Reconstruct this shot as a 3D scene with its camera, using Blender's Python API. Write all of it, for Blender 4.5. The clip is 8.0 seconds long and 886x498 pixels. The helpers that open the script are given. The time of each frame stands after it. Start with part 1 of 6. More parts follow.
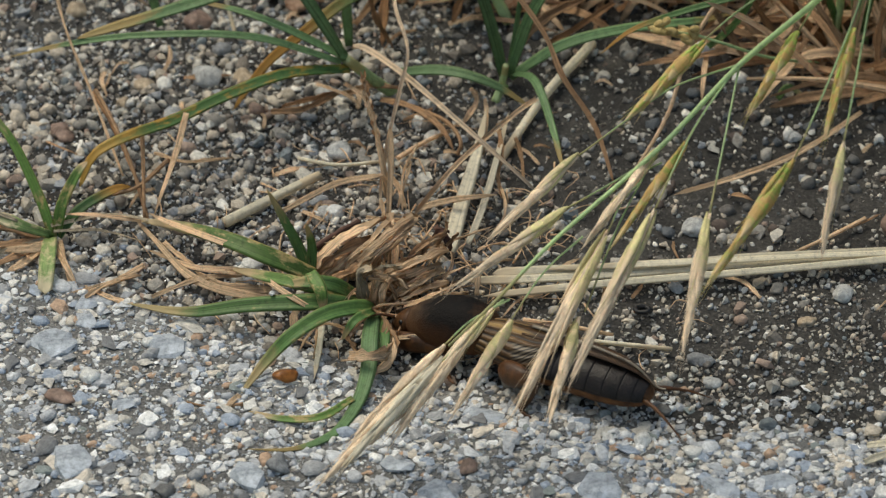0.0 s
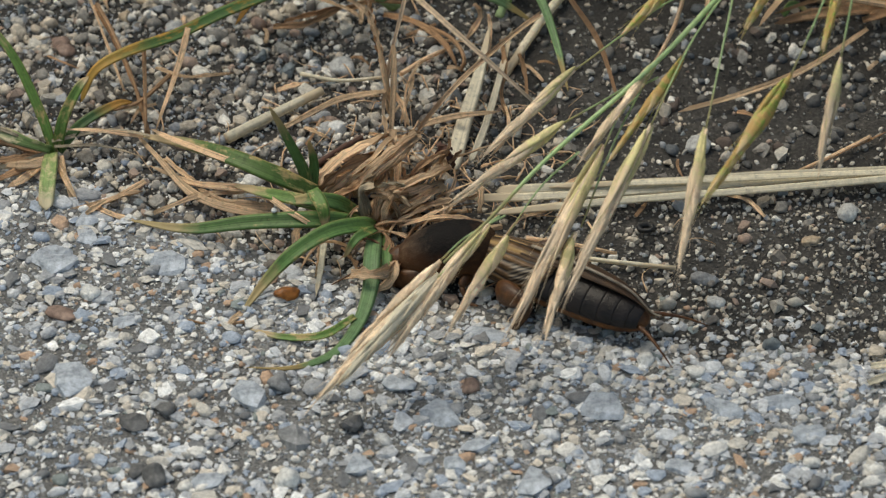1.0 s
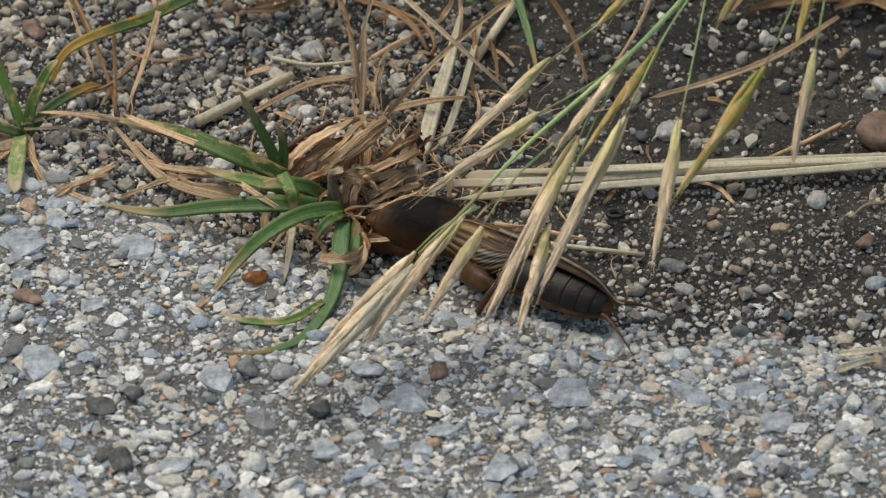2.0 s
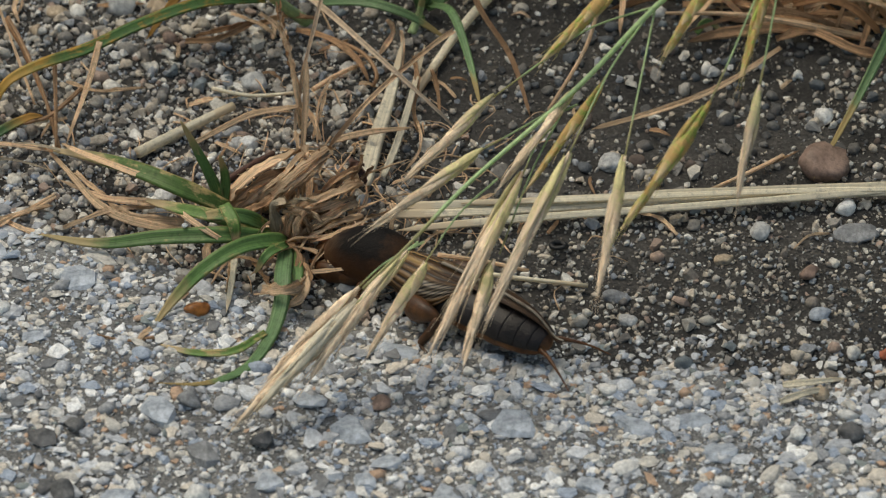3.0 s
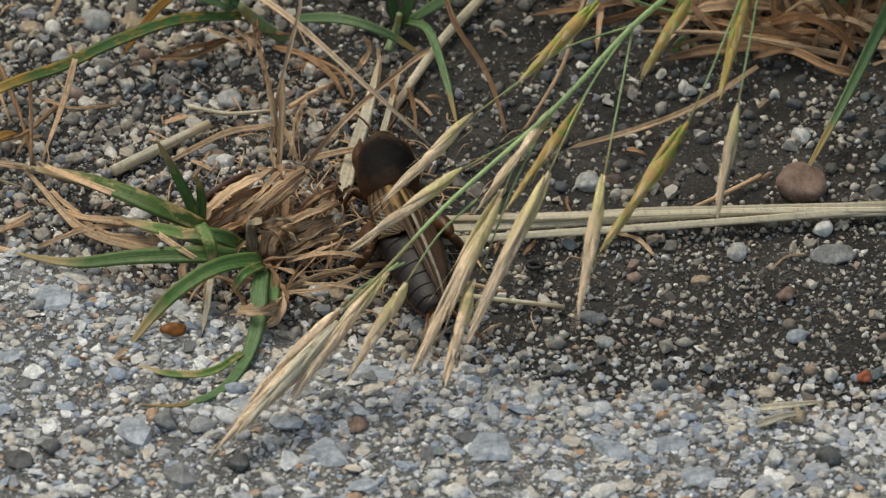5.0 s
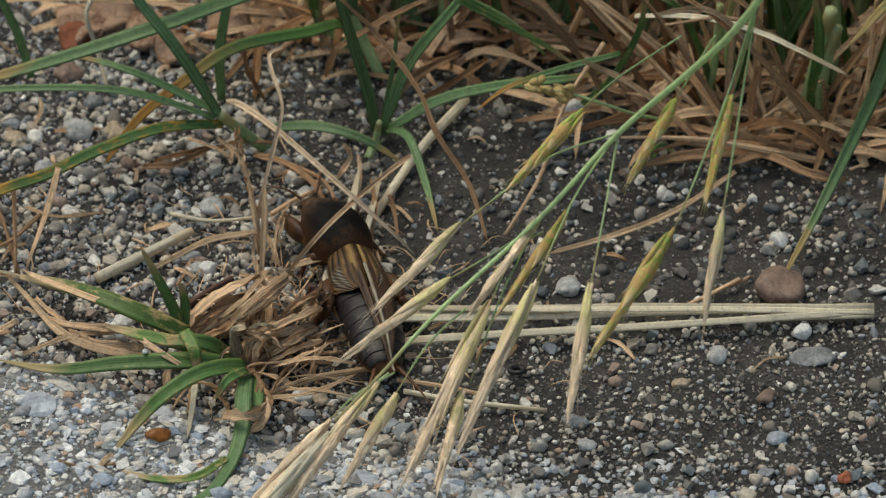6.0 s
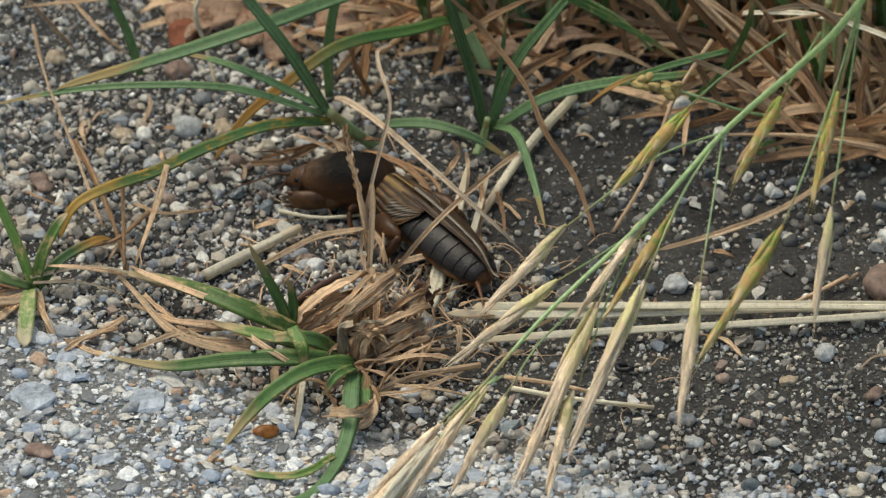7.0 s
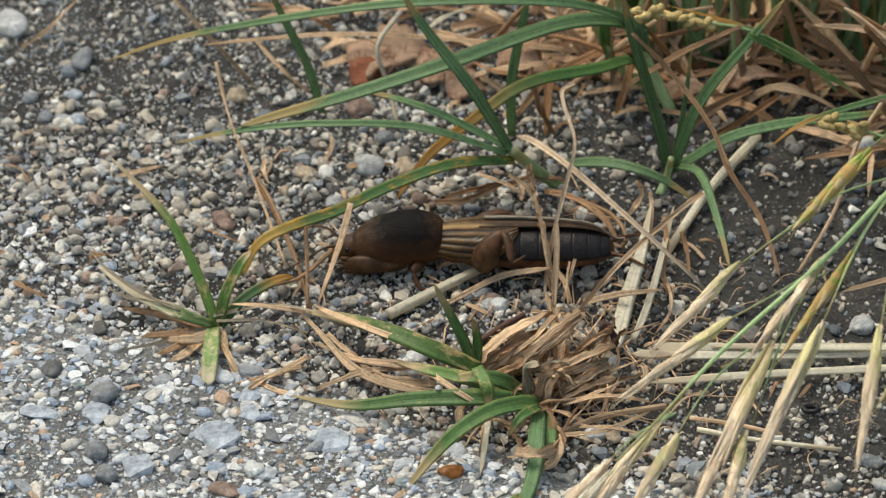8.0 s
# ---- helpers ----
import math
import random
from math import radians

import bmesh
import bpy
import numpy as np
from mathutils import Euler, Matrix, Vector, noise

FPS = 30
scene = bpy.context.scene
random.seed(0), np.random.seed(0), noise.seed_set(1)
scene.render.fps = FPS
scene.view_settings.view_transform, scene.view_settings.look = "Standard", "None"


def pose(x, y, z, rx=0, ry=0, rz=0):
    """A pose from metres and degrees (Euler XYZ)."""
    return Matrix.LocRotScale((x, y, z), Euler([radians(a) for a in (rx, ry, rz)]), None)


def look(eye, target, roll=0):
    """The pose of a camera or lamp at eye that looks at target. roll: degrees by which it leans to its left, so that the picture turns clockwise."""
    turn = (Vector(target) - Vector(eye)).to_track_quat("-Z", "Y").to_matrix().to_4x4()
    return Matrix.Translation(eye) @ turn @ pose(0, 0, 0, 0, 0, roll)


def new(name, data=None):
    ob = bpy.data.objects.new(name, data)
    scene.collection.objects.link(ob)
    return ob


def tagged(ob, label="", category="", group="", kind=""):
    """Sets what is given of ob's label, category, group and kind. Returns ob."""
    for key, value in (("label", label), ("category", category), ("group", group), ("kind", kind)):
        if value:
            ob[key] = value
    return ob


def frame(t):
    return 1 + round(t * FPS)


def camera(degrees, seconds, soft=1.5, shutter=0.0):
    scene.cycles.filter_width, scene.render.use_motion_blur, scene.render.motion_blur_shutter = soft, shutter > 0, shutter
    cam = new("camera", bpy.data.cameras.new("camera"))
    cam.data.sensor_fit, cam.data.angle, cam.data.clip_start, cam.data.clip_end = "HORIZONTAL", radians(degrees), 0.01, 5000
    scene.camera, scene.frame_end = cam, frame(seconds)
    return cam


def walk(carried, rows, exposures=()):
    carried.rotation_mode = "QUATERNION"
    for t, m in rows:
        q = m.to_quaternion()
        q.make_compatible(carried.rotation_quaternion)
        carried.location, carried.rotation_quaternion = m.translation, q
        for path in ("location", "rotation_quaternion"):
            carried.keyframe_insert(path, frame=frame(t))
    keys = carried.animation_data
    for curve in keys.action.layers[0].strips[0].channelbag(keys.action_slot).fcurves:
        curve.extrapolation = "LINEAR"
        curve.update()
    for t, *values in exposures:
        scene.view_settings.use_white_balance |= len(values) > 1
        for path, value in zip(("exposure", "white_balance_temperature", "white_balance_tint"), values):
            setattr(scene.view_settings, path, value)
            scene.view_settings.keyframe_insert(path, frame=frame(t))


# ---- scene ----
cam = camera(11.19, 8.0, soft=1.25)
cam.data.dof.use_dof, cam.data.dof.focus_distance, cam.data.dof.aperture_fstop = True, 0.808, 36.0
PATH = [
    (0.0, look((0.0157, -0.6237, 0.5064), (0.0332, 0.0096, 0.0179), -1.15)),
    (0.5, look((0.0169, -0.6205, 0.5073), (0.0350, 0.0035, 0.0070), -0.75)),
    (1.0, look((0.0159, -0.6181, 0.5070), (0.0323, 0.0038, 0.0040), -0.98)),
    (1.2, look((0.0159, -0.6179, 0.5064), (0.0345, 0.0039, 0.0034), -0.88)),
    (2.3, look((0.0185, -0.6168, 0.5069), (0.0408, 0.0027, 0.0011), -0.14)),
    (2.5, look((0.0182, -0.6162, 0.5066), (0.0452, 0.0046, 0.0028), 0.09)),
    (3.0, look((0.0154, -0.6162, 0.5045), (0.0481, 0.0073, 0.0043), 0.29)),
    (3.5, look((0.0154, -0.6153, 0.5042), (0.0467, 0.0066, 0.0018), 0.16)),
    (4.0, look((0.0150, -0.6161, 0.5046), (0.0475, 0.0040, 0.0002), 0.20)),
    (4.5, look((0.0179, -0.6143, 0.5052), (0.0504, 0.0053, 0.0002), 0.26)),
    (5.0, look((0.0133, -0.6101, 0.5087), (0.0524, 0.0109, 0.0059), 0.83)),
    (5.2, look((0.0141, -0.6118, 0.5100), (0.0545, 0.0154, 0.0151), 0.96)),
    (6.3, look((0.0081, -0.6164, 0.5105), (0.0556, 0.0176, 0.0249), 0.83)),
    (6.5, look((0.0083, -0.6161, 0.5105), (0.0461, 0.0187, 0.0251), 0.36)),
    (7.0, look((0.0099, -0.6165, 0.5113), (0.0367, 0.0176, 0.0242), -0.17)),
    (7.5, look((0.0077, -0.6149, 0.5119), (0.0289, 0.0199, 0.0254), -0.26)),
    (8.0, look((0.0017, -0.6133, 0.5094), (0.0041, 0.0256, 0.0280), -1.26)),
]
walk(cam, PATH, [(0, 0.14, 6950, 2), (2.5, 0.0, 7000, 3), (5.2, -0.04, 7050, 3), (6.3, 0.10, 6850, 1), (8, 0.46, 6850, 2)])

# ---- world and light: bright overcast day ----
SUN_UP, SUN_TURN = radians(64), radians(-48)
world = bpy.data.worlds.new("sky")
scene.world = world
world.use_nodes = True
wn = world.node_tree.nodes
sky = wn.new("ShaderNodeTexSky")
sky.sky_type = "NISHITA"
sky.sun_disc = False
sky.sun_elevation, sky.sun_rotation = SUN_UP, SUN_TURN
sky.dust_density, sky.air_density = 4.0, 1.4
wn["Background"].inputs["Strength"].default_value = 0.12
world.node_tree.links.new(sky.outputs["Color"], wn["Background"].inputs["Color"])
sun = new("sun", bpy.data.lights.new("sun", "SUN"))
sun.data.energy, sun.data.angle, sun.data.color = 1.3, radians(30), (1.0, 0.95, 0.88)
away = Vector((math.sin(SUN_TURN) * math.cos(SUN_UP), math.cos(SUN_TURN) * math.cos(SUN_UP), math.sin(SUN_UP)))
sun.matrix_world = look(away * 3, (0, 0, 0))

MM = 0.001


# ---- materials ----
class Nodes:
    """A small builder for one node material."""

    def __init__(self, name, rough=0.6, metal=0.0):
        self.mat = bpy.data.materials.new(name)
        self.mat.use_nodes = True
        self.tree = self.mat.node_tree
        self.shader = self.tree.nodes["Principled BSDF"]
        self.shader.inputs["Roughness"].default_value = rough
        self.shader.inputs["Metallic"].default_value = metal
        self.shader.inputs["Specular IOR Level"].default_value = 0.28
        self.coord = self.tree.nodes.new("ShaderNodeTexCoord")

    def add(self, kind, **values):
        n = self.tree.nodes.new(kind)
        for k, v in values.items():
            n.inputs[k.replace("_", " ")].default_value = v
        return n

    def link(self, a, b):
        self.tree.links.new(a, b)

    def noise(self, scale, detail=4.0, rough=0.6, space="Object", stretch=None):
        n = self.add("ShaderNodeTexNoise", Scale=scale, Detail=detail, Roughness=rough)
        source = self.coord.outputs[space]
        if stretch:
            m = self.tree.nodes.new("ShaderNodeMapping")
            m.inputs["Scale"].default_value = stretch
            self.link(source, m.inputs["Vector"])
            source = m.outputs["Vector"]
        self.link(source, n.inputs["Vector"])
        return n.outputs["Fac"]

    def ramp(self, fac, stops, hard=False):
        r = self.tree.nodes.new("ShaderNodeValToRGB")
        r.color_ramp.interpolation = "CONSTANT" if hard else "LINEAR"
        els = r.color_ramp.elements
        while len(els) < len(stops):
            els.new(0.5)
        for e, (p, c) in zip(els, stops):
            e.position = p
            e.color = (*c, 1) if len(c) == 3 else c
        self.link(fac, r.inputs["Fac"])
        return r.outputs["Color"]

    def mix(self, fac, a, b, mode="MIX"):
        m = self.tree.nodes.new("ShaderNodeMix")
        m.data_type, m.blend_type = "RGBA", mode
        for value, socket in ((fac, m.inputs[0]), (a, m.inputs[6]), (b, m.inputs[7])):
            if isinstance(value, (int, float)):
                socket.default_value = value
            elif isinstance(value, tuple):
                socket.default_value = (*value, 1)
            else:
                self.link(value, socket)
        return m.outputs[2]

    def calc(self, op, a, b=0.0, c=0.0):
        n = self.tree.nodes.new("ShaderNodeMath")
        n.operation = op
        for value, socket in zip((a, b, c), n.inputs):
            if isinstance(value, (int, float)):
                socket.default_value = value
            else:
                self.link(value, socket)
        return n.outputs[0]

    def bump(self, height, strength, distance):
        b = self.add("ShaderNodeBump", Strength=strength, Distance=distance)
        self.link(height, b.inputs["Height"])
        self.link(b.outputs["Normal"], self.shader.inputs["Normal"])

    def colour(self, socket):
        self.link(socket, self.shader.inputs["Base Color"])
        return self.mat


def grey(v):
    return (v, v, v)


def make_soil():
    m = Nodes("dark_sandy_soil", 0.9)
    big = m.noise(60, 5)
    fine = m.noise(1500, 4, 0.7)
    base = m.ramp(big, [(0.3, (0.030, 0.028, 0.026)), (0.55, (0.058, 0.054, 0.049)), (0.75, (0.110, 0.102, 0.091))])
    speck = m.ramp(fine, [(0.42, grey(0.55)), (0.60, grey(1.15)), (0.72, grey(2.2))])
    m.bump(fine, 0.8, 0.0006)
    return m.colour(m.mix(1.0, base, speck, "MULTIPLY"))


def make_mortar():
    m = Nodes("grey_weathered_mortar", 0.88)
    big = m.noise(45, 5)
    fine = m.noise(1700, 4, 0.7)
    base = m.ramp(big, [(0.3, (0.115, 0.112, 0.107)), (0.55, (0.19, 0.186, 0.177)), (0.8, (0.33, 0.322, 0.305))])
    speck = m.ramp(fine, [(0.40, grey(0.5)), (0.58, grey(1.1)), (0.72, grey(1.7))])
    m.bump(fine, 0.7, 0.0005)
    return m.colour(m.mix(1.0, base, speck, "MULTIPLY"))


STONE_TINTS = [
    (0.00, (0.34, 0.315, 0.275)), (0.15, (0.50, 0.465, 0.40)), (0.29, (0.24, 0.222, 0.195)), (0.41, (0.27, 0.280, 0.292)),
    (0.52, (0.43, 0.375, 0.30)), (0.63, (0.44, 0.375, 0.295)), (0.72, (0.12, 0.11, 0.10)), (0.77, (0.64, 0.61, 0.55)),
    (0.85, (0.19, 0.165, 0.138)), (0.91, (0.29, 0.215, 0.17)), (0.96, (0.17, 0.19, 0.195)),
]
CHIP_TINTS = [
    (0.00, (0.37, 0.38, 0.395)), (0.15, (0.51, 0.52, 0.53)), (0.28, (0.285, 0.325, 0.385)), (0.41, (0.58, 0.565, 0.53)),
    (0.53, (0.455, 0.43, 0.385)), (0.65, (0.27, 0.275, 0.28)), (0.74, (0.53, 0.475, 0.40)), (0.81, (0.71, 0.705, 0.685)),
    (0.89, (0.15, 0.152, 0.155)), (0.945, (0.40, 0.275, 0.19)), (0.98, (0.20, 0.225, 0.215)),
]
# Dull stones, with the verge's shade put into their tints.
SHADED_TINTS = [
    (0.00, (0.085, 0.083, 0.080)), (0.25, (0.135, 0.130, 0.120)), (0.45, (0.10, 0.108, 0.115)), (0.62, (0.17, 0.158, 0.14)), (0.80, (0.125, 0.095, 0.078)), (0.92, (0.20, 0.20, 0.195)),
]
GRIT_TINTS = [
    (0.00, (0.21, 0.195, 0.17)), (0.20, (0.13, 0.12, 0.107)), (0.40, (0.31, 0.285, 0.245)), (0.58, (0.25, 0.215, 0.175)),
    (0.72, (0.40, 0.37, 0.325)), (0.85, (0.20, 0.203, 0.207)), (0.93, (0.56, 0.54, 0.50)),
]


def make_gravel(name, tints, per_island=True, gain=1.0):
    m = Nodes(name, 0.72)
    if per_island:
        rnd = m.tree.nodes.new("ShaderNodeNewGeometry").outputs["Random Per Island"]
    else:
        rnd = m.tree.nodes.new("ShaderNodeObjectInfo").outputs["Random"]
    tint = m.ramp(rnd, [(p, tuple(min(1.0, c * gain) for c in col)) for p, col in tints], hard=True)
    grain = 1.0 if per_island else 0.0022
    cloud = m.ramp(m.noise(1000 * grain, 8, 0.75), [(0.30, grey(0.42)), (0.46, grey(0.9)), (0.56, grey(1.08)), (0.70, grey(1.5))])
    m.bump(m.noise(1900 * grain, 4, 0.65), 0.6, 0.0005)
    return m.colour(m.mix(1.0, tint, cloud, "MULTIPLY"))


def make_stone(name, low, high, rough=0.65, scale=500):
    m = Nodes(name, rough)
    f = m.noise(scale, 6, 0.65)
    f2 = m.noise(scale * 0.25, 3, 0.5)
    tint = m.ramp(f, [(0.3, low), (0.7, high)])
    cloud = m.ramp(m.noise(scale * 3.2, 6, 0.75), [(0.32, grey(0.55)), (0.5, grey(1.0)), (0.68, grey(1.3))])
    cloud = m.mix(1.0, cloud, m.ramp(f2, [(0.35, grey(0.75)), (0.65, grey(1.15))]), "MULTIPLY")
    m.bump(f, 0.55, 0.0006)
    return m.colour(m.mix(1.0, tint, cloud, "MULTIPLY"))


def make_leaf(name, body, edge, tip, tip_from=0.8, patch=0.62, rough=0.5, vein=0.17, vary=0.25, thin=0.32, rim=0.6, groove=0.10):
    """A grass leaf: body colours by noise, withered patches, a dried tip; UV runs along and across."""
    m = Nodes(name, rough)
    m.shader.inputs["Specular IOR Level"].default_value = 0.45
    sep = m.tree.nodes.new("ShaderNodeSeparateXYZ")
    m.link(m.coord.outputs["UV"], sep.inputs[0])
    along, across = sep.outputs[0], sep.outputs[1]
    rnd = m.tree.nodes.new("ShaderNodeObjectInfo").outputs["Random"]

    def leaf_noise(scale, detail, rough_, stretch):
        """Noise that runs along the leaf and differs from leaf to leaf."""
        far = m.add("ShaderNodeMath")
        far.operation = "MULTIPLY"
        m.link(rnd, far.inputs[0])
        far.inputs[1].default_value = 91.0
        move = m.tree.nodes.new("ShaderNodeMapping")
        move.inputs["Scale"].default_value = stretch
        m.link(m.coord.outputs["UV"], move.inputs["Vector"])
        m.link(far.outputs[0], move.inputs["Location"])
        n = m.add("ShaderNodeTexNoise", Scale=scale, Detail=detail, Roughness=rough_)
        m.link(move.outputs["Vector"], n.inputs["Vector"])
        return n.outputs["Fac"]

    spots = m.noise(300, 5, 0.65)
    bands = leaf_noise(5, 5, 0.7, (1.3, 0.35, 1.0))
    both = m.add("ShaderNodeMath")
    both.operation = "MULTIPLY_ADD"
    m.link(spots, both.inputs[0])
    both.inputs[1].default_value = 0.45
    half = m.add("ShaderNodeMath")
    half.operation = "MULTIPLY"
    m.link(bands, half.inputs[0])
    half.inputs[1].default_value = 0.55
    m.link(half.outputs[0], both.inputs[2])
    blotch = both.outputs[0]
    tint = m.ramp(rnd, [(0.0, tuple(c * (1 - vary) for c in body)), (1.0, tuple(c * (1 + vary) for c in body))])
    fine = leaf_noise(9, 4, 0.6, (0.22, 0.9, 1.0))
    streak = m.ramp(fine, [(0.32, grey(1 - 1.5 * vein)), (0.5, grey(1.0)), (0.68, grey(1 + vein))])
    tint = m.mix(1.0, tint, streak, "MULTIPLY")
    withered = m.ramp(blotch, [(patch - 0.035, grey(0)), (patch + 0.045, grey(1))])
    tint = m.mix(withered, tint, edge)
    margin = m.ramp(across, [(0.0, grey(rim)), (0.07, grey(0)), (0.93, grey(0)), (1.0, grey(rim))])
    tint = m.mix(margin, tint, edge)
    dirt = m.ramp(m.noise(900, 7, 0.75), [(0.30, grey(0.55)), (0.46, grey(0.95)), (0.60, grey(1.05)), (0.72, grey(1.45))])
    tint = m.mix(1.0, tint, dirt, "MULTIPLY")
    shift = m.add("ShaderNodeMath")
    shift.operation = "MULTIPLY_ADD"
    m.link(blotch, shift.inputs[0])
    shift.inputs[1].default_value = 0.35
    m.link(along, shift.inputs[2])
    dried = m.ramp(shift.outputs[0], [(min(0.95, tip_from + 0.06), grey(0)), (min(1.0, tip_from + 0.30), grey(1))])
    tint = m.mix(dried, tint, tip)
    wave = m.add("ShaderNodeTexWave", Scale=2.4, Distortion=1.2)
    wave.bands_direction = "Y"
    m.link(m.coord.outputs["UV"], wave.inputs["Vector"])
    m.bump(wave.outputs["Fac"], groove, 0.0003)
    m.colour(tint)
    out = m.tree.nodes["Material Output"]
    lucent = m.add("ShaderNodeBsdfTranslucent")
    m.link(tint, lucent.inputs["Color"])
    blend = m.add("ShaderNodeMixShader", Fac=thin)
    m.link(m.shader.outputs[0], blend.inputs[1])
    m.link(lucent.outputs[0], blend.inputs[2])
    m.link(blend.outputs[0], out.inputs["Surface"])
    return m.mat


def make_chitin(name, low, high, rough, scale=350, coat=0.0, bump=0.25, stretch=None):
    m = Nodes(name, rough)
    f = m.noise(scale, 5, 0.6, "Object", stretch)
    m.shader.inputs["Coat Weight"].default_value = coat
    m.shader.inputs["Coat Roughness"].default_value = 0.3
    m.bump(m.noise(scale * 6, 2), bump, 0.0002)
    return m.colour(m.ramp(f, [(0.3, low), (0.7, high)]))


def make_shield(name):
    """Velvet shield: black saddle, dusty brown front with pale streaks, red-brown rims."""
    m = Nodes(name, 0.62)
    m.shader.inputs["Specular IOR Level"].default_value = 0.12
    sep = m.tree.nodes.new("ShaderNodeSeparateXYZ")
    m.link(m.coord.outputs["Object"], sep.inputs[0])
    f = m.noise(380, 8, 0.72)
    x = m.calc("MULTIPLY_ADD", f, 0.012, sep.outputs[0])
    z = m.calc("MULTIPLY_ADD", f, 0.005, sep.outputs[2])
    black = m.ramp(f, [(0.42, (0.0025, 0.0018, 0.0016)), (0.56, (0.006, 0.004, 0.0034)), (0.68, (0.022, 0.015, 0.011))])
    streak = m.noise(620, 6, 0.7, "Object", (0.45, 1.0, 1.0))
    brown = m.ramp(streak, [(0.36, (0.030, 0.018, 0.011)), (0.52, (0.085, 0.056, 0.036)), (0.66, (0.19, 0.135, 0.088))])
    tint = m.mix(m.ramp(x, [(0.0162, grey(0)), (0.0212, grey(1))]), black, brown)
    tint = m.mix(m.ramp(x, [(0.0036, grey(1)), (0.0062, grey(0))]), tint, (0.070, 0.034, 0.016))
    rim = m.ramp(z, [(0.0068, grey(1)), (0.0092, grey(0))])
    m.bump(m.noise(2600, 3), 0.7, 0.0003)
    return m.colour(m.mix(rim, tint, (0.115, 0.048, 0.018)))


def make_wing(name):
    """Leathery wing: amber fields between dark veins, and a comb of fine pale ribs towards its end."""
    m = Nodes(name, 0.40)
    sep = m.tree.nodes.new("ShaderNodeSeparateXYZ")
    m.link(m.coord.outputs["UV"], sep.inputs[0])
    u, v = sep.outputs[0], sep.outputs[1]
    lines = m.add("ShaderNodeTexWave", Scale=2.1, Distortion=2.2, Detail=1.0)
    lines.bands_direction = "Y"
    m.link(m.coord.outputs["UV"], lines.inputs["Vector"])
    ribs = m.add("ShaderNodeTexWave", Scale=7.5, Distortion=1.6, Detail=0.0)
    ribs.bands_direction = "DIAGONAL"
    m.link(m.coord.outputs["UV"], ribs.inputs["Vector"])
    tone = m.ramp(m.noise(320, 4), [(0.35, (0.062, 0.031, 0.012)), (0.7, (0.20, 0.112, 0.043))])
    fields = m.mix(m.ramp(lines.outputs["Fac"], [(0.10, grey(1)), (0.42, grey(0))]), tone, (0.022, 0.012, 0.006))
    comb = m.ramp(ribs.outputs["Fac"], [(0.30, (0.016, 0.011, 0.008)), (0.72, (0.19, 0.15, 0.105))])
    place = m.calc("MULTIPLY", m.ramp(u, [(0.48, grey(0)), (0.56, grey(1)), (0.88, grey(1)), (0.95, grey(0))]), m.ramp(v, [(0.38, grey(0)), (0.45, grey(1)), (0.72, grey(1)), (0.82, grey(0))]))
    tint = m.mix(place, fields, comb)
    stripe = m.calc("MULTIPLY", m.ramp(v, [(0.10, grey(0)), (0.15, grey(1)), (0.19, grey(1)), (0.24, grey(0))]), m.ramp(u, [(0.0, grey(0.9)), (0.55, grey(0.8)), (0.75, grey(0))]))
    tint = m.mix(stripe, tint, (0.34, 0.21, 0.072))
    m.bump(lines.outputs["Fac"], 0.6, 0.0004)
    return m.colour(tint)


SOIL = make_soil()
MORTAR = make_mortar()
GRAVEL = make_gravel("mixed_river_gravel", STONE_TINTS, gain=1.2)
AGGREGATE = make_gravel("grey_aggregate", CHIP_TINTS, gain=1.15)
SHADED_GRAVEL = make_gravel("dull_shaded_gravel", SHADED_TINTS)
LOOSE_CHIP = make_gravel("grey_chip", CHIP_TINTS, False, 1.2)
LOOSE_PEBBLE = make_gravel("mixed_pebble", STONE_TINTS, False)
GRIT = make_gravel("fine_grit", GRIT_TINTS)
PALE_GRIT = make_gravel("pale_grit", CHIP_TINTS, gain=1.1)
WHITE_STONE = make_stone("white_quartz", (0.58, 0.57, 0.54), (0.78, 0.77, 0.73), 0.5)
PALE_STONE = make_stone("pale_grey_stone", (0.36, 0.36, 0.35), (0.55, 0.54, 0.51))
GREY_STONE = make_stone("grey_stone", (0.17, 0.175, 0.18), (0.30, 0.30, 0.30))
BLUE_STONE = make_stone("blue_grey_slate", (0.29, 0.32, 0.355), (0.47, 0.50, 0.54), 0.7, 350)
DARK_STONE = make_stone("dark_grey_stone", (0.085, 0.085, 0.086), (0.17, 0.166, 0.16), 0.6)
BROWN_STONE = make_stone("brown_stone", (0.20, 0.13, 0.10), (0.31, 0.215, 0.165), 0.55, 300)
TAN_STONE = make_stone("tan_stone", (0.36, 0.27, 0.18), (0.52, 0.42, 0.30))
RED_STONE = make_stone("brick_red_stone", (0.36, 0.10, 0.05), (0.50, 0.17, 0.09))
SEED = make_stone("orange_seed_coat", (0.19, 0.065, 0.014), (0.33, 0.13, 0.03), 0.35, 260)
GREEN = make_leaf("green_leaf", (0.125, 0.235, 0.066), (0.42, 0.37, 0.14), (0.46, 0.36, 0.17), 0.80, 0.585, vein=0.28)
DARK_GREEN = make_leaf("dark_green_leaf", (0.18, 0.30, 0.125), (0.32, 0.37, 0.15), (0.42, 0.31, 0.12), 0.88, 0.70, vein=0.30)
MOTTLED = make_leaf("mottled_green_leaf", (0.15, 0.26, 0.06), (0.60, 0.46, 0.20), (0.60, 0.46, 0.26), 0.76, 0.55)
ORANGE_TIP = make_leaf("green_leaf_orange_end", (0.10, 0.20, 0.06), (0.24, 0.20, 0.05), (0.48, 0.26, 0.06), 0.56, 0.66)
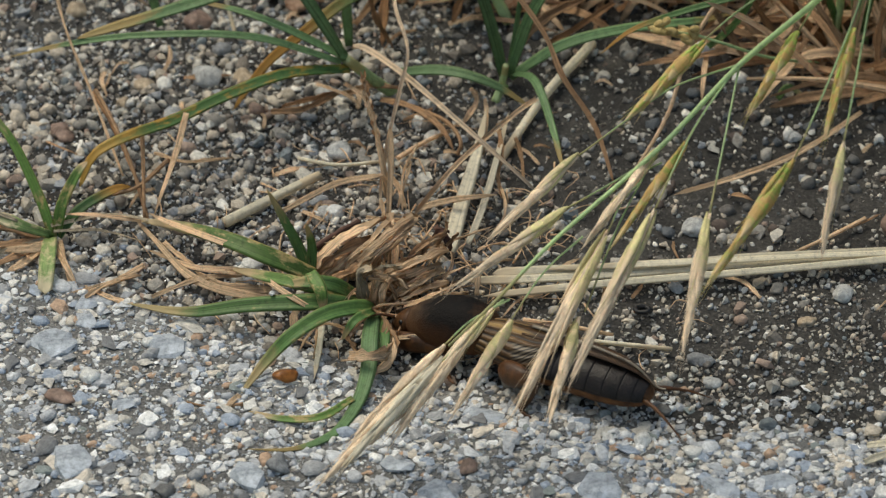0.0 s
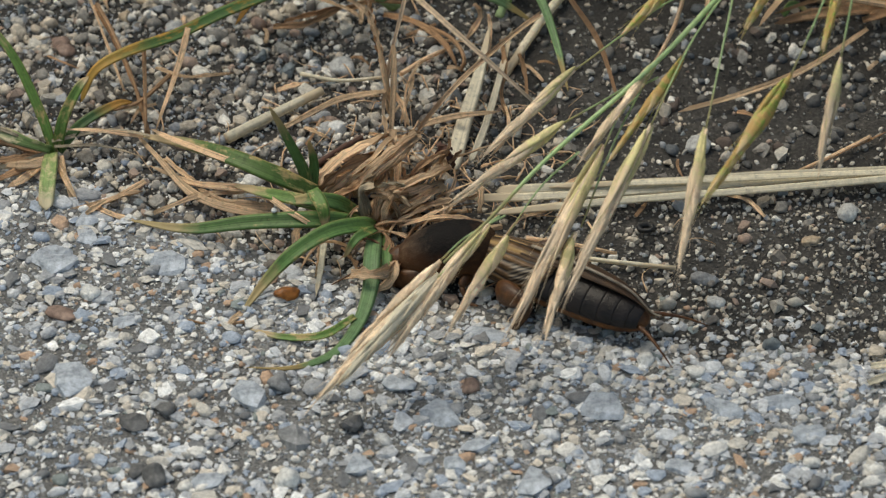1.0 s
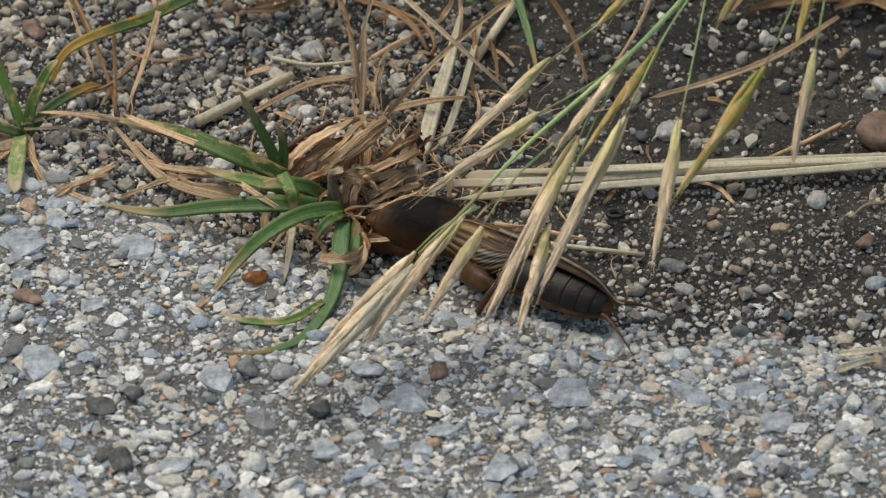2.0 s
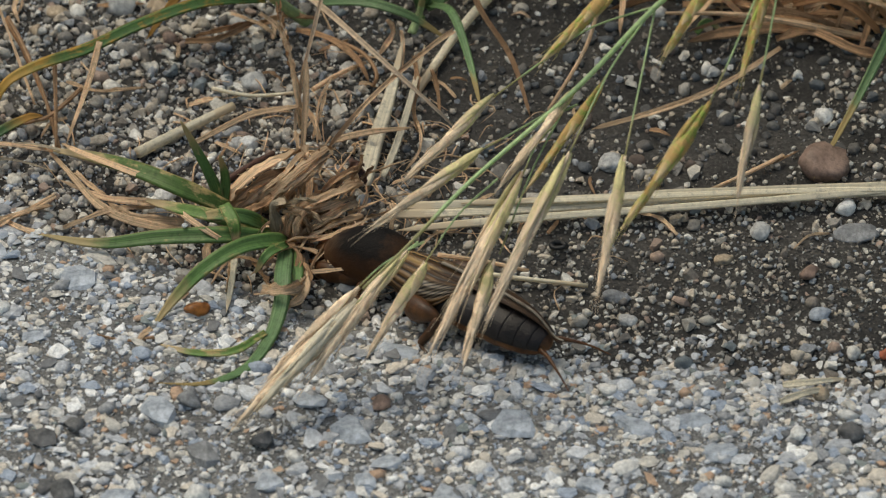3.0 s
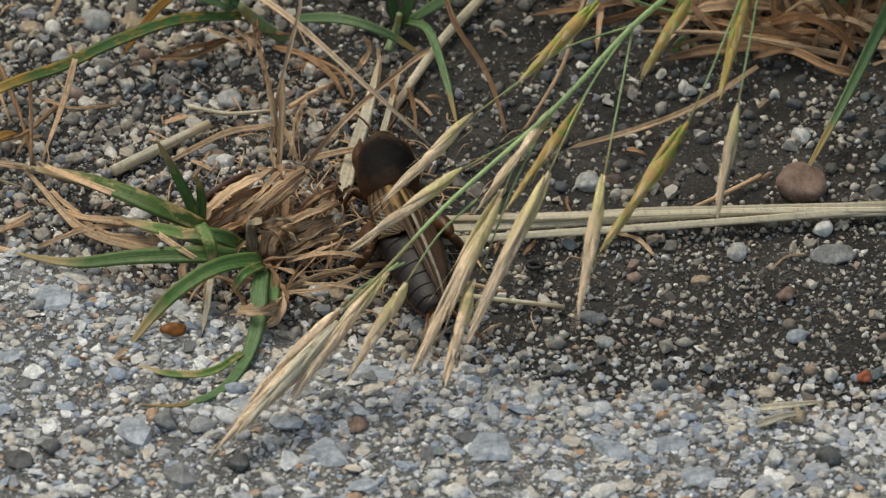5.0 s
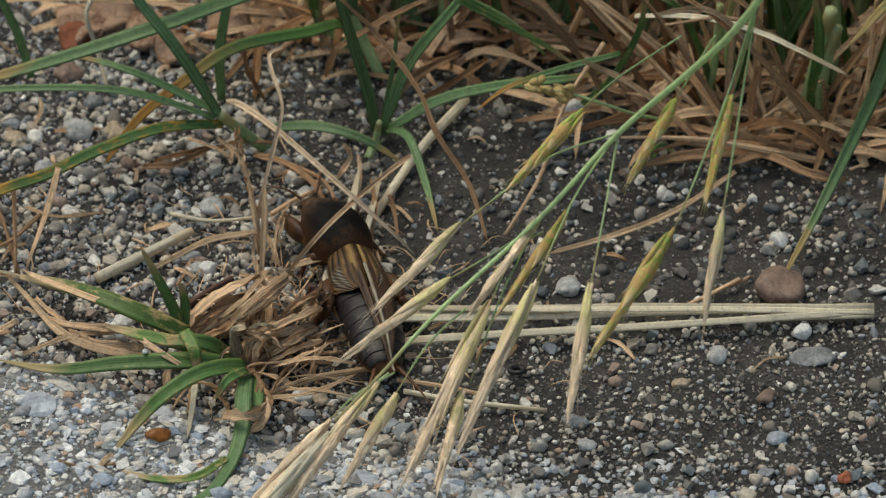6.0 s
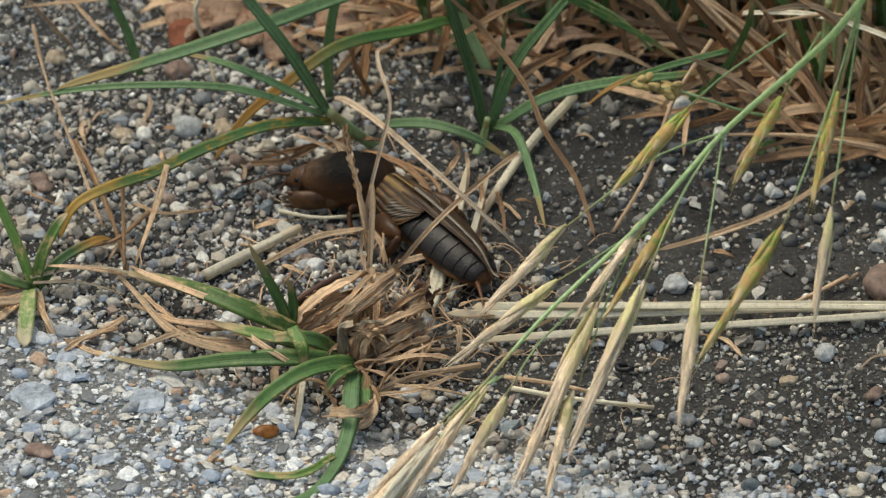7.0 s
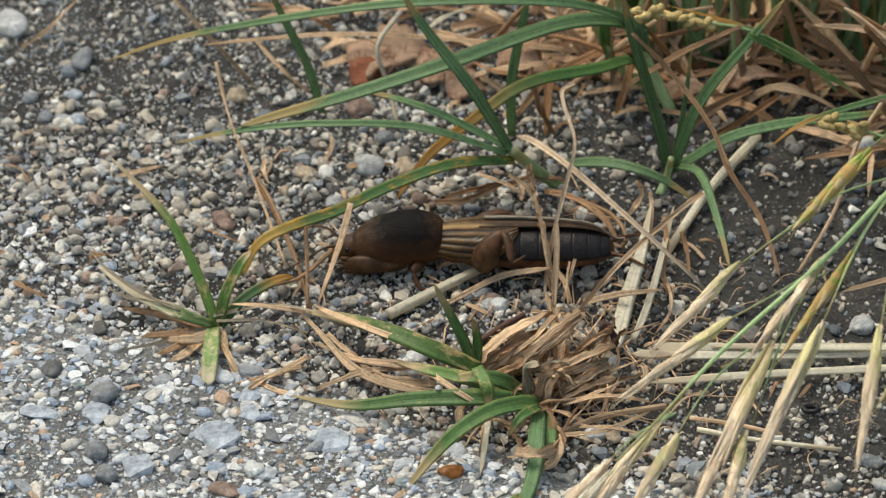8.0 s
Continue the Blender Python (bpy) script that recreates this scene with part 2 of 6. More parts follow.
YELLOWING = make_leaf("green_leaf_yellow_end", (0.105, 0.215, 0.055), (0.50, 0.29, 0.05), (0.54, 0.33, 0.07), 0.66, 0.54)
DRY = make_leaf("dry_leaf", (0.80, 0.58, 0.37), (0.62, 0.39, 0.215), (0.60, 0.42, 0.26), 0.9, 0.58, 0.7, 0.36, 0.25, groove=0.45)
BROWN_DRY = make_leaf("brown_dry_leaf", (0.52, 0.315, 0.17), (0.28, 0.155, 0.08), (0.38, 0.225, 0.12), 0.9, 0.6, 0.7, 0.34, groove=0.45)
PALE_DRY = make_leaf("grey_tan_sheath", (0.50, 0.42, 0.30), (0.34, 0.26, 0.17), (0.56, 0.45, 0.31), 0.9, 0.58, 0.7, 0.34, groove=0.45)
THATCH = make_leaf("dark_thatch_leaf", (0.34, 0.215, 0.125), (0.20, 0.12, 0.068), (0.30, 0.185, 0.105), 0.9, 0.58, 0.75, 0.34)
PINK_DRY = make_leaf("pinkish_dry_leaf", (0.78, 0.62, 0.45), (0.58, 0.40, 0.27), (0.74, 0.60, 0.45), 0.9, 0.6, 0.65, 0.30, groove=0.45)
RUST = make_leaf("rusty_dead_leaf", (0.44, 0.235, 0.11), (0.30, 0.145, 0.065), (0.36, 0.19, 0.09), 0.9, 0.6, 0.7, 0.34, groove=0.45)
CUT_LEAF = make_leaf("pale_mottled_leaf", (0.27, 0.37, 0.13), (0.66, 0.60, 0.33), (0.72, 0.63, 0.42), 0.78, 0.52, 0.5)
FRAYED = make_leaf("green_leaf_bleached_end", (0.20, 0.30, 0.10), (0.66, 0.55, 0.34), (0.74, 0.63, 0.44), 0.45, 0.54, 0.6, 0.3, rim=0.9)
STRAW = make_leaf("pale_straw", (0.77, 0.70, 0.54), (0.62, 0.50, 0.33), (0.68, 0.57, 0.40), 0.9, 0.70, 0.55, 0.16)
HUSK = make_leaf("pale_husk", (0.86, 0.675, 0.465), (0.68, 0.475, 0.31), (0.82, 0.66, 0.48), 0.9, 0.58, 0.6, 0.26, 0.24, 0.12, 0.35)
GREEN_HUSK = make_leaf("green_tinged_husk", (0.33, 0.42, 0.075), (0.54, 0.34, 0.11), (0.70, 0.52, 0.28), 0.70, 0.50, 0.6, 0.26, 0.3, 0.12, 0.45)
HALF_HUSK = make_leaf("greenish_cream_husk", (0.62, 0.55, 0.26), (0.70, 0.54, 0.31), (0.76, 0.59, 0.39), 0.62, 0.56, 0.6, 0.26, 0.26, 0.12, 0.35)
STALK = make_leaf("green_stalk", (0.45, 0.58, 0.29), (0.46, 0.47, 0.25), (0.44, 0.41, 0.19), 0.88, 0.68, 0.5)


# ---- shape helpers (all lengths below in millimetres) ----
def part(name, bm, material, parent, label=""):
    me = bpy.data.meshes.new(name)
    bm.to_mesh(me)
    bm.free()
    me.materials.append(material)
    me.polygons.foreach_set("use_smooth", [True] * len(me.polygons))
    ob = new(name, me)
    ob.parent = parent
    return tagged(ob, label)


def thing(name, label, category, group="", at=(0, 0, 0)):
    ob = new(name)
    ob.empty_display_size = 0.005
    ob.location = (at[0] * MM, at[1] * MM, at[2] * MM)
    return tagged(ob, label, category, group)


def along(points, s):
    """A point on the smooth line through points, s from 0 to 1."""
    n = len(points) - 1
    f = min(max(s, 0), 1) * n
    i = min(int(f), n - 1)
    u = f - i
    p1, p2 = Vector(points[i]), Vector(points[i + 1])
    p0 = Vector(points[i - 1]) if i else p1 * 2 - p2
    p3 = Vector(points[i + 2]) if i + 2 <= n else p2 * 2 - p1
    return 0.5 * ((2 * p1) + (p2 - p0) * u + (2 * p0 - 5 * p1 + 4 * p2 - p3) * u * u + (3 * p1 - p0 - 3 * p2 + p3) * u ** 3)


def strip(bm, points, width, roll=0.0, fold=0.25, taper=1.5, base=0.75, twist=0.0, curl=0.0, seg=0, thick=0.16, rag=0.0, origin=(0, 0, 0), crumple=0.0):
    """One leaf: a folded, tapering ribbon with thickness; UV along and across."""
    uv = bm.loops.layers.uv.verify()
    n = seg or 5 * (len(points) - 1) + 3
    rings = []
    off = Vector(origin)
    ph = random.random() * 40
    for k in range(n + 1):
        s = k / n
        p = along(points, s) - off
        d = (along(points, min(1, s + 0.02)) - along(points, max(0, s - 0.02))).normalized()
        side = d.cross(Vector((0, -0.55, 0.84)))
        side = side.normalized() if side.length > 0.15 else Vector((1, 0, 0))
        up = side.cross(d).normalized()
        a = radians(roll + twist * s)
        side, up = side * math.cos(a) + up * math.sin(a), up * math.cos(a) - side * math.sin(a)
        w = width * 0.5 * (base + (1 - base) * min(1, s * 5)) * (1 - s ** (taper * 2)) ** (1 / taper) + 0.06
        w *= 1 + rag * noise.noise(Vector((s * 9 + ph, 1.3, ph)))
        f = fold + curl * s
        ring = []
        for v, lift in ((-1, f), (-0.5, f * 0.35), (0, 0), (0.5, f * 0.35), (1, f)):
            e = 0.0 if abs(v) == 1 else thick * 0.5
            ring.append((p + side * (v * w * (1 - 0.3 * f)) + up * (lift * w + e), v))
        for v, lift in ((0.5, f * 0.35), (0, 0), (-0.5, f * 0.35)):
            ring.append((p + side * (v * w * (1 - 0.3 * f)) + up * (lift * w - thick * 0.5), v))
        if crumple:
            ring = [(q + crumple * (up * (noise.noise(Vector((s * 3.1 + ph, v * 2.6, 4.0))) + 0.35 * noise.noise(Vector((s * 11 + ph, v * 2.0, 1.0)))) + side * 0.5 * noise.noise(Vector((s * 4.0, v * 0.8 + ph, 8.0)))), v) for q, v in ring]
        rings.append([(bm.verts.new(q * MM), s, v * 0.5 + 0.5) for q, v in ring])
    for a, b in zip(rings, rings[1:]):
        for i in range(8):
            j = (i + 1) % 8
            quad = (a[i], a[j], b[j], b[i])
            try:
                face = bm.faces.new([q[0] for q in quad])
            except ValueError:
                continue
            for loop, q in zip(face.loops, quad):
                loop[uv].uv = (q[1], q[2])
    for ring in (rings[0][::-1], rings[-1]):
        face = bm.faces.new([q[0] for q in ring])
        for loop, q in zip(face.loops, ring):
            loop[uv].uv = (q[1], q[2])


def tube(bm, points, r0, r1, sides=7, seg=0, rag=0.0, origin=(0, 0, 0), flat=1.0):
    """A round or flattened stalk that tapers from r0 to r1."""
    uv = bm.loops.layers.uv.verify()
    n = seg or 6 * (len(points) - 1) + 2
    off = Vector(origin)
    ph = random.random() * 40
    rings = []
    for k in range(n + 1):
        s = k / n
        p = along(points, s) - off
        d = (along(points, min(1, s + 0.02)) - along(points, max(0, s - 0.02))).normalized()
        side = d.cross(Vector((0.05, 0.02, 1))).normalized()
        up = side.cross(d).normalized()
        r = (r0 + (r1 - r0) * s) * (1 + rag * noise.noise(Vector((s * 8 + ph, 2.1, ph))))
        rings.append([(bm.verts.new((p + (side * math.cos(a) + up * math.sin(a) * flat) * r) * MM), s, i / sides)
                      for i, a in enumerate(2 * math.pi * i / sides for i in range(sides))])
    for a, b in zip(rings, rings[1:]):
        for i in range(sides):
            j = (i + 1) % sides
            quad = (a[i], a[j], b[j], b[i])
            face = bm.faces.new([q[0] for q in quad])
            for loop, q in zip(face.loops, quad):
                loop[uv].uv = (q[1], q[2])
    bm.faces.new([q[0] for q in rings[0][::-1]])
    bm.faces.new([q[0] for q in rings[-1]])


def blade(plant, points, width, material, name="blade", label="", **how):
    bm = bmesh.new()
    strip(bm, points, width, origin=plant.location / MM, **how)
    return part(name, bm, material, plant, label)


def stalk(plant, points, r0, r1, material, name="stalk", label="", **how):
    bm = bmesh.new()
    tube(bm, points, r0, r1, origin=plant.location / MM, **how)
    return part(name, bm, material, plant, label)


def loose(name, label, category, points, width, material, group="", round_=False, **how):
    """A single straw, stem or leaf as a thing of its own."""
    bm = bmesh.new()
    if round_:
        tube(bm, points, width / 2, width / 2 * how.pop("narrow", 0.8), origin=points[0], **how)
    else:
        strip(bm, points, width, origin=points[0], **how)
    ob = part(name, bm, material, None)
    ob.location = Vector(points[0]) * MM
    return tagged(ob, label, category, group)


# ---- ground and pavement ----
def pavement_edge(x):
    """y of the worn pavement's edge at x, in mm."""
    xs = (-3000, -78, -34, -2, 32, 66, 121, 3000)
    ys = (1200, 46, 31, 8, -10, -21, -33, -700)
    return float(np.interp(x, xs, ys)) + 3.5 * noise.noise(Vector((x * 0.06, 0, 3))) + 2.0 * noise.noise(Vector((x * 0.22, 0, 7)))


def soil_height(x, y):
    return 0.9 * noise.noise(Vector((x * 0.035, y * 0.035, 0))) + 0.5 * noise.noise(Vector((x * 0.16, y * 0.16, 5))) - 0.2


def pavement_height(x, y):
    d = pavement_edge(x) - y
    lift = min(1.0, max(-1.0, d / 5.0))
    return 0.35 + 0.9 * lift + 0.35 * noise.noise(Vector((x * 0.12, y * 0.12, 9)))


def top_height(x, y):
    return max(soil_height(x, y), pavement_height(x, y)) if pavement_edge(x) - y > -9 else soil_height(x, y)


def spread(low, high, step, reach):
    """Even steps from low to high, then ever wider ones out to reach on both sides."""
    mid = list(np.arange(low, high + 0.01, step))
    out, d = [], step
    while (high + sum(out)) < reach:
        d *= 1.5
        out.append(d)
    up = [high + sum(out[:i + 1]) for i in range(len(out))]
    down = [low - sum(out[:i + 1]) for i in range(len(out))]
    return down[::-1] + mid + up


def sheet(name, xs, ys, height, material, keep=None):
    verts = [(x * MM, y * MM, height(x, y) * MM) for y in ys for x in xs]
    w = len(xs)
    faces = []
    for j in range(len(ys) - 1):
        for i in range(w - 1):
            if keep is None or keep(xs[i], ys[j], xs[i + 1]):
                faces.append((j * w + i, j * w + i + 1, (j + 1) * w + i + 1, (j + 1) * w + i))
    me = bpy.data.meshes.new(name)
    me.from_pydata(verts, [], faces)
    me.materials.append(material)
    me.polygons.foreach_set("use_smooth", [True] * len(me.polygons))
    return new(name, me)


def build_ground():
    ground = sheet("ground", spread(-105, 165, 1.6, 90000), spread(-80, 175, 1.6, 90000), soil_height, SOIL)
    tagged(ground, "dark sandy soil strewn with fine gravel", "ground", kind="structure")
    pave = sheet("pavement", spread(-105, 165, 1.6, 2500), spread(-80, 60, 1.6, 2500), pavement_height, MORTAR,
                 lambda x, y, x2: y < max(pavement_edge(x), pavement_edge(x2)) + 6)
    tagged(pave, "worn grey concrete pavement with exposed aggregate", "pavement", kind="structure")


build_ground()


# ---- gravel ----
def pebble_shapes(rng, count, level, rough):
    """Rounded, uneven stone shapes of unit radius, as arrays."""
    shapes = []
    for k in range(count):
        bm = bmesh.new()
        bmesh.ops.create_icosphere(bm, subdivisions=level, radius=1.0)
        cuts = [(Vector(rng.normal(size=3)).normalized(), rng.uniform(0.5, 0.85)) for _ in range(rough)]
        ph = Vector(rng.uniform(0, 60, 3))
        for v in bm.verts:
            c = v.co.copy()
            for nrm, d in cuts:
                over = c.dot(nrm) - d
                if over > 0:
                    c -= nrm * over * 0.92
            c *= 1 + 0.22 * noise.noise(c * 1.2 + ph) + 0.08 * noise.noise(c * 3.1 + ph)
            v.co = c
        bm.verts.ensure_lookup_table()
        shapes.append((np.array([v.co[:] for v in bm.verts]), np.array([[v.index for v in f.verts] for f in bm.faces]), True))
        bm.free()
    return shapes


def chip_shapes_of(rng, count, corners, flat=1.0):
    """Broken stone with flat faces and hard edges, about unit radius."""
    shapes = []
    for k in range(count):
        bm = bmesh.new()
        for _ in range(corners):
            p = Vector(rng.normal(size=3)).normalized() * rng.uniform(0.8, 1.15)
            bm.verts.new((p.x, p.y, max(-0.75, min(0.75, p.z * 1.3)) * flat))
        bmesh.ops.convex_hull(bm, input=bm.verts[:])
        for v in [v for v in bm.verts if not v.link_faces]:
            bm.verts.remove(v)
        bmesh.ops.triangulate(bm, faces=bm.faces[:])
        bm.verts.index_update()
        bm.verts.ensure_lookup_table()
        shapes.append((np.array([v.co[:] for v in bm.verts]), np.array([[v.index for v in f.verts] for f in bm.faces]), False))
        bm.free()
    return shapes


def scatter(name, label, material, rng, places, shapes, sizes, squash, sink, tumble=2.0):
    """One joined mesh of stones at places (x, y, z in mm)."""
    vs, fs, soft, base = [], [], [], 0
    for (x, y, z), r in zip(places, sizes):
        v, f, smooth = shapes[rng.integers(len(shapes))]
        turn = np.array(Euler((rng.normal(0, tumble), rng.normal(0, tumble), rng.uniform(0, 6.28))).to_matrix())
        scale = r * np.array([rng.uniform(0.85, 1.3), rng.uniform(0.7, 1.0), rng.uniform(0.6, 0.95)])
        p = (v * scale) @ turn.T
        p[:, 2] *= squash
        p += (x, y, z + r * squash * sink)
        vs.append(p * MM)
        fs.append(f + base)
        base += len(v)
        soft += [smooth] * len(f)
    vs, fs = np.concatenate(vs), np.concatenate(fs)
    me = bpy.data.meshes.new(name)
    me.vertices.add(len(vs))
    me.vertices.foreach_set("co", vs.ravel())
    me.loops.add(fs.size)
    me.loops.foreach_set("vertex_index", fs.ravel().astype(np.int32))
    me.polygons.add(len(fs))
    me.polygons.foreach_set("loop_start", np.arange(0, fs.size, 3, dtype=np.int32))
    me.polygons.foreach_set("use_smooth", soft)
    me.update(calc_edges=True)
    me.materials.append(material)
    ob = new(name, me)
    return tagged(ob, label, name.replace("_", " "), kind="stuff")


def build_gravel():
    rng = np.random.default_rng(7)
    xs, ys = (-96, 150), (-70, 165)
    area = (xs[1] - xs[0]) * (ys[1] - ys[0])
    round_shapes = pebble_shapes(rng, 10, 2, 5)
    broken = chip_shapes_of(rng, 16, 15)
    plates = chip_shapes_of(rng, 18, 13, 0.6)
    small_shapes = chip_shapes_of(rng, 12, 9)
    worn = pebble_shapes(rng, 14, 1, 4)
    soil, pave, fine_s, fine_p = ([], []), ([], []), ([], []), ([], [])

    def bare(x, y):
        """How thinly the soil is strewn: the sandy patches east and far north-west have few stones."""
        f = 0.45 + 1.3 * noise.noise(Vector((x * 0.028, y * 0.028, 2)))
        if x > 45 and y < 45:
            f += 0.85 * min(1, (x - 45) / 20)
        if x > 30 and y > 35:
            f += 1.0 * min(1, (x - 30) / 25)
        if x < -15 and y > 100:
            f += 1.1 * min(1, (y - 100) / 14)
        if x < 30:
            f -= 0.85 * min(1, (30 - x) / 25) * max(0, min(1, (112 - y) / 22))
        return f

    for r_low, r_high, per, kind in ((1.25, 2.1, 24.0, 0), (0.8, 1.3, 6.0, 0), (0.4, 0.8, 1.7, 0), (0.2, 0.45, 0.95, 1)):
        for _ in range(int(area / per)):
            x, y = rng.uniform(*xs), rng.uniform(*ys)
            r = r_low + (r_high - r_low) * rng.random() ** 1.5
            d = pavement_edge(x) - y
            hard = d > (rng.normal(1.5, 6.5) if x > 15 else rng.normal(1.5 - 0.6 * max(0, -36 - x), 5.0 + 0.22 * (15 - x)))
            if hard:
                if rng.random() < 0.06:
                    continue
                z = top_height(x, y)
            else:
                cap = (0.62 if x > 45 and y > 28 else 0.12) if kind else (0.84 if x > 48 else 0.74) if r > 0.8 else 0.76 if x > 48 and y > 24 else 0.42
                if rng.random() < 0.03 + cap * min(1, max(0, bare(x, y))):
                    continue
                z = soil_height(x, y)
            dusty = kind and x < 25 and rng.random() < min(0.85, (25 - x) / 45)
            target = ((pave, fine_p) if hard or dusty else (soil, fine_s))[kind]
            target[0].append((x, y, z))
            target[1].append(r)
    for _ in range(3000):
        x = rng.uniform(*xs)
        y = pavement_edge(x) + (rng.normal(-3, 9) if x > 35 else rng.normal(-12, 6))
        if x < 35 and rng.random() < (0.92 if x < -15 else 0.4):
            continue
        pave[0].append((x, y, top_height(x, y)))
        pave[1].append(0.55 + 0.9 * rng.random() ** 1.6)
    scatter("gravel", "mixed grey, white and tan river gravel on dark soil", GRAVEL, rng, soil[0], round_shapes[:3] + worn[:5] + broken, soil[1], 0.85, 0.35)
    # darker-tinted stones only in the corner that the verge shades
    dull = []
    while len(dull) < 420:
        x, y = rng.uniform(35, 150), rng.uniform(26, 125)
        if rng.random() < min(1, (x - 35) / 20) * min(1, (y - 26) / 15):
            dull.append((x, y, soil_height(x, y)))
    scatter("dark_gravel", "dark grey and brown stones half sunk in soil, tinted darker for the verge's shade", SHADED_GRAVEL, rng, dull, round_shapes[3:8] + worn[5:10] + broken[:6], [0.7 + 1.3 * rng.random() ** 1.4 for _ in dull], 0.75, 0.25)
    scatter("aggregate", "angular grey and white aggregate set in the pavement", AGGREGATE, rng, pave[0], plates[:12] + broken[:8] + worn[:8], pave[1], 0.62, 0.18, 0.25)
    scatter("sand_grains", "fine sand and grit between the stones", GRIT, rng, fine_s[0], small_shapes, fine_s[1], 0.9, 0.3)
    scatter("pavement_grit", "pale grit between the pavement stones", PALE_GRIT, rng, fine_p[0], small_shapes, fine_p[1], 0.8, 0.3)


build_gravel()


# ---- plants ----
def build_tuft():
    tuft = thing("grass_tuft", "low green grass tuft with mottled leaves at the pavement edge", "grass", at=(20, 11, 0))
    blade(tuft, [(20.7, 11.6, 3.0), (18.4, 8.7, 6.0), (12.4, 3.5, 9.0), (6.3, -0.6, 8.0), (1.1, -3.3, 4.0), (-3.5, -8.5, 1.0)], 3.4, GREEN, fold=0.35)
    blade(tuft, [(20.6, 10.6, 3.0), (19.7, -0.2, 6.0), (19.2, -6.4, 4.0), (17.0, -13.8, 2.5), (12.7, -21.1, 2.0), (5.7, -24.8, 2.0), (-2.6, -24.1, 1.8)], 3.4, DARK_GREEN, fold=0.2, taper=0.9)
    blade(tuft, [(19.0, 13.0, 3.0), (10.4, 9.4, 7.0), (-1.7, 10.6, 6.0), (-12.9, 12.5, 3.5), (-23.7, 17.6, 2.0)], 3.6, GREEN, fold=0.3, taper=1.2)
    blade(tuft, [(10.5, 22.1, 3.0), (2.5, 21.8, 8.0), (-5.6, 26.3, 9.0), (-14.0, 34.5, 6.0), (-22.7, 42.0, 2.5)], 3.7, MOTTLED, fold=0.2, taper=1.3)
    blade(tuft, [(8.9, 23.1, 2.0), (7.9, 25.1, 6.0), (5.3, 26.6, 12.0), (2.2, 27.7, 19.0)], 2.4, GREEN, fold=0.5)
    blade(tuft, [(9.3, 23.4, 2.0), (9.9, 25.3, 7.0), (9.0, 25.1, 13.0)], 2.2, GREEN, fold=0.5)
    blade(tuft, [(16.7, 15.1, 3.0), (8.5, 13.3, 8.0), (1.4, 17.5, 7.0), (-5.0, 24.2, 4.0)], 2.8, MOTTLED, fold=0.3)
    blade(tuft, [(17.5, 15.9, 3.0), (13.5, 13.0, 8.0), (9.0, 12.8, 9.0), (4.4, 14.8, 7.0)], 3.2, GREEN, fold=0.3)
    blade(tuft, [(9.6, 13.2, 11.0), (11.3, 9.0, 10.0), (11.6, 8.0, 6.0)], 2.6, MOTTLED, fold=0.2)
    blade(tuft, [(20.4, 8.7, 5.0), (17.1, 3.8, 7.0), (14.8, 2.3, 4.0)], 2.0, GREEN, fold=0.5)
    blade(tuft, [(21.2, 10.6, 3.0), (22.2, 0.9, 5.0), (21.2, -2.9, 3.0)], 2.6, GREEN, fold=0.3)
    blade(tuft, [(11.5, 8.0, 5.0), (10.7, 1.7, 3.0), (9.6, -5.8, 2.0)], 1.3, STRAW, fold=0.4, rag=0.5)
    blade(tuft, [(22.4, 8.2, 3.0), (23.6, -2.4, 5.0), (22.0, -5.8, 4.0), (18.0, -6.2, 3.0)], 1.8, DRY, fold=0.4, rag=0.5)
    blade(tuft, [(16.3, -12.9, 3.0), (10.8, -17.6, 3.0), (3.9, -16.6, 2.0), (-2.0, -13.6, 1.6)], 1.6, MOTTLED, fold=0.4)
    blade(tuft, [(0.4, 19.2, 6.0), (4.4, 11.9, 8.0), (8.4, 8.9, 7.0), (10.4, 10.0, 5.0)], 1.2, DRY, fold=0.4)
    stalk(tuft, [(-3.0, -11.6, 1.6), (-8.0, -12.2, 1.5), (-12.9, -10.5, 1.6)], 0.35, 0.2, BROWN_DRY)
    blade(tuft, [(-3.5, -9.1, 1.5), (-5.0, -11.5, 2.0), (-6.0, -12.8, 1.5)], 1.2, DRY, fold=0.4)
    blade(tuft, [(7.2, 5.5, 2.0), (6.3, 10.8, 3.0), (8.9, 14.3, 4.0)], 1.5, DRY, fold=0.4, rag=0.5)


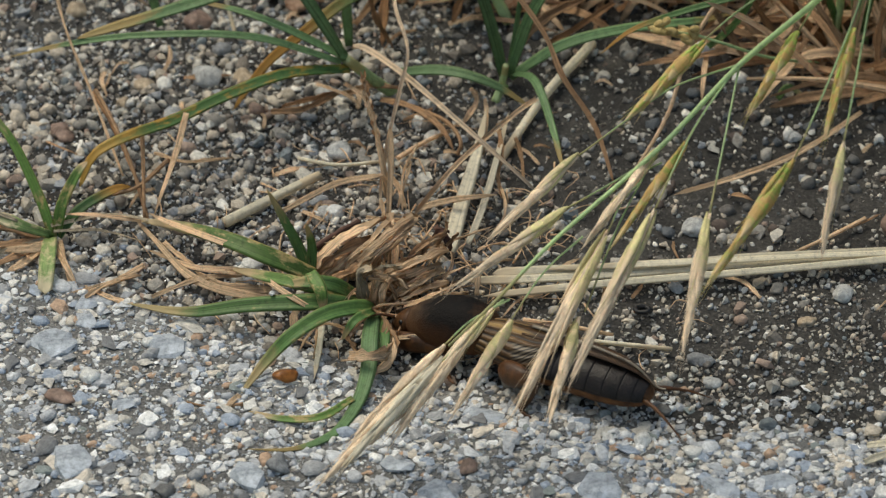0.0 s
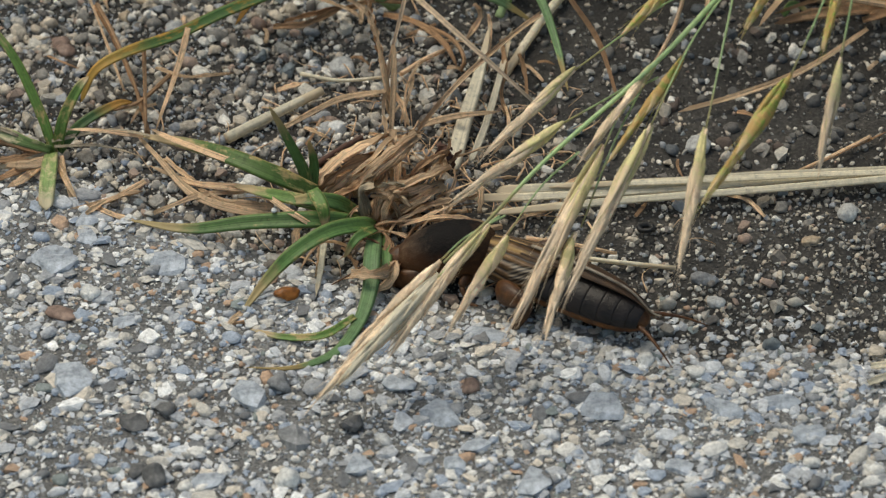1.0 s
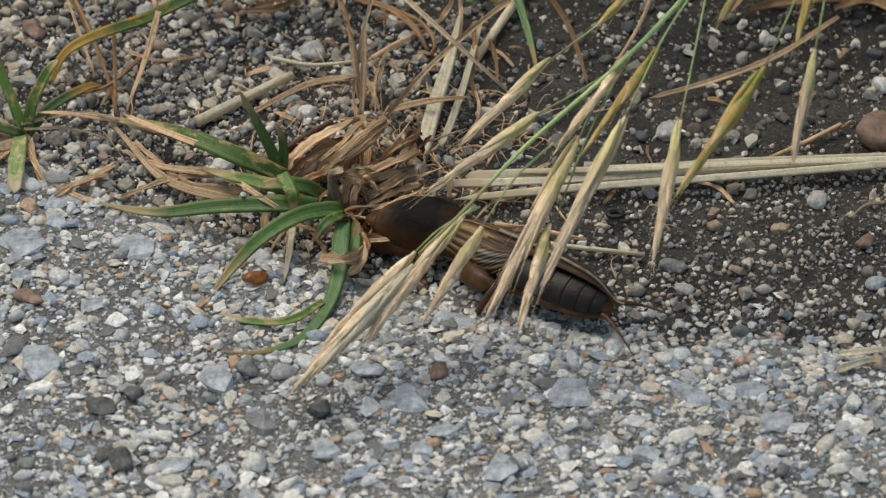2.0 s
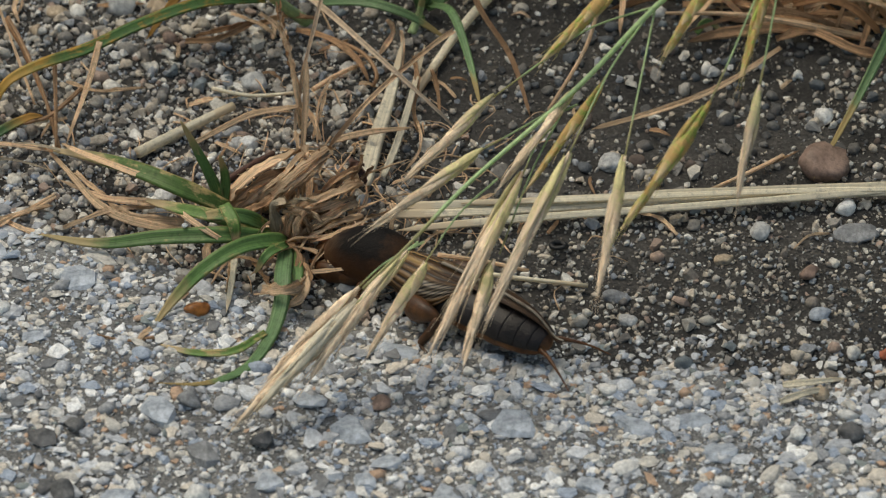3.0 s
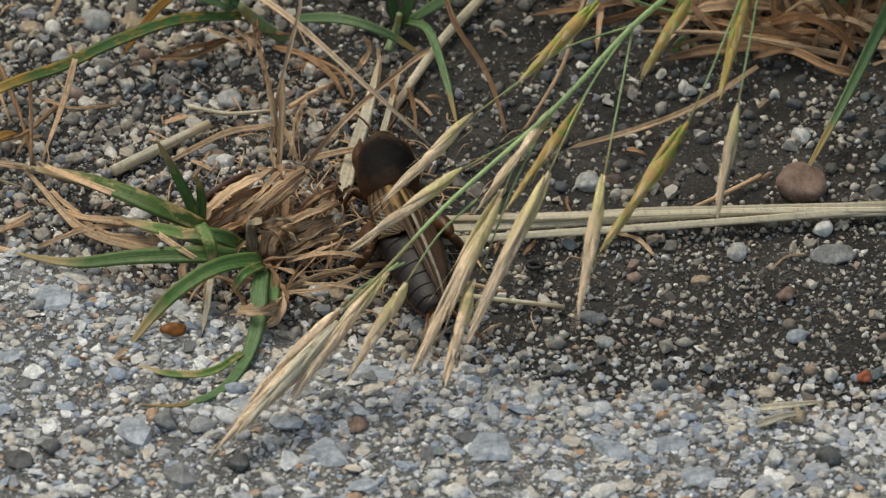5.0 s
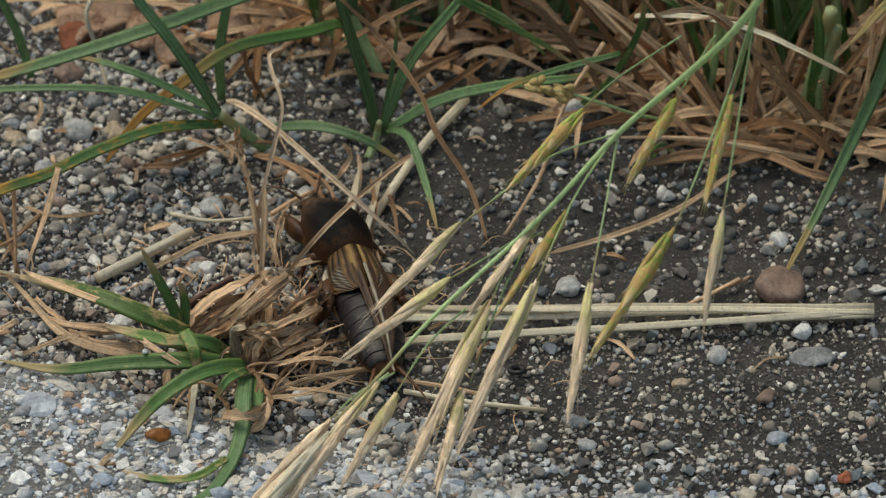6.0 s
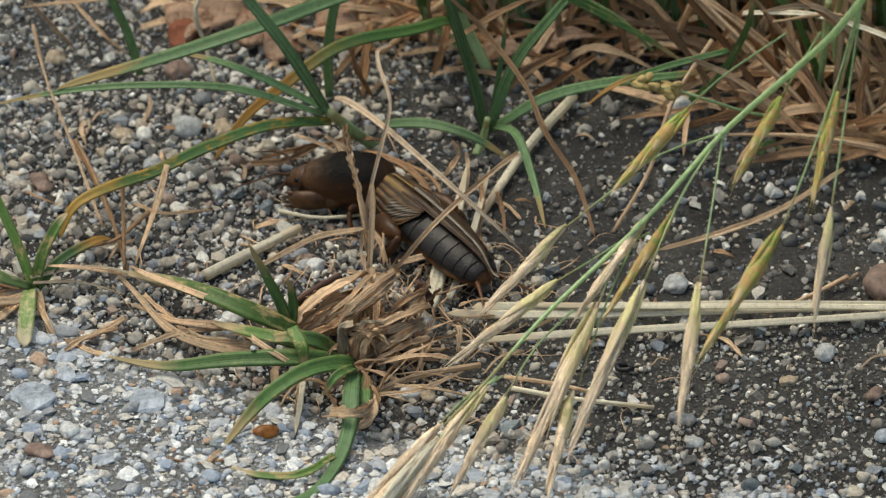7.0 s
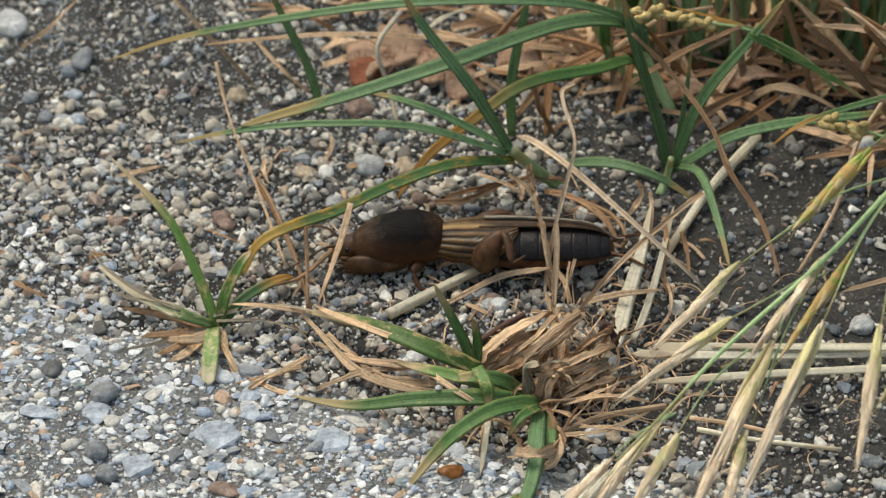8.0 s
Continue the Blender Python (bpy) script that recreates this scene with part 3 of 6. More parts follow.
def build_dry_clump():
    clump = thing("dry_grass_clump", "withered tan grass leaves heaped beside the green tuft", "dry grass", at=(24, 17, 0))
    # broad crumpled leaves
    for pts, w, mat, fold, twist in (
        ([(9.5, 23.5, 2.5), (11.8, 24.2, 5.5), (14.4, 25.4, 7.5), (19.0, 28.2, 8.5), (23.4, 32.2, 8.0)], 4.2, DRY, 0.35, 35),
        ([(11.5, 22.0, 2.5), (14.0, 22.5, 5.0), (17.5, 24.5, 6.5), (22.0, 29.0, 7.0)], 2.8, DRY, 0.6, -60),
        ([(16.4, 21.8, 4.0), (19.0, 20.2, 8.0), (21.2, 19.6, 10.5), (25.2, 22.4, 12.0), (29.2, 27.0, 12.0)], 3.6, DRY, 0.5, 30),
        ([(18.6, 21.0, 3.0), (21.5, 21.5, 7.5), (25.0, 24.0, 9.5), (28.0, 28.6, 10.0)], 2.4, DRY, 0.7, -35),
        ([(12.0, 20.6, 2.5), (15.0, 20.0, 4.5), (18.2, 20.2, 6.5), (22.0, 24.0, 7.5)], 2.8, BROWN_DRY, 0.5, 40),
        ([(20.6, 16.2, 3.5), (24.0, 16.0, 7.0), (27.2, 17.2, 8.0), (31.0, 19.6, 8.0), (34.4, 23.0, 7.0)], 3.8, DRY, 0.95, 15),
        ([(22.0, 15.0, 2.0), (26.0, 14.6, 5.0), (30.0, 17.0, 6.0), (33.2, 20.6, 5.0)], 2.6, DRY, 0.7, -30),
        ([(19.2, 13.4, 1.5), (18.8, 13.8, 6.0), (18.6, 14.2, 9.5), (20.6, 13.4, 11.0)], 3.4, PALE_DRY, 0.5, 50),
        ([(20.4, 13.0, 1.5), (20.8, 13.6, 6.0), (21.6, 14.6, 9.0), (22.4, 16.8, 9.5)], 2.6, DRY, 0.6, -70),
        ([(22.2, 11.8, 1.5), (22.4, 12.2, 6.0), (24.2, 13.4, 8.5), (26.6, 15.4, 8.0)], 2.4, DRY, 0.8, 90),
        ([(24.8, 11.2, 1.5), (24.4, 12.4, 5.0), (22.8, 13.2, 8.0), (19.8, 13.4, 8.8)], 1.5, DRY, 0.6, -60),
        ([(26.0, 17.2, 6.0), (28.2, 20.6, 8.5), (30.8, 22.4, 9.5), (34.2, 26.0, 8.5)], 2.0, BROWN_DRY, 0.9, 45),
        ([(24.8, 21.8, 5.0), (25.0, 25.0, 7.5), (24.4, 29.0, 8.5), (24.0, 32.4, 9.0)], 2.2, DRY, 0.6, -25),
        ([(9.0, 26.6, 2.0), (13.0, 26.8, 3.0), (17.2, 27.4, 4.0), (21.4, 31.0, 5.0)], 2.4, BROWN_DRY, 0.4, 60),
        ([(26.8, 22.8, 3.0), (29.2, 19.2, 4.0), (27.2, 16.8, 4.5), (25.6, 16.6, 5.0)], 1.8, DRY, 0.7, 80),
        ([(22.6, 19.2, 4.0), (25.4, 18.8, 7.5), (28.8, 21.0, 8.0), (30.6, 24.4, 8.0)], 2.2, DRY, 0.8, -50),
        ([(14.0, 24.0, 3.0), (17.0, 23.0, 6.5), (20.4, 24.4, 8.5), (24.4, 29.4, 9.5)], 1.8, DRY, 0.6, 20),
        ([(23.8, 13.6, 3.0), (26.8, 13.4, 6.0), (29.4, 14.6, 7.0), (32.0, 18.0, 6.5)], 1.7, DRY, 0.8, -40),
    ):
        blade(clump, pts, w * 0.72, mat, "dry_leaf", fold=fold, taper=random.uniform(3, 7), base=0.85, twist=twist, rag=0.4, seg=34, crumple=0.75, roll=random.uniform(-25, 25))
        off, fan = Vector((random.gauss(0, 0.9), random.gauss(0, 0.9), -0.8)), Vector((random.gauss(0, 1.8), random.gauss(0, 1.8), random.gauss(-0.5, 1)))
        way = [Vector(p) + off + fan * (i / (len(pts) - 1)) ** 2 for i, p in enumerate(pts)]
        blade(clump, [(p.x, p.y, max(p.z, 0.9)) for p in way], w * random.uniform(0.25, 0.5), DRY if random.random() < 0.85 else BROWN_DRY, "dry_leaf", fold=0.8, taper=random.uniform(2, 5), twist=-twist, rag=0.8, seg=30, crumple=0.9)
    # shreds that hang over the green leaf and stand up frayed
    for pts, w, mat in (
        ([(16.0, -4.0, 5.4), (20.0, -5.6, 6.4), (23.0, -2.0, 5.0), (24.0, 5.0, 2.0)], 2.4, DRY),
        ([(21.6, 9.0, 2.0), (23.4, 4.0, 4.5), (24.4, 0.2, 4.5), (22.4, -3.4, 4.0)], 1.5, BROWN_DRY),
        ([(20.5, 12.9, 3.0), (22.8, 5.5, 5.0), (21.7, 0.4, 4.0), (22.6, -1.9, 2.0)], 1.4, BROWN_DRY),
        ([(32.2, 24.8, 6.0), (34.0, 25.2, 9.5), (34.8, 26.4, 11.0)], 0.9, BROWN_DRY), ([(33.0, 24.4, 6.0), (35.4, 24.8, 8.5), (36.4, 25.8, 9.0)], 0.8, BROWN_DRY),
        ([(26.0, 17.0, 1.5), (30.0, 18.2, 2.0), (34.4, 19.4, 1.5)], 0.8, DRY), ([(30.4, 17.0, 2.0), (34.0, 16.2, 2.4), (38.0, 17.4, 1.5)], 0.6, DRY),
        ([(20.2, 14.2, 9.0), (22.6, 12.2, 10.5), (25.2, 12.4, 9.5), (27.0, 11.0, 8.0)], 0.8, DRY), ([(21.0, 15.0, 9.5), (23.6, 14.0, 11.0), (26.0, 14.6, 10.0)], 0.7, PALE_DRY),
        ([(11.5, 8.5, 2.0), (10.2, 4.0, 3.0), (9.8, 0.5, 1.5)], 1.6, DRY), ([(14.4, 7.4, 2.0), (16.4, 2.6, 2.5), (18.0, -0.4, 1.5)], 1.0, BROWN_DRY),
    ):
        blade(clump, pts, w, mat, "dry_leaf", fold=0.7, taper=3.5, twist=random.uniform(-70, 70), rag=1.0, seg=26, crumple=0.8)
    for pts, w in (
        ([(8.9, 21.0, 2.0), (-2.8, 22.9, 4.0), (-12.0, 26.4, 3.0), (-20.2, 33.3, 2.0)], 1.5),
        ([(10.4, 16.6, 1.5), (-2.8, 18.2, 2.5), (-12.0, 23.1, 3.0), (-18.8, 35.4, 2.5), (-22.6, 42.7, 2.0)], 1.6),
        ([(2.3, 19.7, 2.0), (-5.9, 20.1, 3.0), (-11.5, 25.7, 2.5)], 2.0),
        ([(-0.1, 25.2, 6.0), (-7.6, 26.3, 9.0), (-16.0, 34.5, 7.0), (-19.8, 40.3, 5.0)], 1.4),
        ([(-21.4, 40.6, 3.0), (-26.5, 39.5, 5.0), (-31.6, 39.3, 6.0), (-38.1, 42.4, 4.0)], 0.9),
        ([(-12.6, 58.9, 14.0), (-14.8, 52.6, 9.0), (-19.2, 43.0, 2.0)], 1.5),
        ([(-22.8, 17.7, 1.5), (-27.3, 19.8, 2.0), (-31.6, 24.0, 1.5)], 1.2),
        ([(-20.8, 28.6, 2.0), (-26.4, 23.9, 2.0), (-34.6, 21.7, 1.5)], 1.3),
    ):
        blade(clump, pts, w, DRY, "dry_leaf", fold=0.4, twist=random.uniform(-40, 40), rag=0.35)
    for pts in ([(-30.4, 78.4, 6.0), (-26.8, 65.4, 8.0), (-23.4, 55.9, 5.0), (-20.3, 43.1, 2.0)], [(-21.0, 57.9, 11.0), (-20.9, 51.2, 7.0), (-20.9, 43.1, 2.0)], [(-16.1, 52.8, 8.0), (-22.0, 48.7, 5.0), (-26.7, 47.7, 4.0)]):
        stalk(clump, pts, 0.45, 0.3, BROWN_DRY, "stem")
    rng = random.Random(4)
    for k in range(46):
        x, y = rng.gauss(25, 6), rng.gauss(18, 6)
        a = rng.uniform(-0.8, 1.5) if rng.random() < 0.8 else rng.uniform(2, 4)
        ln = rng.uniform(5, 17)
        z = rng.uniform(1.0, 4.0)
        pts = [(x, y, z), (x + ln * 0.5 * math.cos(a), y + ln * 0.5 * math.sin(a), z + rng.uniform(0.5, 4)),
               (x + ln * math.cos(a + 0.3), y + ln * math.sin(a + 0.3), z + rng.uniform(-1, 3))]
        blade(clump, pts, rng.uniform(0.35, 1.1), DRY if rng.random() < 0.9 else BROWN_DRY, "dry_leaf", fold=rng.uniform(0.3, 0.9), taper=rng.uniform(1.2, 4), twist=rng.uniform(-160, 160), rag=0.8)


def build_small_tuft():
    small = thing("grass_tuft", "small green grass tuft with a cut-off leaf in gravel", "grass", at=(-38, 40, 0))
    blade(small, [(-37.7, 39.5, 1.0), (-40.2, 43.7, 8.0), (-45.7, 50.9, 17.0), (-56.1, 59.7, 25.0)], 2.2, MOTTLED, fold=0.5)
    blade(small, [(-37.1, 39.8, 1.0), (-35.6, 41.5, 7.0), (-32.6, 44.1, 12.0), (-30.8, 46.2, 13.0)], 2.4, MOTTLED, fold=0.4)
    blade(small, [(-36.7, 39.5, 1.0), (-32.6, 42.2, 5.0), (-26.4, 46.5, 6.0), (-23.4, 50.0, 4.0)], 2.2, ORANGE_TIP, fold=0.4)
    blade(small, [(-38.1, 38.5, 1.5), (-38.2, 27.1, 4.0), (-38.6, 21.1, 2.0)], 3.2, CUT_LEAF, fold=0.3, taper=4)
    blade(small, [(-38.3, 38.8, 2.0), (-43.9, 38.3, 5.0), (-52.4, 44.7, 5.0), (-59.7, 56.2, 3.0)], 2.4, FRAYED, fold=0.3, rag=0.4)
    blade(small, [(-37.4, 37.5, 1.0), (-35.0, 28.2, 3.0), (-33.0, 23.8, 1.5)], 1.4, DRY, fold=0.4)
    blade(small, [(-36.3, 38.3, 1.0), (-35.4, 31.1, 2.0), (-33.9, 23.2, 1.5)], 1.0, DRY, fold=0.4)
    # bleached threads split off the leaf edges
    for pts in ([(-43.9, 38.8, 5.5), (-51.0, 43.0, 6.5), (-57.5, 51.0, 6.0), (-61.5, 60.0, 3.5)], [(-47.0, 40.5, 5.5), (-54.0, 44.5, 4.5), (-58.0, 50.5, 2.5)], [(-38.0, 40.2, 3.0), (-27.0, 40.8, 4.5), (-16.5, 39.0, 3.0), (-8.0, 35.5, 1.5)],
                [(-37.5, 39.2, 2.5), (-29.0, 38.2, 3.0), (-21.0, 36.4, 1.5)], [(-39.0, 38.0, 2.0), (-47.5, 33.5, 2.5), (-56.0, 32.5, 1.5)]):
        blade(small, pts, 0.75, PALE_DRY, "dry_thread", fold=0.5, rag=0.4, twist=60)
    for pts in ([(-38.9, 38.4, 1.0), (-44.9, 35.2, 3.0), (-51.2, 35.9, 2.0)], [(-39.4, 37.6, 1.0), (-43.8, 32.5, 2.5), (-48.5, 30.6, 1.5)], [(-39.1, 38.6, 1.5), (-46.1, 40.3, 3.0), (-55.1, 44.5, 2.0)],
                [(-39.9, 35.9, 1.0), (-42.8, 30.6, 2.0), (-45.8, 28.9, 1.5)], [(-38.4, 37.5, 1.0), (-41.2, 32.1, 4.0), (-47.5, 34.9, 2.0)]):
        blade(small, pts, 1.9, BROWN_DRY if random.random() < 0.4 else DRY, "dry_leaf", fold=0.3, rag=0.5)


def build_back_plants():
    p1 = thing("grass_plant", "green grass plant with long arching leaves", "grass", at=(26, 80, 0))
    stalk(p1, [(26.8, 81.7, 0.0), (22.9, 78.1, 6.0), (17.5, 74.4, 14.0)], 1.2, 1.0, STALK, "stem")
    blade(p1, [(17.5, 75.1, 13.0), (9.8, 74.3, 29.0), (2.7, 76.7, 39.0), (-2.9, 78.8, 48.0)], 2.6, DARK_GREEN, fold=0.4)
    blade(p1, [(17.5, 74.6, 14.0), (6.5, 76.3, 20.0), (-1.9, 79.7, 22.0), (-11.2, 84.1, 22.0)], 1.7, DARK_GREEN, fold=0.4)
    blade(p1, [(16.4, 73.4, 14.0), (0.1, 74.0, 20.0), (-18.9, 75.9, 20.0), (-33.9, 79.9, 16.0), (-46.0, 80.6, 13.0)], 1.7, DARK_GREEN, fold=0.5)
    blade(p1, [(18.0, 73.9, 12.0), (6.3, 70.3, 14.0), (-5.4, 65.2, 13.0), (-14.9, 59.5, 12.0), (-24.2, 54.5, 12.0), (-30.0, 51.8, 10.0), (-32.8, 49.1, 5.0)], 2.5, YELLOWING, fold=0.3, taper=2)
    blade(p1, [(18.8, 75.0, 16.0), (21.6, 69.4, 19.0), (28.7, 58.7, 20.0), (38.5, 45.7, 18.0), (47.5, 39.5, 12.0), (52.1, 38.5, 7.0)], 1.75, PINK_DRY, "dry_leaf", fold=0.95, taper=1.3, rag=0.15, crumple=0.25)
    blade(p1, [(23.7, 75.9, 3.0), (30.0, 70.2, 5.0), (34.6, 65.1, 4.0), (37.0, 60.5, 2.0)], 1.6, BROWN_DRY, "dry_leaf", fold=0.7, rag=0.4, crumple=0.4)
    p3 = thing("grass_plant", "broad-leaved green grass plant with one leaf turning orange", "grass", at=(46, 112, 0))
    blade(p3, [(45.6, 111.4, 1.0), (43.4, 103.3, 16.0), (41.6, 101.7, 23.0), (28.3, 92.6, 30.0), (6.8, 80.7, 30.0), (-11.3, 78.5, 25.0), (-26.3, 80.3, 19.0), (-33.3, 80.0, 17.0)], 3.4, DARK_GREEN, fold=0.3, base=0.5, taper=1.7)
    blade(p3, [(45.6, 111.4, 1.0), (42.0, 108.2, 10.0), (34.9, 96.1, 17.0), (20.5, 84.3, 22.0), (10.2, 78.4, 18.0), (2.1, 78.9, 10.0), (-4.5, 75.7, 2.0)], 2.8, ORANGE_TIP, fold=0.3, base=0.5, taper=1.8)
    blade(p3, [(45.6, 111.9, 2.0), (42.8, 103.2, 20.0), (33.6, 91.5, 34.0), (17.5, 85.8, 40.0), (-5.6, 86.8, 39.0), (-30.3, 93.6, 31.0), (-46.9, 100.4, 23.0), (-60.2, 106.7, 14.0)], 2.2, DARK_GREEN, fold=0.4, base=0.5, taper=1.4)
    stalk(p3, [(49.6, 104.9, 0.0), (45.2, 106.1, 10.0), (40.5, 101.3, 24.0), (37.1, 98.9, 36.0)], 1.2, 1.0, STALK, "stem")
    stalk(p3, [(45.7, 112.8, 0.0), (38.8, 109.8, 9.0), (34.3, 107.4, 20.0)], 0.9, 0.8, STALK, "stem")
    blade(p3, [(38.4, 113.2, 4.0), (36.4, 106.4, 18.0), (38.4, 104.0, 30.0)], 2.6, GREEN, fold=0.4)
    blade(p3, [(-18.6, 106.4, 1.0), (-20.9, 106.1, 12.0), (-25.3, 103.1, 26.0), (-28.0, 99.8, 36.0)], 2.0, DARK_GREEN, fold=0.4)
    blade(p3, [(18.1, 97.3, 1.0), (18.1, 95.8, 14.0), (20.4, 96.2, 28.0), (22.0, 95.7, 36.0)], 2.2, DARK_GREEN, fold=0.4)
    p2 = thing("grass_plant", "upright dark green grass plant with spreading leaves", "grass", at=(48, 86, 0))
    blade(p2, [(47.6, 84.9, 1.0), (45.1, 84.4, 14.0), (40.4, 83.3, 33.0), (38.4, 82.1, 44.0)], 2.6, DARK_GREEN, fold=0.4)
    blade(p2, [(48.5, 85.3, 1.0), (53.6, 84.4, 17.0), (61.6, 82.2, 31.0), (68.8, 80.4, 43.0)], 2.6, DARK_GREEN, fold=0.4)
    blade(p2, [(48.5, 85.8, 1.0), (50.6, 87.0, 14.0), (51.9, 86.4, 28.0)], 1.1, DARK_GREEN, fold=0.4)
    blade(p2, [(49.0, 84.9, 1.0), (59.1, 84.9, 8.0), (71.0, 86.6, 10.0), (84.3, 89.8, 9.0), (93.5, 95.1, 7.0)], 2.4, DARK_GREEN, fold=0.3)
    blade(p2, [(49.5, 84.4, 2.0), (53.1, 74.6, 7.0), (55.7, 64.3, 4.0), (57.3, 52.1, 1.5)], 1.9, DARK_GREEN, fold=0.4)
    blade(p2, [(48.2, 80.2, 2.0), (41.0, 85.5, 0.5), (47.0, 78.6, 4.0)], 1.0, GREEN, fold=0.4)
    blade(p2, [(27.7, 79.3, 7.0), (36.1, 75.0, 10.0), (44.4, 71.9, 9.0), (51.9, 70.8, 4.0)], 2.3, DARK_GREEN, fold=0.3)
    stalk(p2, [(45.7, 78.2, 0.0), (47.1, 80.0, 3.0), (47.8, 78.9, 8.0)], 0.9, 0.6, STALK, "stem")
    right = thing("grass_plant", "tall green grass leaf bending to the soil", "grass", at=(125, 50, 0))
    blade(right, [(142.7, 60.7, 46.0), (140.2, 59.2, 32.0), (134.0, 55.0, 17.0), (126.5, 45.4, 7.0), (116.5, 28.4, 1.2)], 3.0, DARK_GREEN, fold=0.4, base=1.0, taper=1.2)


def build_seed_spike(pts):
    """A withered spike: a thin stem with small shrunken husks up its sides."""
    rng = random.Random(12)
    spike = thing("seed_spike", "thin brown withered seed spike with shrunken husks", "seed spike", "loose straws", at=pts[0])
    stalk(spike, pts, 0.75, 0.25, DRY, "stem", rag=0.3)
    for k in range(26):
        s = 0.34 + 0.65 * k / 25
        p = along(pts, s)
        d = (along(pts, min(1, s + 0.03)) - along(pts, s - 0.03)).normalized()
        a = k * 2.4 + rng.gauss(0, 0.3)
        out = Vector((math.cos(a), math.sin(a), 0.0))
        ln = rng.uniform(1.0, 1.9)
        blade(spike, [tuple(p), tuple(p + d * ln * 0.5 + out * 0.55), tuple(p + d * ln + out * 0.65)], rng.uniform(0.55, 0.9), RUST if rng.random() < 0.3 else DRY if rng.random() < 0.5 else BROWN_DRY, "husk", fold=0.7, taper=1.2, seg=4)


def build_straws():
    g = "loose straws"
    loose("straw", "thick pale straw stub lying on gravel", "straw", [(-6.1, 40.9, 1.8), (2.5, 47.1, 2.2), (11.6, 53.7, 2.4)], 2.2, STRAW, g, True)
    loose("straw", "broad flat pale straw blade standing in gravel", "straw", [(34.9, 29.9, 1.5), (37.4, 40.8, 3.0), (40.9, 54.4, 4.5), (43.7, 69.0, 5.5)], 3.2, STRAW, g, fold=0.2, taper=1.2, base=0.85)
    loose("straw", "narrow pale straw blade with orange stain", "straw", [(38.4, 32.1, 1.5), (41.0, 38.9, 3.0), (43.8, 49.6, 4.0), (47.7, 67.7, 5.0)], 1.5, STRAW, g, fold=0.4, taper=2)
    loose("straw", "long pale straw lying slantwise on the soil", "straw", [(65.3, 93.8, 2.0), (54.9, 76.5, 2.2), (45.1, 56.4, 1.5)], 2.0, STRAW, g, True)
    loose("grass_straw", "thin bleached grass stem with a bent top", "straw", [(29.3, 74.0, 29.0), (26.9, 70.5, 30.0), (27.1, 66.8, 29.0), (28.8, 60.7, 25.0), (27.0, 55.7, 19.0), (24.7, 51.3, 12.0), (23.1, 49.4, 3.0), (22.8, 47.5, 0.5)], 0.95, PINK_DRY, g, fold=0.9, taper=5, base=0.9, rag=0.25, crumple=0.2)
    loose("grass_straw", "tan dry stem bent over its fellow", "straw", [(52.7, 61.9, 12.0), (48.3, 54.5, 14.0), (40.9, 42.6, 16.0), (34.5, 35.8, 14.0), (28.7, 34.0, 7.0)], 1.25, DRY, g, fold=0.9, taper=4, base=0.9, crumple=0.3)
    loose("grass_straw", "brown dry stem arching to the ground", "straw", [(40.1, 80.0, 36.0), (47.5, 79.7, 27.0), (54.5, 72.4, 20.0), (57.9, 65.6, 14.0), (63.4, 59.7, 7.0), (66.4, 48.5, 1.5)], 1.2, BROWN_DRY, g, fold=0.7, taper=3, rag=0.25)
    loose("grass_straw", "tan dry stem standing in the clump", "straw", [(24.1, 40.4, 2.0), (25.0, 47.9, 10.0), (25.0, 52.2, 14.0)], 1.3, DRY, g, fold=0.6, taper=3)
    loose("grass_straw", "thin pale stem curved over gravel", "straw", [(7.7, 60.3, 1.6), (15.3, 57.2, 2.0), (24.9, 56.7, 3.0)], 0.8, STRAW, g, True)
    loose("grass_straw", "pale stem lying on gravel", "straw", [(26.5, 58.0, 2.5), (30.9, 62.2, 2.5), (36.4, 66.7, 2.0)], 1.0, DRY, g, True)
    loose("grass_straw", "tan leaf bent over the stem", "straw", [(4.6, 43.3, 2.0), (14.1, 48.2, 4.0), (20.5, 47.4, 6.0), (23.8, 46.8, 7.0)], 1.5, DRY, g, fold=0.5, rag=0.3)
    loose("grass_straw", "tan leaf lying across the straws", "straw", [(29.6, 41.3, 3.0), (35.9, 40.9, 5.0), (44.3, 42.1, 5.0)], 1.5, DRY, g, fold=0.4, rag=0.3)
    loose("grass_straw", "curled thin brown stem", "straw", [(30.2, 74.7, 2.0), (35.9, 67.0, 4.0), (38.3, 60.6, 4.0), (37.6, 58.9, 2.0)], 0.9, BROWN_DRY, g, True)
    build_seed_spike([(24.1, 48.5, 1.0), (23.6, 48.4, 7.0), (22.3, 53.5, 13.0), (21.0, 57.0, 17.0), (20.5, 59.6, 20.0)])
    loose("seed_spike", "thin withered seed spike in gravel", "seed spike", [(-25.1, 56.2, 2.0), (-30.8, 72.2, 10.0), (-35.4, 82.1, 18.0), (-37.8, 91.3, 24.0)], 0.45, DRY, g, True, rag=0.5, narrow=1.6)
    upper, lower = [], []
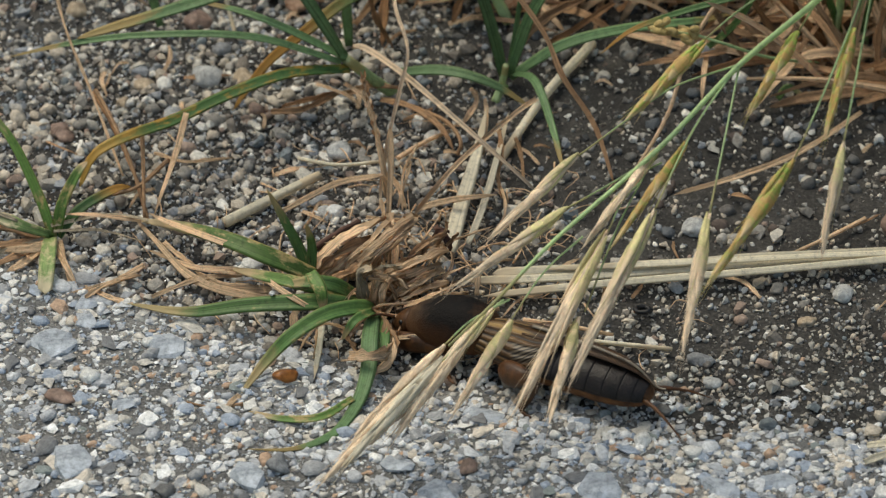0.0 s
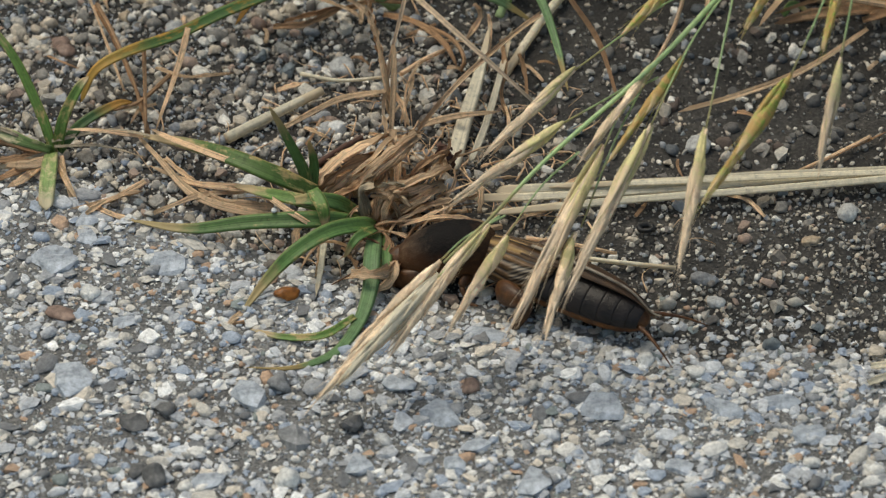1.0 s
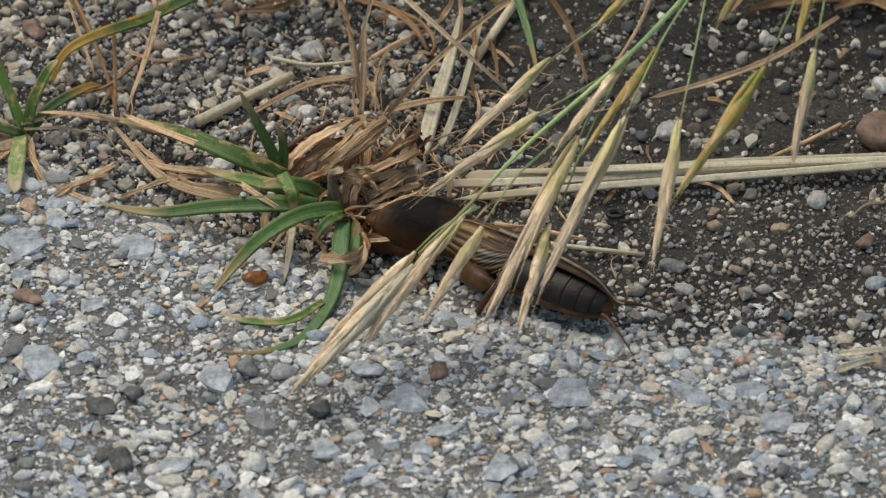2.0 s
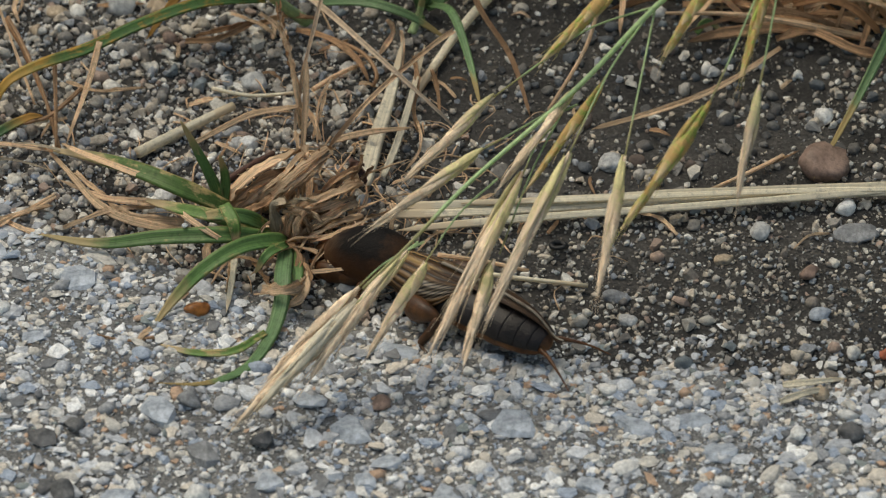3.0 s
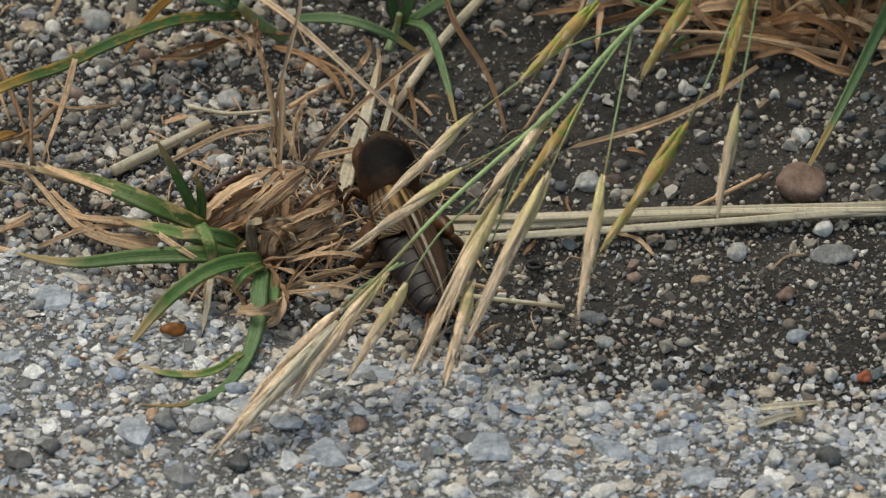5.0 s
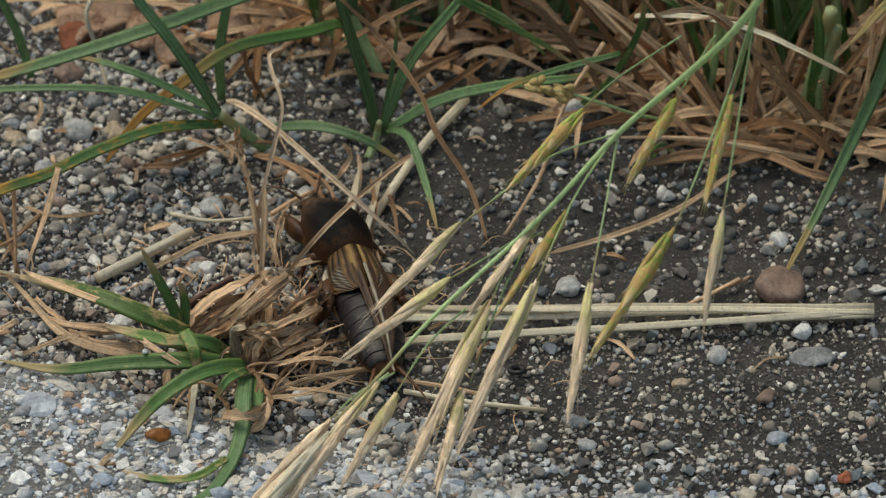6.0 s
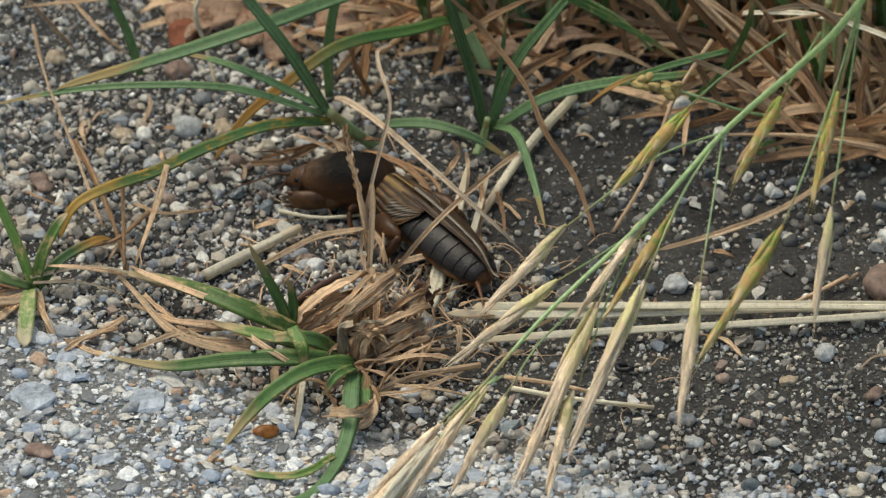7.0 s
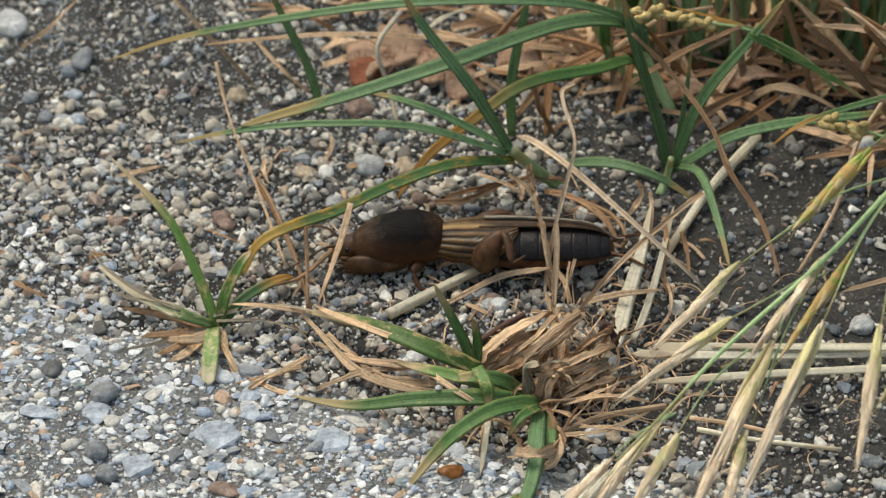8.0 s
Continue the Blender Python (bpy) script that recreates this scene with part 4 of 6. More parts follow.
    for pts, w, heap in (([(135.1, 24.3, 2.4), (95.0, 22.9, 3.0), (69.3, 20.7, 3.8), (49.0, 20.1, 4.0), (42.4, 20.5, 3.4)], 1.9, upper), ([(135.2, 25.0, 2.2), (100.0, 22.5, 2.6), (69.2, 19.8, 3.0), (48.9, 18.5, 3.4), (37.8, 19.2, 3.0)], 1.7, upper),
                         ([(134.9, 23.0, 2.6), (105.1, 22.2, 3.4), (74.4, 20.6, 4.2), (52.0, 19.8, 4.6)], 1.2, upper), ([(135.0, 23.5, 2.4), (94.6, 19.2, 3.0), (64.0, 17.0, 3.0), (40.2, 15.3, 2.4)], 1.5, lower),
                         ([(134.9, 22.6, 2.0), (105.0, 20.9, 2.4), (79.3, 18.5, 2.6), (65.1, 18.7, 2.2)], 0.7, lower)):
        heap.append(loose("straw", "long pale straw lying in a bundle on the soil", "straw", pts, w, STRAW, "straw bundle", fold=0.3, taper=8, base=0.9, thick=0.5, rag=0.2))
    loose("straw", "short pale straw lying on dark soil", "straw", [(48.3, 6.0, 1.5), (58.9, 2.2, 1.8), (73.3, -0.5, 1.4)], 1.0, STRAW, g, True)
    loose("straw", "short pale straw lying on dark soil", "straw", [(47.3, 9.2, 1.5), (55.2, 6.7, 1.8), (63.1, 4.1, 1.4)], 0.9, DRY, g, True)
    loose("grass_straw", "tan twig lying beside the tuft", "straw", [(23.8, 5.7, 1.5), (31.8, 9.3, 2.2), (43.1, 12.7, 1.6)], 1.4, DRY, g, True)
    loose("grass_straw", "long tan twig lying on the soil", "straw", [(114.5, 66.4, 3.0), (102.2, 55.4, 2.6), (90.1, 48.9, 2.2), (77.2, 44.3, 1.8)], 1.3, DRY, g, fold=0.6, taper=3, rag=0.3)
    loose("grass_straw", "thin grey twig lying on the soil", "straw", [(111.7, 35.0, 1.8), (103.8, 29.2, 2.0), (95.7, 24.6, 1.6)], 0.8, DRY, g, True)
    loose("grass_straw", "reddish dry stem hanging beside the panicle", "straw", [(90.5, 83.0, 22.0), (82.5, 74.4, 14.0), (77.4, 62.6, 7.0), (69.8, 50.9, 1.5)], 0.9, DRY, g, True)

    loose("grass_straw", "short dark red-brown twig beside the clump", "straw", [(10.2, 32.3, 1.6), (14.7, 36.0, 2.2), (18.7, 39.7, 1.8)], 1.4, TWIG, g, True, rag=0.4)
    loose("grass_straw", "frayed brown scrap of dead stem", "straw", [(32.4, 30.4, 7.0), (34.3, 25.1, 8.0), (35.0, 25.6, 5.0)], 1.6, TWIG, g, fold=0.6, rag=0.9)
    loose("grass_straw", "frayed brown scrap of dead stem", "straw", [(31.8, 27.8, 6.0), (33.5, 26.7, 9.0), (34.9, 27.2, 8.0)], 1.2, TWIG, g, fold=0.6, rag=0.9)
    for pts, w, mat, label in (
        ([(45.4, 62.8, 6.0), (45.7, 56.6, 4.0), (44.7, 50.9, 3.0), (45.3, 45.5, 1.5)], 1.1, BROWN_DRY, "curled brown dry leaf hanging to the soil"),
        ([(23.7, 48.5, 6.0), (26.2, 45.8, 5.0), (27.6, 41.1, 3.0)], 1.1, DRY, "short tan dry leaf over the clump"),
        ([(28.8, 52.2, 6.0), (27.4, 46.6, 5.0), (25.9, 41.9, 3.0)], 0.6, DRY, "thin tan dry stem over the clump"),
        ([(20.0, 36.5, 5.0), (25.3, 33.9, 6.0), (29.7, 34.3, 7.0)], 1.0, DRY, "torn tan dry leaf over the clump"),
        ([(-17.2, 33.9, 3.0), (-14.4, 30.4, 2.6), (-11.0, 26.8, 2.0)], 1.2, DRY, "short tan dry leaf on the gravel"),
        ([(-25.2, 50.7, 1.6), (-23.9, 51.2, 2.0), (-22.4, 51.8, 1.8)], 1.0, STRAW, "white bit of straw on gravel"),
        ([(11.6, 80.5, 4.0), (16.9, 75.5, 5.0), (20.1, 72.6, 4.0)], 0.9, DRY, "thin tan dry stem on gravel"),
        ([(2.8, 74.6, 2.0), (9.3, 73.8, 3.0), (15.9, 77.5, 4.0)], 1.6, BROWN_DRY, "brown dry leaf lying on gravel"),
        ([(4.8, 76.6, 1.8), (12.3, 77.8, 3.0), (18.9, 79.5, 3.0)], 1.1, RUST, "rusty dry leaf lying on gravel"),
        ([(17.0, 74.6, 8.0), (20.1, 70.7, 8.0), (22.6, 67.9, 4.0)], 1.0, DRY, "tan dry leaf bent beside the seed spike"),
        ([(22.4, 95.6, 14.0), (23.7, 93.3, 9.0), (26.6, 93.2, 3.0)], 1.4, RUST, "rusty dry leaf hanging among green blades"),
        ([(45.3, 48.2, 2.0), (45.8, 43.0, 2.0), (45.0, 38.7, 1.5), (42.4, 33.7, 1.5)], 0.7, DRY, "thin curled tan stem on the soil"),
        ([(48.5, 59.7, 5.0), (49.5, 57.1, 3.0), (49.8, 50.4, 1.5)], 0.9, BROWN_DRY, "brown dry stem hanging to the soil"),
        ([(40.7, 72.0, 8.0), (41.8, 71.5, 5.0), (38.9, 67.2, 3.0)], 1.2, DRY, "pale curled dry leaf on gravel"),
        ([(43.4, 72.4, 5.0), (43.7, 66.6, 4.0), (42.4, 57.4, 3.0)], 0.8, DRY, "thin pale dry stem leaning on straw"),
        ([(30.2, 60.0, 4.0), (27.7, 51.8, 5.0), (26.7, 44.5, 6.0), (26.7, 39.5, 4.0)], 0.55, DRY, "thin tan stem curved over gravel"),
        ([(64.8, 103.4, 6.0), (55.4, 93.4, 8.0), (48.6, 87.7, 3.0)], 2.0, BROWN_DRY, "broad brown dry leaf arching over soil"),
        ([(69.8, 98.4, 8.0), (61.9, 93.1, 6.0), (56.5, 92.9, 3.0)], 1.6, RUST, "rusty dry leaf arching over soil"),
        ([(16.9, 76.6, 4.0), (22.3, 77.7, 5.0), (27.7, 78.0, 4.0)], 1.5, BROWN_DRY, "brown dry leaf under the green blades"),
        ([(-19.4, 62.9, 2.0), (-13.1, 59.2, 2.4), (-4.6, 60.6, 2.0)], 0.9, DRY, "tan dry stem lying on gravel"),
        ([(-19.2, 19.1, 2.0), (-11.0, 22.4, 3.0), (-2.9, 24.2, 2.0)], 1.3, DRY, "tan dry leaf lying on the pavement edge"),
        ([(-31.3, 19.6, 2.0), (-27.3, 22.8, 2.5), (-21.2, 25.7, 2.0)], 1.1, DRY, "pale dry leaf lying on the pavement edge"),
        ([(-47.7, 120.8, 20.0), (-39.2, 115.5, 12.0), (-31.3, 114.9, 1.5)], 1.1, DRY, "tan dry stem leaning over gravel"),
        ([(-31.7, 122.1, 8.0), (-26.2, 115.4, 5.0), (-21.0, 112.5, 1.5)], 0.9, DRY, "tan dry stem leaning on gravel"),
        ([(-78.2, 130.6, 1.5), (-72.6, 133.6, 4.0), (-67.7, 140.5, 6.0)], 1.0, DRY, "tan dry stem leaning on gravel"),
        ([(1.1, 123.0, 8.0), (6.2, 126.9, 9.0), (11.8, 130.2, 9.0)], 1.0, STRAW, "whitish dead stem among leaves"),
    ):
        loose("grass_straw", label, "straw", pts, w, mat, g, fold=0.75, taper=2.5, rag=0.45, crumple=0.35, twist=random.uniform(-50, 50))
    loose("grass_straw", "thin orange dry stem leaning over gravel", "straw", [(-30.9, 79.0, 5.0), (-26.9, 67.8, 5.0), (-22.8, 55.0, 3.0), (-20.2, 42.0, 1.5)], 0.9, RUST, g, True, rag=0.5)
    return upper, lower


TWIG = make_leaf("dark_twig", (0.13, 0.065, 0.045), (0.08, 0.045, 0.035), (0.12, 0.065, 0.045), 0.9, 0.55, 0.7)
build_tuft()
build_dry_clump()
build_small_tuft()
build_back_plants()
UPPER_STRAWS, LOWER_STRAWS = build_straws()


# ---- brome panicle ----
def lemma_mesh():
    """One husk: a slim keeled spindle with a fine awn, 10 mm long along +X."""
    bm = bmesh.new()
    uv = bm.loops.layers.uv.verify()
    sides, rings = 10, []
    for x, w, h in ((0, 0.25, 0.2), (1.2, 0.75, 0.5), (3, 1.12, 0.75), (5, 1.15, 0.78), (7, 0.85, 0.6), (8.8, 0.4, 0.32), (10, 0.1, 0.1)):
        ring = []
        for i in range(sides):
            a = 2 * math.pi * i / sides
            keel = 1.12 if i == sides // 4 else 1.0
            ring.append((bm.verts.new(Vector((x, math.cos(a) * w, math.sin(a) * h * keel + 0.1 * math.sin(x * 0.3))) * MM), x / 10, 0.1 + 0.8 * i / sides))
        rings.append(ring)
    for p, q in zip(rings, rings[1:]):
        for i in range(sides):
            j = (i + 1) % sides
            quad = (p[i], p[j], q[j], q[i])
            face = bm.faces.new([c[0] for c in quad])
            for loop, c in zip(face.loops, quad):
                loop[uv].uv = (c[1], c[2])
    tube(bm, [(9.6, 0, 0.05), (11.8, 0, 0.3), (15.2, 0.35, 0.9)], 0.11, 0.03, sides=4, seg=4)
    bmesh.ops.recalc_face_normals(bm, faces=bm.faces[:])
    me = bpy.data.meshes.new("lemma")
    bm.to_mesh(me)
    bm.free()
    me.polygons.foreach_set("use_smooth", [True] * len(me.polygons))
    return me


def build_panicle():
    pan = thing("grass_panicle", "drooping grass seed head with pale spikelets on green stalks", "seed head", at=(75, -20, 0))
    stalk(pan, [(110.9, -17.9, 112.0), (101.9, -9.7, 90.0), (95.6, -2.6, 77.0), (83.8, 1.0, 62.0), (69.9, -3.9, 48.0), (51.9, -14.6, 37.0), (41.2, -24.2, 31.0), (33.2, -31.0, 27.0)], 0.72, 0.24, STALK, "stem", seg=44)
    lemmas = {}
    for mat in (HUSK, GREEN_HUSK, STRAW, HALF_HUSK):
        lemmas[mat.name] = lemma_mesh()
        lemmas[mat.name].materials.append(mat)
    rng = random.Random(11)

    def spikelet(pedicel, ends, fat, mat, green=True):
        """A pedicel and its spikelet: husks set in two rows along a fine axis."""
        if pedicel:
            stalk(pan, pedicel, 0.20, 0.16, STALK, "pedicel", sides=6)
        a, b = Vector(ends[0]), Vector(ends[1])
        axis = b - a
        ln = axis.length
        bm = bmesh.new()
        for s0, s1, r0, r1 in ((0.0, 0.25, 0.2, 0.50), (0.25, 0.55, 0.50, 0.46), (0.55, 0.98, 0.46, 0.05)):
            tube(bm, [a.lerp(b, s0), a.lerp(b, (s0 + s1) / 2), a.lerp(b, s1)], r0 * fat, r1 * fat, sides=7, seg=4, origin=pan.location / MM)
        body = part("spikelet", bm, mat, pan)
        x = axis.normalized()
        y = x.cross(Vector((0, 0, 1))).normalized()
        z = x.cross(y)
        count = max(9, int(ln / 1.75))
        flat = rng.uniform(0, 360)
        for k in range(count):
            s = k / (count - 1)
            size = (ln * 0.37 + 2.0) / 10.0 * rng.uniform(0.88, 1.10) * (1 - 0.22 * s)
            turn = flat + 180 * (k % 2) + rng.gauss(0, 30)
            girth = 0.57 * fat * (0.72 + 0.28 * math.sin(math.pi * min(1, 0.25 + s))) * rng.uniform(0.9, 1.1)
            lean = (3.2 - 2.6 * s) * rng.uniform(0.1, 1.5)
            m = Matrix((x, y, z)).transposed().to_4x4()
            m = Matrix.Translation(a.lerp(b, s * 0.66) - pan.location / MM) @ m @ pose(0, 0, 0, turn) @ pose(0, 0, 0.36 * fat * (1 - 0.75 * s), 0, -lean, rng.gauss(0, 1.6))
            m.translation *= MM
            ob = new("lemma", lemmas[HALF_HUSK.name if green and mat is HUSK and s < 0.3 else mat.name])
            ob.parent = body
            ob.matrix_basis = m @ Matrix.Diagonal((size, girth, girth * 0.8, 1))

    spikelet([(83.5, 0.9, 62.0), (73.3, 9.1, 52.0), (65.6, 9.6, 45.0), (57.2, 8.8, 38.0)], [(57.4, 9.2, 38.0), (40.3, -7.1, 31.0)], 1.35, HUSK)
    spikelet([(68.4, -5.3, 47.0), (62.7, -4.6, 42.0), (54.4, -4.2, 36.0)], [(54.7, -3.9, 36.0), (34.5, -15.2, 27.0)], 1.35, HUSK)
    spikelet([(94.2, 3.1, 80.0), (84.3, 6.3, 70.0), (78.0, 7.0, 63.0)], [(78.1, 7.0, 63.0), (64.6, -3.1, 54.0)], 1.5, GREEN_HUSK)
    spikelet([(99.1, -3.1, 84.0), (95.8, -1.5, 76.0), (93.4, 0.4, 69.0)], [(93.4, 0.4, 69.0), (84.6, -8.2, 58.0)], 1.5, GREEN_HUSK)
    spikelet([(105.7, -6.4, 96.0), (104.3, -6.4, 86.0), (102.7, -2.5, 72.0)], [(102.4, -3.3, 72.0), (96.9, -15.1, 58.0)], 1.3, GREEN_HUSK)
    spikelet([(105.7, -6.4, 96.0), (104.0, -7.5, 80.0), (100.7, -16.8, 66.0), (99.3, -21.0, 61.0)], [(99.4, -20.7, 61.0), (94.8, -34.1, 47.0)], 1.25, HUSK)
    spikelet([(104.9, -7.0, 92.0), (101.7, -7.8, 78.0), (95.5, -16.4, 66.0), (91.0, -21.9, 58.0)], [(91.1, -21.6, 58.0), (75.8, -37.8, 44.0)], 1.6, GREEN_HUSK)
    spikelet([(83.8, 2.1, 61.0), (81.3, -6.8, 55.0), (77.2, -23.0, 48.0)], [(77.3, -22.7, 48.0), (71.7, -42.7, 34.0)], 1.4, HUSK)
    spikelet([(83.4, 1.8, 61.0), (76.0, -4.6, 53.0), (68.5, -16.3, 44.0)], [(68.6, -15.9, 44.0), (53.0, -41.2, 27.0)], 1.5, HUSK)
    spikelet([(83.1, 1.5, 61.0), (78.3, -0.3, 54.0), (74.5, -3.4, 49.0)], [(74.6, -3.1, 49.0), (61.9, -16.5, 37.0)], 1.3, GREEN_HUSK)
    spikelet([(73.4, -2.1, 51.0), (70.1, -2.0, 47.0)], [(70.3, -1.4, 47.0), (62.1, -12.3, 42.0)], 1.2, HUSK)
    spikelet([(70.5, -5.0, 46.0), (67.8, -3.3, 43.0), (66.2, -2.9, 41.0)], [(66.2, -2.6, 41.0), (57.3, -12.8, 35.0)], 1.2, HUSK)
    spikelet([(66.9, -3.8, 41.0), (63.8, -6.5, 39.0), (61.2, -11.2, 36.0)], [(61.2, -10.7, 36.0), (43.9, -39.1, 18.0)], 1.45, HUSK)
    spikelet([(67.9, -2.7, 42.0), (62.9, -7.9, 34.0), (56.8, -21.9, 27.0)], [(55.8, -23.4, 27.0), (49.8, -39.0, 17.0)], 1.5, HUSK)
    spikelet([(56.7, -13.8, 37.0), (50.0, -15.9, 31.0), (44.1, -22.8, 26.0)], [(44.1, -22.5, 26.0), (34.2, -34.0, 15.0)], 1.5, HUSK)
    spikelet([(44.0, -20.8, 29.0), (37.2, -22.8, 26.0), (32.8, -25.3, 23.0)], [(32.8, -25.3, 23.0), (16.9, -36.3, 12.0)], 1.35, HUSK, False)
    spikelet([(43.0, -20.8, 29.0), (40.1, -21.9, 27.0), (37.3, -24.9, 25.0)], [(37.6, -23.9, 25.0), (23.3, -38.5, 13.0)], 1.4, HUSK, False)
    spikelet([(39.1, -23.4, 27.0), (35.2, -26.3, 24.0), (31.2, -29.2, 21.0)], [(32.3, -27.5, 22.0), (14.4, -44.5, 11.0)], 1.4, STRAW, False)
    spikelet(None, [(27.3, -31.8, 19.0), (11.0, -45.3, 9.0)], 1.3, HUSK, False)
    spikelet(None, [(41.1, -21.7, 28.0), (29.7, -31.9, 19.0)], 1.1, HUSK)
    spikelet(None, [(31.2, -30.2, 20.0), (17.5, -39.5, 11.0)], 1.3, HUSK, False)
    return pan


# ---- back of the verge ----
def verge_edge(x):
    """y, in mm, at which the dead grass of the verge begins at x."""
    return float(np.interp(x, (-20, 30, 60, 95, 125, 170), (128, 114, 104, 90, 74, 60)))


def build_verge():
    rng = random.Random(21)
    heaps = ((22.2, 116.5), (35.6, 118.7), (51.7, 125.9), (64.1, 109.6), (74.8, 124.7), (83.7, 110.6), (93.9, 129.8),
             (101.3, 107.8), (105.5, 89.5), (118.1, 112.8), (122.0, 89.6), (130.8, 80.8), (135.7, 106.1), (144.7, 94.2), (114.9, 85.3), (123.9, 78.0), (134.0, 72.4), (111.9, 97.7),
             (111.9, 139.1), (66.6, 145.4), (90.0, 150.5), (130.2, 138.2), (43.8, 148.5), (149.1, 125.1))
    for k, (cx, cy) in enumerate(heaps):
        clump = thing("dry_grass_clump", "tangle of brown dead grass at the back of the verge", "dry grass", "dead grass on the verge", at=(cx, cy, 0))
        for _ in range(7):
            x, y = cx + rng.gauss(0, 7), cy + rng.gauss(0, 4)
            a = rng.choice((0, math.pi)) + rng.gauss(0, 0.8)
            ln = rng.uniform(14, 40)
            bend = a + rng.gauss(0, 0.35)
            h = rng.uniform(1.5, 8)
            m = rng.uniform(0.3, 0.6)
            mx, my = x + ln * m * math.cos(a), y + ln * m * math.sin(a)
            ex, ey = mx + ln * (1 - m) * math.cos(bend), my + ln * (1 - m) * math.sin(bend)
            if min(my, ey) < verge_edge(x) - 7:
                my, ey = 2 * y - my, 2 * y - ey
            pts = [(x, y, 0.8), ((x + mx) / 2, (y + my) / 2, 0.8 + h * 0.6), (mx, my, h), ((mx + ex) / 2, (my + ey) / 2, h * 0.75 + 0.5), (ex, ey, rng.uniform(0.8, 4))]
            r = rng.random()
            blade(clump, pts, rng.uniform(0.8, 2.7), THATCH if r < 0.12 else BROWN_DRY if r < 0.32 else DRY if r < 0.88 else RUST, "dry_leaf", fold=rng.uniform(0.2, 0.7), twist=rng.uniform(-50, 50), rag=0.5, taper=rng.uniform(1.3, 3))
        for _ in range(5):
            x, y = cx + rng.gauss(0, 7), cy + rng.gauss(1, 3)
            dx, dy = rng.gauss(0, 26), rng.gauss(2, 9)
            h = rng.uniform(10, 45)
            pts = [(x, y, 0), (x + dx * 0.42, y + dy * 0.42, h * 0.5), (x + dx * 0.75, y + dy * 0.75, h * 0.82), (x + dx * 1.1, y + dy, h * rng.uniform(0.8, 1.05))]
            r = rng.random()
            mat = RUST if r < 0.2 else THATCH if r < 0.26 else BROWN_DRY if r < 0.5 else DRY
            if rng.random() < 0.5:
                stalk(clump, pts, rng.uniform(0.5, 0.9), 0.3, mat, "stem", rag=0.25)
            else:
                blade(clump, pts, rng.uniform(0.9, 2.0), mat, "dry_leaf", fold=0.6, rag=0.4, taper=2.5, twist=rng.uniform(-40, 40))
    # brown thatch that hides the soil under the tangle
    for name, mat, count in (("thatch", THATCH, 90), ("thatch", RUST, 60), ("thatch", DRY, 210)):
        bm = bmesh.new()
        made = 0
        while made < count:
            x, y = rng.uniform(-20, 170), rng.uniform(72, 175)
            edge = verge_edge(x) + rng.gauss(0, 5)
            if y < edge:
                continue
            made += 1
            a = rng.gauss(0, 0.7) + rng.choice((0, math.pi))
            ln = rng.uniform(7, 24)
            z = 0.6 + rng.uniform(0, 4.5) * min(1, (y - edge) / 14)
            dx, dy = ln * math.cos(a), ln * math.sin(a) * 0.8
            strip(bm, [(x, y, z), (x + dx / 2, y + dy / 2, z + rng.uniform(0, 2.5)), (x + dx, y + dy, max(0.6, z + rng.uniform(-2, 1)))], rng.uniform(0.7, 2.6), fold=rng.uniform(0.2, 0.8), twist=rng.uniform(-60, 60), rag=0.5, taper=2.0, seg=6)
        tagged(part(name, bm, mat, None), "brown thatch of dead grass covering the soil of the verge", "thatch", kind="stuff")
    for k in range(7):
        cx, cy = 48 + 14 * k + rng.gauss(0, 3), 128 - 3.2 * k + rng.gauss(0, 4)
        sheaf = thing("grass_plant", "upright yellow-green grass stems with tan sheaths", "grass", "green grass on the verge", at=(cx, cy, 0))
        for _ in range(7):
            x, y = cx + rng.gauss(0, 4), cy + rng.gauss(0, 3)
            top = (x + rng.gauss(0, 7), y + rng.gauss(1, 4), rng.uniform(45, 85))
            pts = [(x, y, 0), (x + (top[0] - x) * 0.4 + rng.gauss(0, 1.5), (y + top[1]) / 2, top[2] * 0.45), top]
            stalk(sheaf, pts, rng.uniform(0.7, 1.4), 0.6, STALK if rng.random() < 0.75 else DRY, "stem", rag=0.1)
        for _ in range(2):
            x, y = cx + rng.gauss(0, 4), cy + rng.gauss(-1, 3)
            h = rng.uniform(18, 45)
            dx = rng.gauss(0, 9)
            blade(sheaf, [(x, y, 0), (x + dx * 0.2, y, h * 0.5), (x + dx * 0.6, y - 2, h * 0.9), (x + dx * 1.4, y - rng.uniform(2, 8), h * rng.uniform(0.5, 0.95))], rng.uniform(1.4, 2.8), RUST if rng.random() < 0.3 else DRY, "dry_leaf", fold=0.4, rag=0.4, twist=rng.uniform(-60, 60), taper=2.0)
    near = thing("dry_grass_clump", "rusty dead stems and leaves leaning over the soil", "dry grass", "dead grass on the verge", at=(*(107.3, 96.0), 0))
